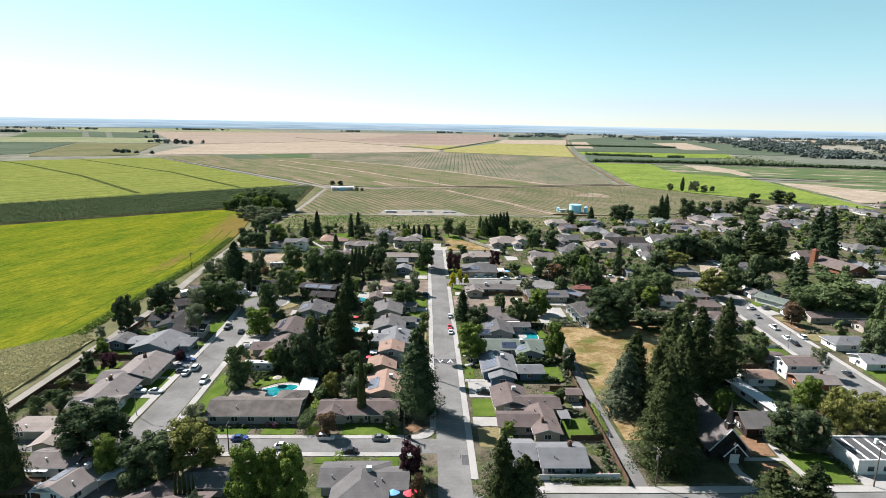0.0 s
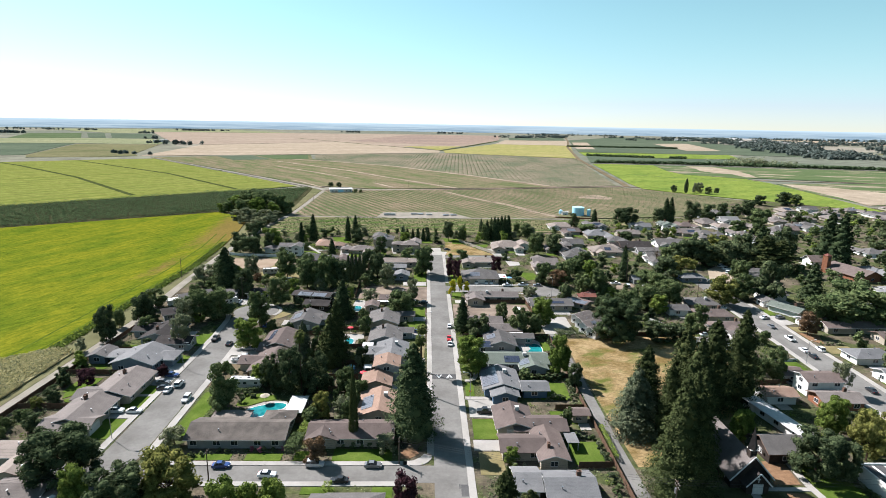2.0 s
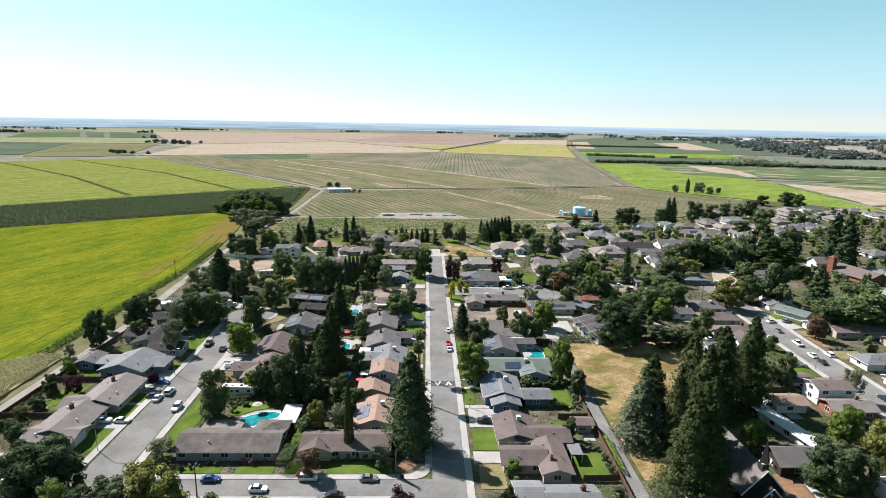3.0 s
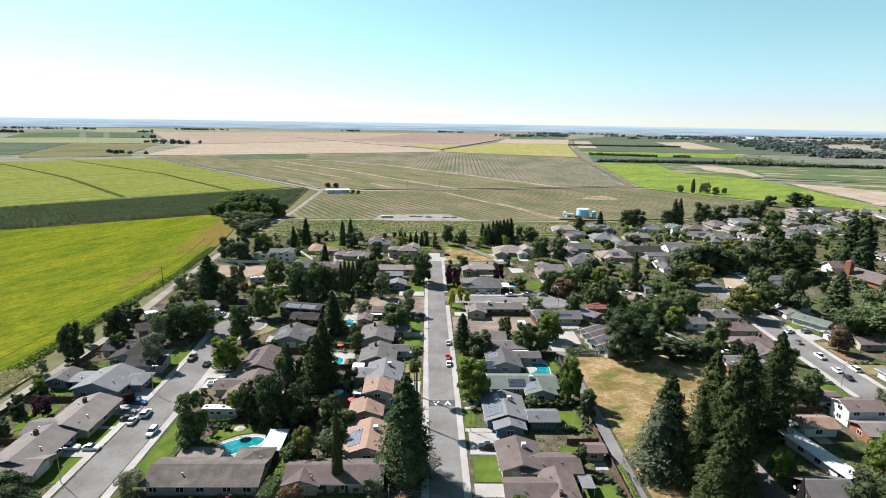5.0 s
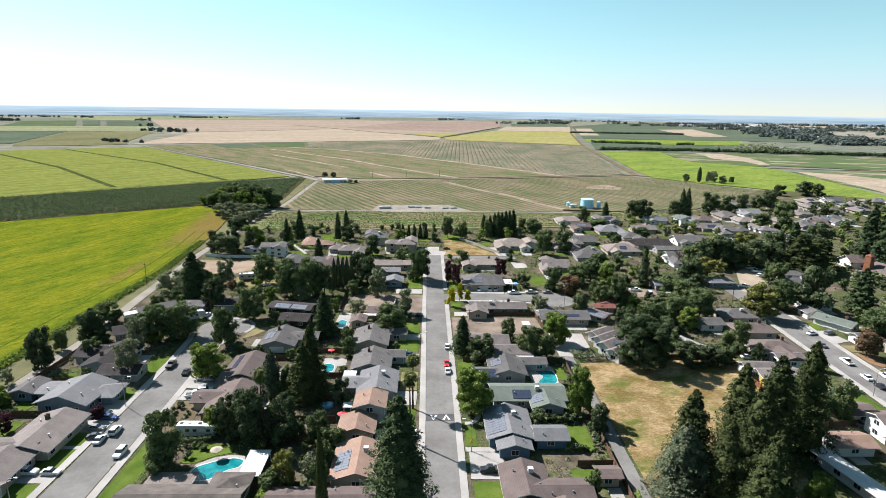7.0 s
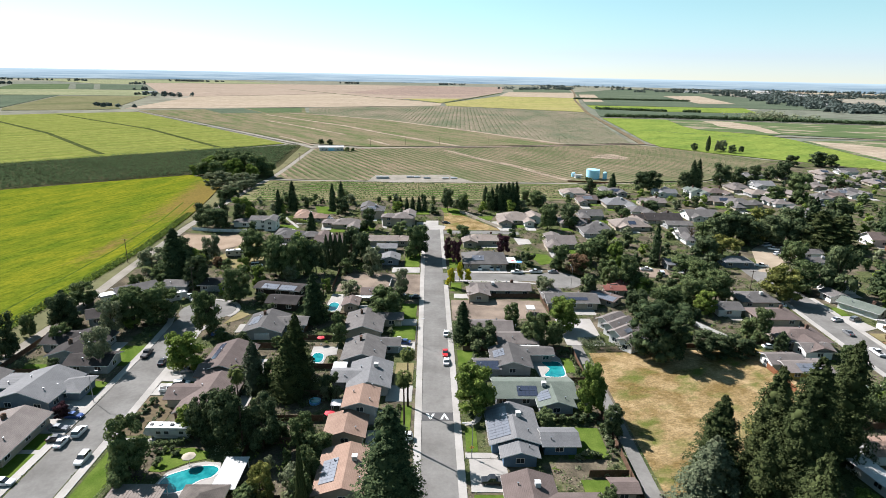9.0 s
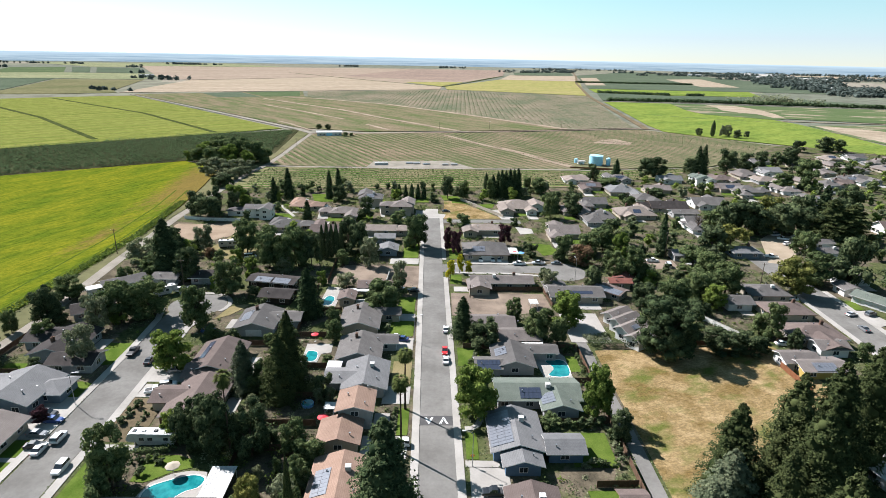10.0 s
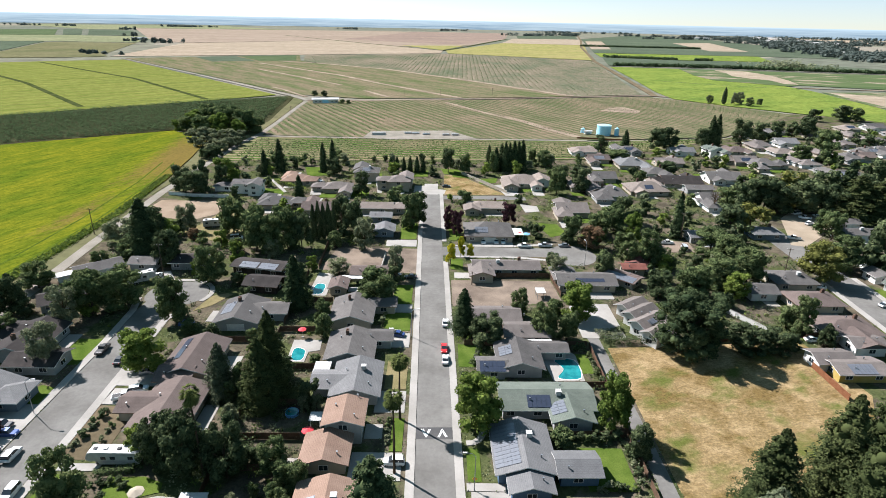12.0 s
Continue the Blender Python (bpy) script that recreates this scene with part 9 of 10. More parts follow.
def umbrella(x, y, mat, label, r=1.5, h=2.4):
    u = thing("garden_umbrella", x, y, 0.1, 20, label, "umbrella", "garden umbrellas")
    n = 8
    v = [(0, 0, h + 0.45)] + [(r * math.cos(2 * math.pi * i / n), r * math.sin(2 * math.pi * i / n), h) for i in range(n)] + [(r * math.cos(2 * math.pi * i / n), r * math.sin(2 * math.pi * i / n), h - 0.15) for i in range(n)]
    f = [(0, 1 + i, 1 + (i + 1) % n) for i in range(n)] + [(1 + i, 1 + n + i, 1 + n + (i + 1) % n, 1 + (i + 1) % n) for i in range(n)]
    part("canopy", (v, f), mat, u)
    part("pole", drum(0.04, 0, h + 0.4, 8), "metal_grey", u)
    part("base_plate", drum(0.35, 0, 0.1, 12), "concrete", u)


umbrella(-26.2, 187.8, "red_fabric", "red garden umbrella over a patio table", 1.3)
umbrella(-36.6, 229.2, "red_fabric", "red garden umbrella beside the pool", 1.15)
umbrella(-53.4, 170.6, "stucco_beige", "beige garden umbrella beside the pool", 1.5)
umbrella(33.4, 309.0, "red_fabric", "red garden umbrella on a patio", 1.6)
umbrella(36.0, 308.0, "blue_fabric", "blue garden umbrella on a patio", 1.5)
umbrella(-8.6, 113.5, "red_fabric", "red garden umbrella on a patio", 1.6)
umbrella(-12.4, 114.0, "blue_fabric", "blue garden umbrella on a patio", 1.7)
tub = thing("paddling_pool", -31.6, 196.1, 0, 0, "round blue above-ground pool on dirt", "paddling pool")
part("wall", drum(1.5, 0, 0.7, 20), "blue_fabric", tub)
part("water", drum(1.38, 0.7, 0.715, 20), "pool_water", tub)


# ---- caravan, church, tank, barn, low white building ----
def caravan(x, y, turn):
    c = thing("travel_trailer", x, y, 0, turn, "white fifth-wheel travel trailer with grey swooshes on a drive", "travel trailer")
    L, W = 10.2, 2.5
    side = [(-L / 2, 0.75), (L / 2 - 2.6, 0.75), (L / 2 - 2.2, 1.5), (L / 2 - 0.5, 1.5), (L / 2, 2.1), (L / 2 - 0.6, 3.45), (L / 2 - 1.4, 3.6), (-L / 2 + 0.3, 3.45), (-L / 2, 3.2)]
    n = len(side)
    v = [(px, -W / 2, z) for px, z in side] + [(px, W / 2, z) for px, z in side]
    f = [tuple(range(n)), tuple(range(2 * n - 1, n - 1, -1))] + [(i, n + i, n + (i + 1) % n, (i + 1) % n) for i in range(n)]
    part("body", (v, f), "metal_white", c)
    for u in (-3.6, -0.2, 1.6):
        part("window", box(u - 0.5, u + 0.5, -W / 2 - 0.02, W / 2 + 0.02, 1.9, 2.6), "glass_dark", c)
    part("door", box(2.2, 2.9, -W / 2 - 0.03, -W / 2 + 0.02, 0.9, 2.7), "trim_white", c)
    for z, u0, u1 in ((1.25, -4.6, 2.0), (1.5, -2.5, 3.0), (2.85, -4.8, -1.0)):
        part("stripe", box(u0, u1, -W / 2 - 0.012, W / 2 + 0.012, z, z + 0.16), "metal_grey", c)
    for u in (-3.8, -1.2, 1.4, 3.4):
        part("roof_hatch", box(u - 0.35, u + 0.35, -0.35, 0.35, 3.45, 3.72), "rubber" if u != 1.4 else "metal_white", c)
    for u in (-1.5, -0.6):
        for s in (-1, 1):
            w = part("wheel", WHEEL, None, c, "", (u, s * (W / 2 - 0.15), 0.36))
            part("rim", RIM, None, w)
    part("hitch_leg", box(3.6, 3.75, -0.5, 0.5, 0, 1.5), "metal_grey", c)
    part("underframe", box(-L / 2 + 0.4, L / 2 - 2.8, -W / 2 + 0.3, W / 2 - 0.3, 0.35, 0.76), "rubber", c)


caravan(-62.4, 180.4, 180 + SKEW)
caravan(-97.5, 262, 35)
caravan(-92.0, 316.6, 12)


def church():
    c = thing("church", 71.4, 142.6, 0, SKEW, "dark steep-roofed church with white trim and spire", "church")
    walls, roof, rise = gable_wing(22.0, 10.6, 2.2, 1.14, 0.6)
    part("wall", walls, "siding_dark", c, "dark painted boards", (0, 0, 0), math.pi / 2)
    part("roof", roof, "roof_taupe", c, "weathered grey-brown shingles", (0, 0, 0), math.pi / 2)
    pw, pr, prise = gable_wing(4.2, 6.2, 2.0, 1.08, 0.5)
    part("porch_wall", pw, "siding_dark", c, "", (0.4, -11.2, 0), math.pi / 2)
    part("porch_roof", pr, "roof_dark", c, "", (0.4, -11.2, 0), math.pi / 2)
    part("door", join(box(-0.95, -0.03, -0.06, 0.06, 0, 2.3), box(0.03, 0.95, -0.06, 0.06, 0, 2.3), box(-1.2, -0.98, -0.08, 0.08, 0, 2.6), box(0.98, 1.2, -0.08, 0.08, 0, 2.6), box(-1.2, 1.2, -0.08, 0.08, 2.33, 2.6)), "trim_white", c, "white double door", (0.4, -12.86, 0))
    part("cross", join(box(-0.07, 0.07, -0.05, 0.05, 2.9, 4.4), box(-0.45, 0.45, -0.05, 0.05, 3.75, 3.9)), "trim_white", c, "white wooden cross", (0.4, -12.88, 0))
    for s in (-1, 1):
        for (y, half, eave, pitch, cx) in ((-11.1, 5.3, 2.2, 1.14, 0), (-13.4, 3.1, 2.0, 1.08, 0.4)):
            a, b = Vector((cx + s * half, y, eave + 0.16)), Vector((cx, y, eave + pitch * half + 0.16))
            part("barge_board", tube([a, b], (0.18, 0.18), 4), "trim_white", c, "white gable trim")
    st = part("steeple", box(-0.75, 0.75, -0.75, 0.75, 6.0, 9.6), "siding_dark", c, "square dark steeple", (0.0, -9.4, 0))
    part("spire", drum(1.2, 9.6, 15.2, 4, 0.04), "roof_dark", st, "pointed dark spire")
    part("belfry_trim", box(-0.85, 0.85, -0.85, 0.85, 9.45, 9.62), "trim_white", st)
    for i in range(4):
        part("window", box(-4.72, 4.72, -8 + 5 * i, -6.9 + 5 * i, 0.7, 1.9), "glass_dark", c)
    # round white medallions on the annex gable
    for k, (u, z) in enumerate(((-1.6, 2.4), (0, 2.5), (1.6, 2.4))):
        disc_v, disc_f = drum(0.42, 0, 0.06, 12)
        part("medallion", ([(-z0, x0 + u, y0 + z) for x0, y0, z0 in disc_v], disc_f), "trim_white", c, "round white medallion", (9.3, 3.6, 0))


church()


def brick_tower(x, y):
    c = thing("bell_tower", x, y, 0, 20, "square red-brick bell tower with a low roof", "tower")
    part("shaft", box(-1.6, 1.6, -1.6, 1.6, 0, 10), "brick_wall", c)
    # black panels on the solid shaft paint the dark inside of belfry holes
    for s in (-1, 1):
        part("opening", box(-0.7, 0.7, s * 1.6 - 0.03, s * 1.6 + 0.03, 7.2, 9.2), "rubber", c)
    part("roof", drum(2.5, 10, 11.2, 4, 0.2), "roof_red", c, "", (0, 0, 0), math.pi / 4)


brick_tower(227.2, 339.6)


def flat_building():
    b = thing("flat_roofed_building", 107, 131, 0, SKEW, "white flat-roofed building with grey roof strips", "building")
    part("wall", box(-7.0, 9.0, -5.5, 5.5, 0, 3.6), "stucco_white", b)
    part("parapet", join(box(-7.1, 9.1, -5.6, -5.3, 3.6, 4.1), box(-7.1, 9.1, 5.3, 5.6, 3.6, 4.1), box(-7.1, -6.8, -5.3, 5.3, 3.6, 4.1), box(8.8, 9.1, -5.3, 5.3, 3.6, 4.1)), "stucco_white", b)
    for i in range(5):
        part("roof_strip", box(-6.6 + 3.1 * i, -4.4 + 3.1 * i, -5.2, 5.2, 3.6, 3.75), "asphalt_dark", b, "dark roofing strip")
    part("upper_wall", box(9.0, 17.0, -4, 6, 0, 6.8), "stucco_white", b)
    part("upper_roof", box(8.8, 17.2, -4.2, 6.2, 6.8, 7.0), "metal_white", b)
    part("roof_vent", box(3, 3.8, 2, 2.8, 3.6, 5.0), "metal_white", b)
    for u in (-4.5, -0.5, 3.5):
        part("window", box(u, u + 1.6, -5.55, -5.45, 1.0, 2.3), "glass_dark", b)
    for u in (10.5, 14):
        part("window", box(u, u + 1.3, -4.05, -3.95, 4.2, 5.5), "glass_dark", b)


flat_building()
drive(99.0, 121.2, 112.0, 125.2, label="pale concrete forecourt of the white building")


def water_tank(x, y, r, h, label):
    t = thing("water_tank", x, y, 0, 0, label, "water tank", "water tanks")
    part("shell", drum(r, 0, h, 32), "tank_blue", t)
    part("roof", drum(r + 0.1, h, h + 0.9, 32, 0.4), "tank_blue", t)
    part("rim", join(drum(r + 0.15, h - 0.15, h + 0.02, 32)), "metal_white", t)
    part("ladder", join(box(r, r + 0.08, -0.3, -0.22, 0, h), box(r, r + 0.08, 0.22, 0.3, 0, h), *[box(r, r + 0.06, -0.22, 0.22, 0.4 * i, 0.4 * i + 0.05) for i in range(1, int(h / 0.4))]), "metal_grey", t)


water_tank(128.4, 541, 5.5, 7.6, "large light-blue steel water tank in the field")
water_tank(138.0, 539, 1.7, 5.4, "narrow light-blue pressure tank beside another")
water_tank(114, 549, 1.6, 3.0, "low light-blue tank beside a shed")
shed = thing("pump_shed", 116.5, 543, 0, 15, "small white pump shed beside the tanks", "shed")
w_, r_, _ = gable_wing(7, 4, 2.4, 0.2)
part("wall", w_, "stucco_white", shed)
part("roof", r_, "metal_white", shed)
fence(104, 524, 140, 518, 1.2, "fence_red", "low red-brown fence beside the water tank")


def barn():
    b = thing("barn", -117, 690, 0, 12, "long pale blue-white metal barn among a few trees", "barn")
    w, r, _ = gable_wing(27, 10, 3.6, 0.25)
    part("wall", w, "stucco_white", b)
    part("roof", r, "metal_white", b)
    part("sliding_door", box(-3, 3, -4.62, -4.5, 0, 3.2), "tank_blue", b)
    for u in (-10, -6, 6, 10):
        part("window", box(u, u + 1.5, -4.58, -4.5, 1.2, 2.2), "glass_dark", b)


barn()
for u, q in ((-48, 523), (-43, 523.5), (-24, 530), (-18, 529), (-10, 527), (5, 526), (12, 527)):
    m = thing("field_container", u, q, 0.2, 12, "white equipment container on the gravel yard", "container", "yard equipment")
    part("box", join(box(-2.6, 2.6, -1.1, 1.1, 0.15, 1.9 if u < -40 else 1.1), box(-2.5, -2.2, -1, 1, 0, 0.15), box(2.2, 2.5, -1, 1, 0, 0.15)), "metal_white" if u < -40 else "metal_grey", m)


# ---- poles, lamps, signs, road marks ----
def utility_pole(x, y, h=12, arms=1, turn=0, transformer=False):
    p = thing("utility_pole", x, y, 0, turn, "weathered wooden utility pole with crossarm", "utility pole", "utility poles")
    part("pole", drum(0.17, 0, h, 8, 0.11), "pole_wood", p)
    for k in range(arms):
        arm = part("crossarm", box(-1.2, 1.2, -0.06, 0.06, h - 0.6 - 0.9 * k, h - 0.46 - 0.9 * k), "pole_wood", p)
        for u in (-1.1, -0.5, 0.5, 1.1):
            part("insulator", drum(0.05, h - 0.46 - 0.9 * k, h - 0.3 - 0.9 * k, 6), "metal_white", arm, "", (u, 0, 0))
    if transformer:
        part("transformer", drum(0.3, h - 3.2, h - 2.1, 10), "metal_grey", p, "grey transformer can", (0.45, 0, 0))


POLES = ((-55.3, 132.4, 8.2), (-11.4, 140.1, 7.2), (48.6, 119.9, 10), (100.8, 120.7, 11), (-91.9, 267, 12), (-136.7, 305.5, 11), (99.7, 310.7, 12), (121.4, 273.2, 12))
for k, (x, y, h) in enumerate(POLES):
    utility_pole(x, y, h, 2 if k == 2 else 1, 90 if k < 4 else 0, k == 2)
utility_pole(11.9, 264.4, 5, 1, 0)
for x, y in ((-80, 735), (0, 756), (-40, 745), (60, 772), (150, 790), (-130, 600)):
    utility_pole(x, y, 9, 1, 14)


def cable(a, b, sag=0.9):
    pts = [(a[0] + (b[0] - a[0]) * t, a[1] + (b[1] - a[1]) * t, a[2] + (b[2] - a[2]) * t - sag * 4 * t * (1 - t)) for t in (0, 0.2, 0.4, 0.6, 0.8, 1)]
    ob = new("power_line", mesh("power_line", *tube(pts, [0.02] * 6, 4), "rubber"))
    tagged(ob, "thin black overhead power line between poles", "cable", "power lines")


for o in (-0.9, 0.0, 0.9):
    cable((-55.3, 132.4 + o, 7.8), (-11.4, 140.1 + o, 6.8), 0.5)
    cable((-11.4, 140.1 + o, 6.8), (48.6, 119.9 + o, 9.6), 0.8)
    cable((48.6, 119.9 + o, 9.6), (100.8, 120.7 + o, 10.6), 1.0)
    cable((-55.3, 132.4 + o, 7.8), (-100.0, 118.0 + o, 8.5), 0.7)


def street_lamp(x, y, turn, sign=False):
    l = thing("street_lamp", x, y, 0.15, turn, "tall grey metal street lamp with curved arm", "street lamp", "street lamps")
    part("pole", tube([(0, 0, 0), (0, 0, 5), (0, 0, 8.0), (0.7, 0, 8.7), (1.9, 0, 8.9)], (0.1, 0.08, 0.07, 0.05, 0.05), 8), "metal_grey", l)
    part("lamp_head", join(box(1.6, 2.4, -0.15, 0.15, 8.82, 8.98), box(1.75, 2.3, -0.1, 0.1, 8.75, 8.82)), "metal_white", l)
    if sign:
        part("warning_sign", prism([(0, -0.55), (0.55, 0), (0, 0.55), (-0.55, 0)], -0.015, 0.015), "sign_orange", l, "orange diamond warning sign", (0, -0.12, 2.6)).rotation_euler = (math.pi / 2, 0, 0)


street_lamp(8.0, 174.4, 180, True)
street_lamp(54, 283, 100)
street_lamp(-6.6, 230, 0)
street_lamp(-88.2, 195, 0)
street_lamp(-87.6, 150.2, 0)
street_lamp(131, 205, 0)


def stroke(a, b, w):
    d = (Vector(b) - Vector(a)).normalized()
    n = Vector((-d.y, d.x)) * w / 2
    return prism([(a[0] + n.x, a[1] + n.y), (a[0] - n.x, a[1] - n.y), (b[0] - n.x, b[1] - n.y), (b[0] + n.x, b[1] + n.y)], -0.01, 0.006)


hump_y = 190.4
hump = thing("speed_hump", sx(hump_y), hump_y, ROAD_Z, SKEW, "raised dark asphalt speed hump with white chevrons", "speed hump")
pts = [(-1.9, 0.0), (-1.0, 0.055), (0, 0.075), (1.0, 0.055), (1.9, 0.0)]
hv = [(u, y, z) for y, z in pts for u in (-HALF, HALF)]
part("hump", (hv, [(2 * i, 2 * i + 1, 2 * i + 3, 2 * i + 2) for i in range(4)]), "asphalt_dark", hump)
for cx, s in ((-1.75, -1), (1.75, 1)):
    for inset in (0, 0.55):
        w = 1.0 - inset * 0.6
        tip = (cx, s * (1.35 - inset * 1.4))
        for q in (-1, 1):
            part("chevron_stroke", stroke((cx + q * w, -s * 1.3), tip, 0.2), "paint_mark", hump, "white painted stroke", (0, 0, 0.07))
patch = [(5.2, 130.0, 3.0, 4.4), (3.4, 131.5, 1.6, 1.6)]
for x, y, w, d in patch:
    ground_piece("road_patch", [(sx(y) + x - w, y - d / 2), (sx(y) + x - 1.3, y - d / 2), (sx(y) + x - 1.3, y + d / 2), (sx(y) + x - w, y + d / 2)], ROAD_Z + 0.008, "asphalt_dark", "darker mended patch of asphalt", "road patch", depth=0.1)

# ---- lawns of the western gardens ----
ground_piece("lawn", [(-114.3, 171.6), (-117.2, 179.7), (-113.8, 184.4), (-110.9, 182.9), (-110.8, 175.9)], 0.108, "lawn", "green back lawn between shrubs", "lawn", depth=0.3)
ground_piece("lawn", [(-92.6, 169.9), (-92.1, 175.5), (-87.4, 175.1), (-87.1, 167.8)], 0.108, "lawn", "green front lawn before the taupe-roofed house", "lawn", depth=0.3)
ground_piece("lawn", [(-113.5, 171.2), (-110.7, 173.6), (-109.6, 169.9), (-111.9, 169.4)], 0.108, "lawn", "green back lawn beside the fence", "lawn", depth=0.3)
ground_piece("lawn", [(-95.2, 202.1), (-93.1, 205.4), (-88.5, 204.2), (-88.4, 197.4)], 0.108, "lawn", "green front lawn under trees", "lawn", depth=0.3)
ground_piece("lawn", [(-73.0, 161.5), (-73.6, 176.4), (-70.3, 174.6), (-68.7, 160.9)], 0.108, "lawn", "bright green side lawn along the pavement", "lawn", depth=0.3)
ground_piece("lawn", [(-117.8, 193.0), (-117.4, 196.6), (-113.4, 194.9), (-114.1, 190.9)], 0.108, "lawn", "green back lawn behind the house", "lawn", depth=0.3)

# ---- fences and hedges ----
fence(42.3, 120, 42.0, 176)
fence(42.0, 178, 42.0, 226)
fence(11.6, 270.4, 39.0, 271.2)
fence(39.2, 271.0, 40.2, 256.6)
fence(-41.4, 275.6, -42.4, 300)
fence(98.4, 218, 98.8, 204, 1.8, "fence_red", "red-brown wooden fence beside the lot")
fence(73, 229.5, 98, 231.5)
fence(-42.5, 162, -43.5, 232)
fence(-43.5, 236, -44, 272)
for y, x0, x1 in ((159.5, -42, -31), (178.5, -42.5, -27), (187.5, -42.5, -28), (199, -43, -28), (213.5, -43, -28), (232, -43.5, -32), (250, -44, -32), (168.5, 33, 41.5), (189.5, 24, 41.5), (207.5, 30, 41.5), (226.2, 8, 41.5), (139.2, 33, 41.5)):
    fence(x0, y, x1, y + 0.3)
fence(-123.4, 150, -123.2, 200, 1.7)
fence(-123.2, 202, -123, 236, 1.7)
for y in (165.5, 188.5, 208, 232):
    fence(-122.8, y, -104, y + 0.4)
for y in (187.5, 204.8, 226):
    fence(-64, y, -44, y + 0.3)
fence(105, 232, 128, 240)
fence(100, 186, 126, 190)
garden_wall(-131.5, 361, -119, 358.4, 1.6)
garden_wall(-119, 358.4, -101, 357.6, 1.6)
garden_wall(21.5, 122.0, 41.0, 122.6, 1.5)
garden_wall(-19, 288.5, -19.5, 271, 1.5, "stucco_beige", "beige rendered garden wall")
garden_wall(13.2, 410.5, 35.1, 373.4, 1.5, "stucco_beige", "pale rendered wall beside the dry lot")
garden_wall(116, 238.5, 127, 236, 1.1, "stucco_white", "low white fence along the garden")
garden_wall(117, 206.5, 129, 206.8, 1.1, "stucco_white", "low white fence along the garden")
garden_wall(88, 251, 97, 234, 1.6, "stucco_white", "white garden wall running between trees")
hedge(46.5, 228.4, 61.5, 229.0, 2.2, 1.8, "leaf_oak", "dark clipped hedge along the lot")
hedge(-38.6, 141.4, -38.0, 148.6, 3.0, 3.6, "leaf_mid", "tall clipped green hedge by the pavement")
hedge(-37.6, 150, -36.5, 166, 2.2, 3.2, "leaf_lime", "tall bright green hedge between houses")
hedge(43.3, 142, 43.5, 158, 1.0, 1.7, "leaf_lime", "bright green hedge along the alley")
hedge(-66.6, 157, -65.6, 172, 1.8, 1.6, "leaf_mid", "clipped hedge beside the lawn")
hedge(-64.8, 176.5, -57.6, 178.2, 1.6, 1.4, "leaf_mid", "low clipped hedge by the trailer")
hedge(24, 121.2, 40, 121.6, 1.0, 1.0, "leaf_oak", "low hedge before the garden wall")
hedge(-86, 386, -66, 368, 2.2, 2.4, "leaf_lime", "clipped green hedge along a drive")
hedge(-27, 130.4, -27.4, 127, 1.8, 2.0, "leaf_lime", "clipped hedge at the kerb")
hedge(45.5, 232, 53, 233, 4.0, 1.4, "leaf_olive", "mixed low planting beside the drive")


# ---- plantings too many to count ----
def planted(name, centres, normals, size, mat, label, category):
    v, f = cards(np.array(centres), np.array(normals), size)
    ob = new(name, fast_mesh(name, v, f, mat))
    return tagged(ob, label, category, "", "stuff")


def clumps(points, radius, height, per, flat=0.7):
    """Leaf centres for bushes: points (x, y, scale)."""
    cs, ns = [], []
    for x, y, s in points:
        n, p = ball_points(per, 0.5)
        p = p * np.array((radius * s, radius * s, height * s * 0.5))
        p[:, 2] = np.abs(p[:, 2] + height * s * 0.42)
        cs.append(p + np.array((x, y, 0.05)))
        ns.append(n + np.array((0, 0, flat)))
    return np.concatenate(cs), np.concatenate(ns)


def in_field(outline, angle, pitch, step, keep=1.0, jitter=0.15):
    """Row-planted points inside an outline."""
    a = radians(angle)
    d, n = np.array((math.cos(a), math.sin(a))), np.array((-math.sin(a), math.cos(a)))
    P = np.array(outline)
    u, q = P @ d, P @ n
    pts = []
    for b in np.arange(q.min(), q.max(), pitch):
        for c in np.arange(u.min(), u.max(), step):
            x, y = d * (c + rng.normal(0, jitter * step)) + n * (b + rng.normal(0, 0.03 * pitch))
            if rng.random() < keep and inside(x, y, outline):
                pts.append((x, y, rng.uniform(0.7, 1.25)))
    return pts


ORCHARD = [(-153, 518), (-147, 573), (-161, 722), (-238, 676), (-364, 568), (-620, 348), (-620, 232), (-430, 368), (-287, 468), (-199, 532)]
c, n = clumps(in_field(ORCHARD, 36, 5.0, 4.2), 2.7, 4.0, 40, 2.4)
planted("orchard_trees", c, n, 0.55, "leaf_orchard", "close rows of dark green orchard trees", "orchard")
YOUNG = [(156, 790), (245, 816), (268, 980), (335, 1425), (180, 1490), (13, 1545), (-280, 1400), (-260, 1270), (-215, 1214), (-78, 1110), (58, 936)]
c, n = clumps(in_field(YOUNG, -92, 7.6, 7.5, 0.6, 0.3), 0.85, 1.5, 4)
planted("young_orchard_trees", c, n, 0.6, "leaf_sapling", "rows of young orchard trees on bare soil", "orchard")
SAPLINGS = [(-127, 520), (-130, 640), (-133, 692), (-83, 704), (77, 738), (245, 788), (296, 733), (344, 668), (222, 546), (140, 548), (100, 536), (32, 522), (12, 552), (-57, 545), (-60, 518)]
c, n = clumps(in_field(SAPLINGS, -61, 7, 2.2, 0.85), 0.6, 1.0, 3)
planted("saplings", c, n, 0.45, "leaf_sapling", "rows of low saplings on bare soil", "orchard")
ROWS = [(-128, 440), (-128, 504), (-57, 506), (115, 510), (215, 533), (104, 458)]
c, n = clumps(in_field(ROWS, 0, 6.5, 1.4, 0.94), 0.95, 1.1, 5)
planted("crop_rows", c, n, 0.5, "leaf_mid", "green row crop behind the houses", "crop")

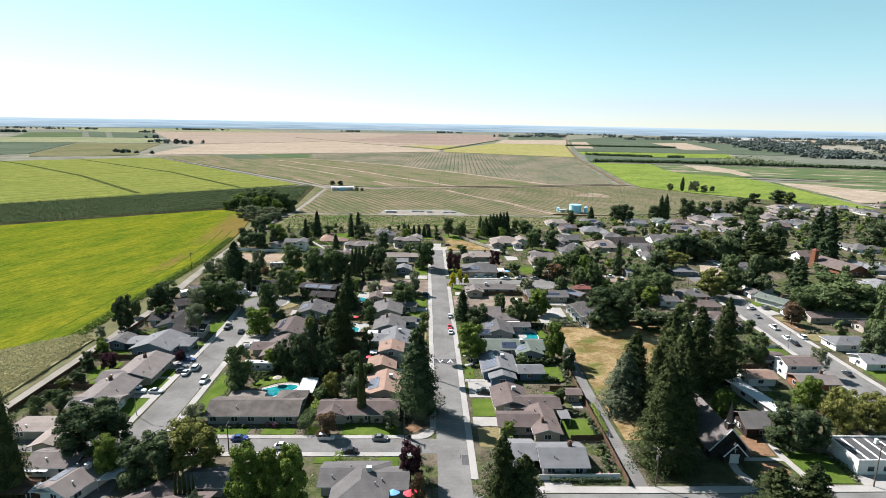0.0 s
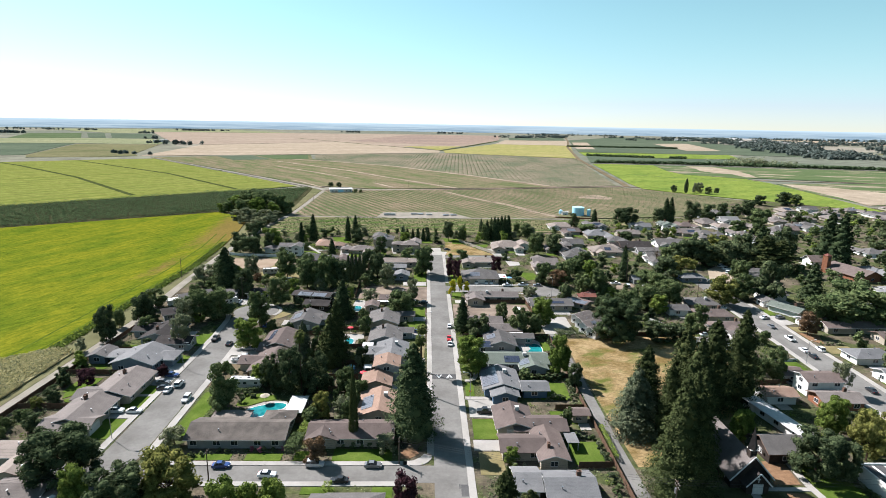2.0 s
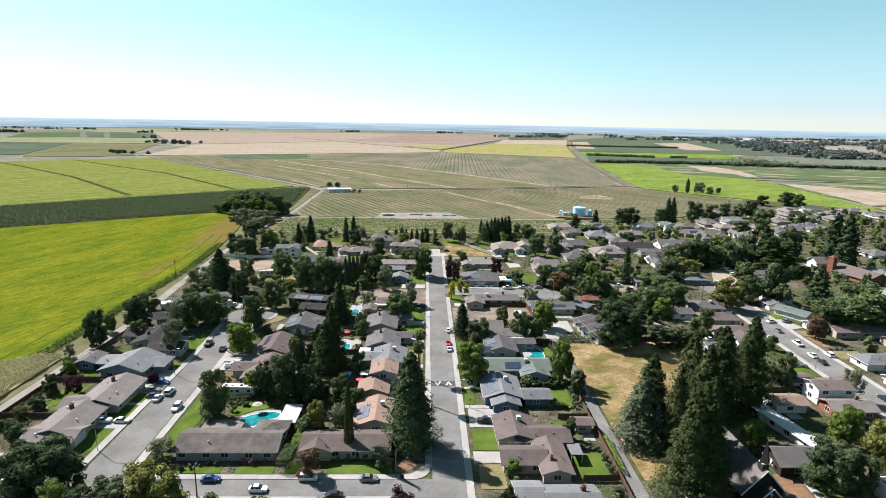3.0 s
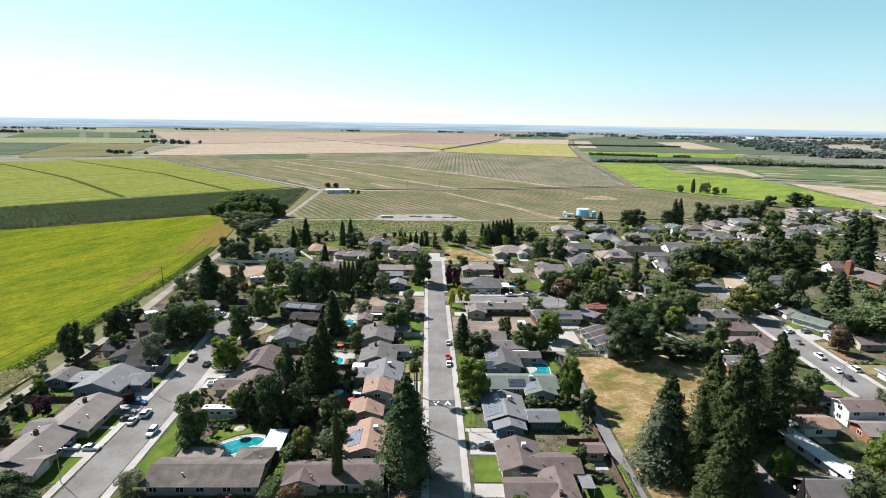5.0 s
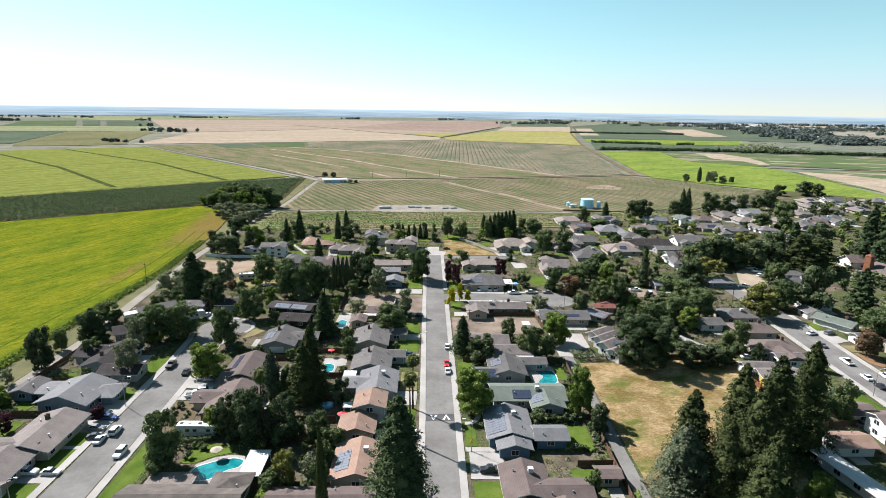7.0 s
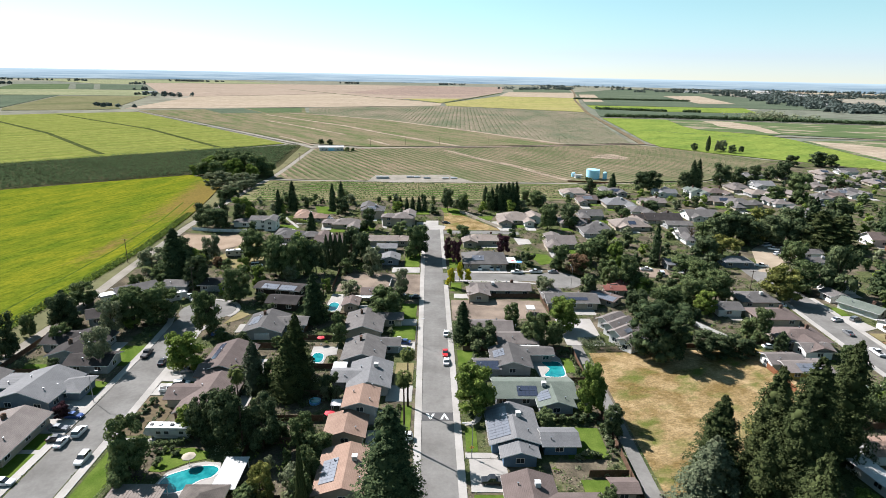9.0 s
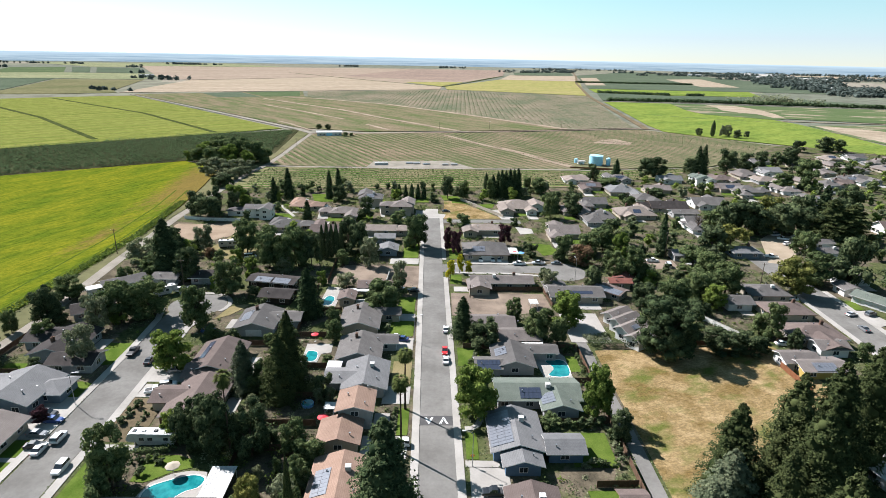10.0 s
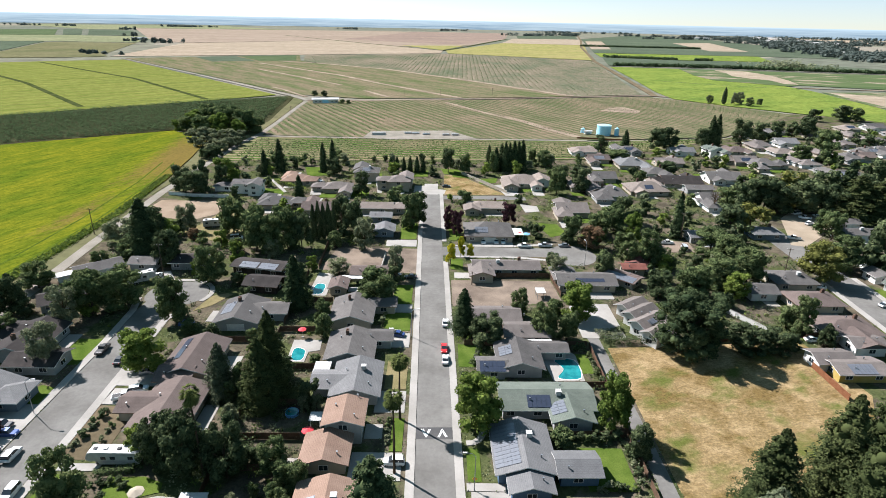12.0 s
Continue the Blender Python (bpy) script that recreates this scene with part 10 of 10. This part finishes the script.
# weeds along the rim of the near field
pts = [(rng.uniform(-142.4, -138.4), rng.uniform(100, 395), rng.uniform(0.1, 1.3)) for _ in range(9000)]
pts = [(x - max(0, y - 330) * 0.1, y, z) for x, y, z in pts]
planted("field_edge_weeds", pts, np.tile((0.4, -0.2, 0.7), (len(pts), 1)), 0.4, "leaf_lime", "tall green weeds along the field's edge", "weeds")
REEDS = [(-131.6, 207), (-131.2, 110), (-150, 120), (-160, 186), (-150, 196), (-139, 206)]
ground_piece("reed_bed", [(-131.9, 206), (-131.9, 108), (-152, 108), (-161, 186), (-150, 197), (-139, 205)], 0.56, "straw_litter", "pale straw litter under the dry reeds", "reed bed")
pts = [(x, y, rng.uniform(0.4, 1.0) * min(2.1, 0.9 + 0.2 * abs(x + 131))) for x, y in zip(rng.uniform(-160, -131, 90000), rng.uniform(110, 207, 90000)) if inside(x, y, REEDS) and x < -131.8 - 1.2 * math.sin(y * 0.35)]
for part_of, mat, words in ((0, "straw", "pale dry reeds beside the dirt track"), (1, "leaf_olive", "grey-green weeds among the dry reeds")):
    share = [q for k, q in enumerate(pts) if (k % 6 == 5) == bool(part_of)]
    share = [(x, y, z + 0.3) for x, y, z in share]
    planted("dry_reeds" if not part_of else "tall_weeds", share, np.tile((0.3, -0.3, 0.6), (len(share), 1)), 0.24, mat, words, "reeds" if not part_of else "weeds")


def free_spot(x, y):
    return not any(a < x < b and c < y < d and inside(x, y, o) for a, b, c, d, o in KEEP_CLEAR)


# paving behind the houses wherever the ground is free
paved = np.random.default_rng(11)
for x0, y0, L, S, ang in PATIOS:
    a = radians(ang)
    c, n = math.cos(a), math.sin(a)
    w, d = paved.uniform(0.35, 0.6) * L, paved.uniform(2.6, 4.4)
    for side in (-1, 1):
        u = paved.uniform(-0.2, 0.2) * L
        q0, q1 = side * (S / 2 - 0.5), side * (S / 2 + d)
        pts = [(x0 + p * c - q * n, y0 + p * n + q * c) for p, q in ((u - w / 2, q0), (u + w / 2, q0), (u + w / 2, q1), (u - w / 2, q1))]
        outer = [(x0 + p * c - q * n, y0 + p * n + q * c) for p in (u - w / 2, u, u + w / 2) for q in (side * (S / 2 + 0.7), side * (S / 2 + d / 2), q1)]
        if all(free_spot(*p) for p in outer):
            ground_piece("patio", pts, 0.11, "concrete" if paved.random() < 0.7 else "gravel", "pale concrete patio behind the house", "patio", depth=0.3)
            if y0 < 330:
                break

spots = []
TOWN = [(-131, -60), (-133, 425), (-122, 452), (100, 452), (235, 540), (420, 640), (520, 600), (400, 100), (300, -60)]
while len(spots) < 5800:
    x, y = (rng.uniform(-122, 150), rng.uniform(100, 445)) if len(spots) < 3500 else (rng.uniform(100, 430), rng.uniform(120, 630))
    if not inside(x, y, TOWN):
        continue
    if x < -46 and y < 140:
        continue
    if all(free_spot(x + u, y + q) for u, q in ((0, 0), (1.3, 0), (-1.3, 0), (0, 1.1), (0, -1.1))):
        spots.append((x, y, rng.uniform(0.5, 1.5)))
for k, (name, mat, words) in enumerate((("garden_shrubs", "leaf_oak", "dark green garden shrubs and ground cover"), ("garden_shrubs", "leaf_mid", "green garden shrubs and ground cover"),
                                        ("garden_shrubs", "leaf_olive", "grey-green dry garden planting"), ("garden_shrubs", "leaf_lime", "bright green garden planting"))):
    share = spots[k::5] + (spots[4::5] if k == 0 else [])
    c, n = clumps(share, 1.05, 1.4, 29)
    planted(name, c, n, 0.21, mat, words, "shrubs")


# low ground cover and weeds in patches over the open soil
def patchy(x, y):
    return math.sin(x * 0.21 + 1.7 * math.sin(y * 0.13)) + math.sin(y * 0.27 + 1.3 * math.sin(x * 0.17 + 2.0)) + 0.7 * math.sin(x * 0.55 - y * 0.41)


cover = []
for x, y in zip(rng.uniform(-124, 130, 110000), rng.uniform(104, 330, 110000)):
    if patchy(x, y) > 0.1 and free_spot(x, y):
        cover.append((x, y, rng.uniform(0.03, 0.45)))
for k, (mat, words) in enumerate((("leaf_mid", "low green ground cover between the houses"), ("leaf_oak", "dark low ground cover between the houses"), ("leaf_olive", "dry grey-green weeds on garden soil"))):
    share = cover[k::3]
    planted("ground_cover", share, np.tile((0.1, -0.1, 1.0), (len(share), 1)), 0.2, mat, words, "ground cover")


# smaller trees between the farther houses
rng = np.random.default_rng(21)
grown, grown_sizes = [], []
while len(grown) < 530:
    x, y = rng.uniform(-118, 430), rng.uniform(150, 640)
    far_part = y > 290 or (x > 52 and y > 236) or x > 150
    if not far_part or not inside(x, y, TOWN) or y > 444 + 0.5 * max(0, x - 100):
        continue
    w = rng.uniform(4.0, 8.5)
    if any(math.hypot(x - a, y - b) < 5.0 for a, b in grown) or not all(free_spot(x + u, y + q) for u, q in ((0, 0), (2.6, 0), (-2.6, 0), (0, 2.6), (0, -2.6))):
        continue
    grown.append((x, y))
    grown_sizes.append((w, w * rng.uniform(0.8, 1.15)))
for mat, pick in (("leaf_mid", (0, 3, 6)), ("leaf_oak", (1, 5)), ("leaf_olive", (2,)), ("leaf_lime", (4,))):
    vs, fs, n = [], [], 0
    for k, ((x, y), (w, h)) in enumerate(zip(grown, grown_sizes)):
        if k % 7 in pick:
            v, f = broad_crown(9, 230, 0.0, 0.078, 0.26, 0, 0.8, 0.16, 0.24, 0.6)
            vs.append(v * np.array((w, w, h)) + np.array((x, y, 0)))
            fs.append(f + n)
            n += len(v)
    ob = new("garden_trees", fast_mesh("garden_trees", np.concatenate(vs), np.concatenate(fs), mat))
    tagged(ob, "small leafy garden trees among the farther houses", "trees", "", "stuff")


# more garden trees between the nearer houses
rng = np.random.default_rng(33)
near_grown = []
KINDS = ("mid", "oak", "oak", "olive", "mid", "oak", "lime", "mid")
tries = 0
while len(near_grown) < 74 and tries < 9000:
    tries += 1
    x, y = rng.uniform(-122, 128), rng.uniform(150, 318)
    if -8 < x < 8 or (44 < x < 106 and y < 232) or (-104 < x < -86 and 252 < y < 276) or not inside(x, y, TOWN):
        continue
    w = rng.uniform(4.2, 7.4)
    if any(math.hypot(x - a, y - b) < 7.5 for a, b in near_grown) or not all(free_spot(x + u, y + q) for u, q in ((0, 0), (2.2, 0), (-2.2, 0), (0, 2.2), (0, -2.2))):
        continue
    near_grown.append((x, y))
    kind = KINDS[len(near_grown) % len(KINDS)]
    tree(kind + "_far", x, y, w * rng.uniform(0.85, 1.25), w)


# groves and far woods
def wood(name, regions, label, mat, size=2.6, per=12):
    """Woods too far off to count: regions of (x, y, spread x, spread y, trees, height)."""
    pts = []
    for x, y, dx, dy, count, h in regions:
        cluster = 7 if count > 30 else 2
        for _ in range(count // cluster + 1):
            cx, cy = x + rng.uniform(-dx, dx), y + rng.uniform(-dy, dy)
            for _ in range(cluster):
                pts.append((cx + rng.normal(0, 22), cy + rng.normal(0, 9), h * rng.uniform(0.6, 1.2)))
    c, n = clumps(pts, 0.5, 0.95, per)
    v, f = cards(c, n, size)
    ob = new(name, fast_mesh(name, v, f, mat))
    tagged(ob, label, "woods", "", "stuff")


for x, y, h, w, kind in ((-137, 735, 7, 9, "oak"), (-127, 737, 7, 9, "oak"), (-99, 684, 5, 7, "mid"), (-93, 686, 4, 6, "mid")):
    tree(kind, x, y, h, w)
# leaf colour lightened and blued: the haze of distance is painted in
leafy("leaf_far", (0.085, 0.11, 0.1), (0.12, 0.145, 0.13), 0.2)
wood("far_woods", [(-913, 1912, 14, 12, 6, 14), (-806, 1858, 36, 10, 14, 15), (-712, 1330, 6, 6, 3, 11), (440, 3380, 90, 40, 26, 18), (620, 3500, 110, 40, 40, 20),
                   (1160, 1640, 90, 50, 50, 17), (1190, 1780, 110, 70, 90, 18), (1240, 1980, 120, 100, 120, 19), (1330, 2250, 130, 120, 130, 20), (1470, 2560, 160, 120, 150, 20), (1250, 1500, 90, 60, 40, 15)],
     "dark woods and farm groves beyond the fields", "leaf_far", 4.2, 15)
wood("far_woods", [(1700, 2900, 400, 120, 200, 19), (1450, 3300, 400, 80, 130, 19), (2300, 3200, 500, 200, 180, 19), (1600, 2000, 120, 60, 60, 18), (2000, 2350, 260, 80, 110, 18),
                   (1600, 3750, 500, 60, 120, 18), (2400, 3900, 600, 80, 160, 18), (-1975, 2740, 40, 10, 40, 14), (-1500, 3815, 180, 20, 50, 13), (730, 3760, 90, 14, 30, 17),
                   (-1110, 2310, 12, 10, 5, 14), (-734, 1366, 5, 5, 3, 9), (-1520, 3030, 20, 10, 6, 16), (-600, 4100, 60, 12, 16, 15), (60, 4250, 70, 12, 18, 16), (1000, 4300, 300, 30, 60, 16), (-2300, 3500, 250, 30, 30, 14)],
     "scattered dark woods and farm groves far away", "leaf_far", 4.6, 14)
wood("far_grove", [(672, 1306, 12, 14, 16, 19), (700, 1296, 16, 14, 20, 21), (728, 1288, 14, 14, 18, 17)], "grove of tall grey-green trees beside a field track", "leaf_olive", 1.8, 26)
HEDGES = [(400, 1570, 556, 1508, 14), (350, 1298, 542, 1292, 14), (542, 1292, 700, 1254, 14), (700, 1254, 1000, 1188, 12), (480, 2180, 880, 2150, 8), (600, 1512, 640, 1510, 8)]
c = []
for x0, y0, x1, y1, w in HEDGES:
    for t in np.arange(0, 1, 3.5 / math.hypot(x1 - x0, y1 - y0)):
        for _ in range(3):
            c.append((x0 + (x1 - x0) * t + rng.uniform(-2, 2), y0 + (y1 - y0) * t + rng.uniform(-w / 2, w / 2), rng.uniform(6, 9)))
c, n = clumps(c, 0.55, 0.95, 7)
planted("far_hedgerows", c, n, 2.2, "leaf_orchard", "long dark tree rows between far fields", "hedgerow")


# ---- far farm sheds ----
def long_shed(x, y, length, width, height, turn, label):
    """A pale low shed with a shallow gable roof and a dark door band."""
    h = thing("shed", x, y, 0, turn, label, "shed", "far sheds")
    a, b = length / 2, width / 2
    part("wall", box(-a, a, -b, b, 0, height), "stucco_white", h)
    v = [(-a - 1, -b - 1, height), (a + 1, -b - 1, height), (a + 1, b + 1, height), (-a - 1, b + 1, height), (-a - 1, 0, height + width * 0.16), (a + 1, 0, height + width * 0.16)]
    part("roof", (v, [(0, 1, 5, 4), (2, 3, 4, 5), (1, 2, 5), (3, 0, 4), (3, 2, 1, 0)]), "stucco_grey", h)
    part("door", box(-a * 0.5, -a * 0.5 + 5, -b - 0.2, -b, 0, height * 0.8), "metal_grey", h)


for x, y, length, turn in ((1700, 3160, 170, -80), (1880, 3300, 150, -75), (1990, 3800, 240, -70), (1410, 3400, 90, 10), (1790, 2930, 130, -60), (1268, 1985, 40, -70), (1180, 1790, 30, 0), (1320, 2130, 30, 0), (-947, 2005, 46, 60)):
    long_shed(x, y, length, 24 if length > 60 else 14, 6, turn, "long white farm shed with a pale grey roof beside trees")
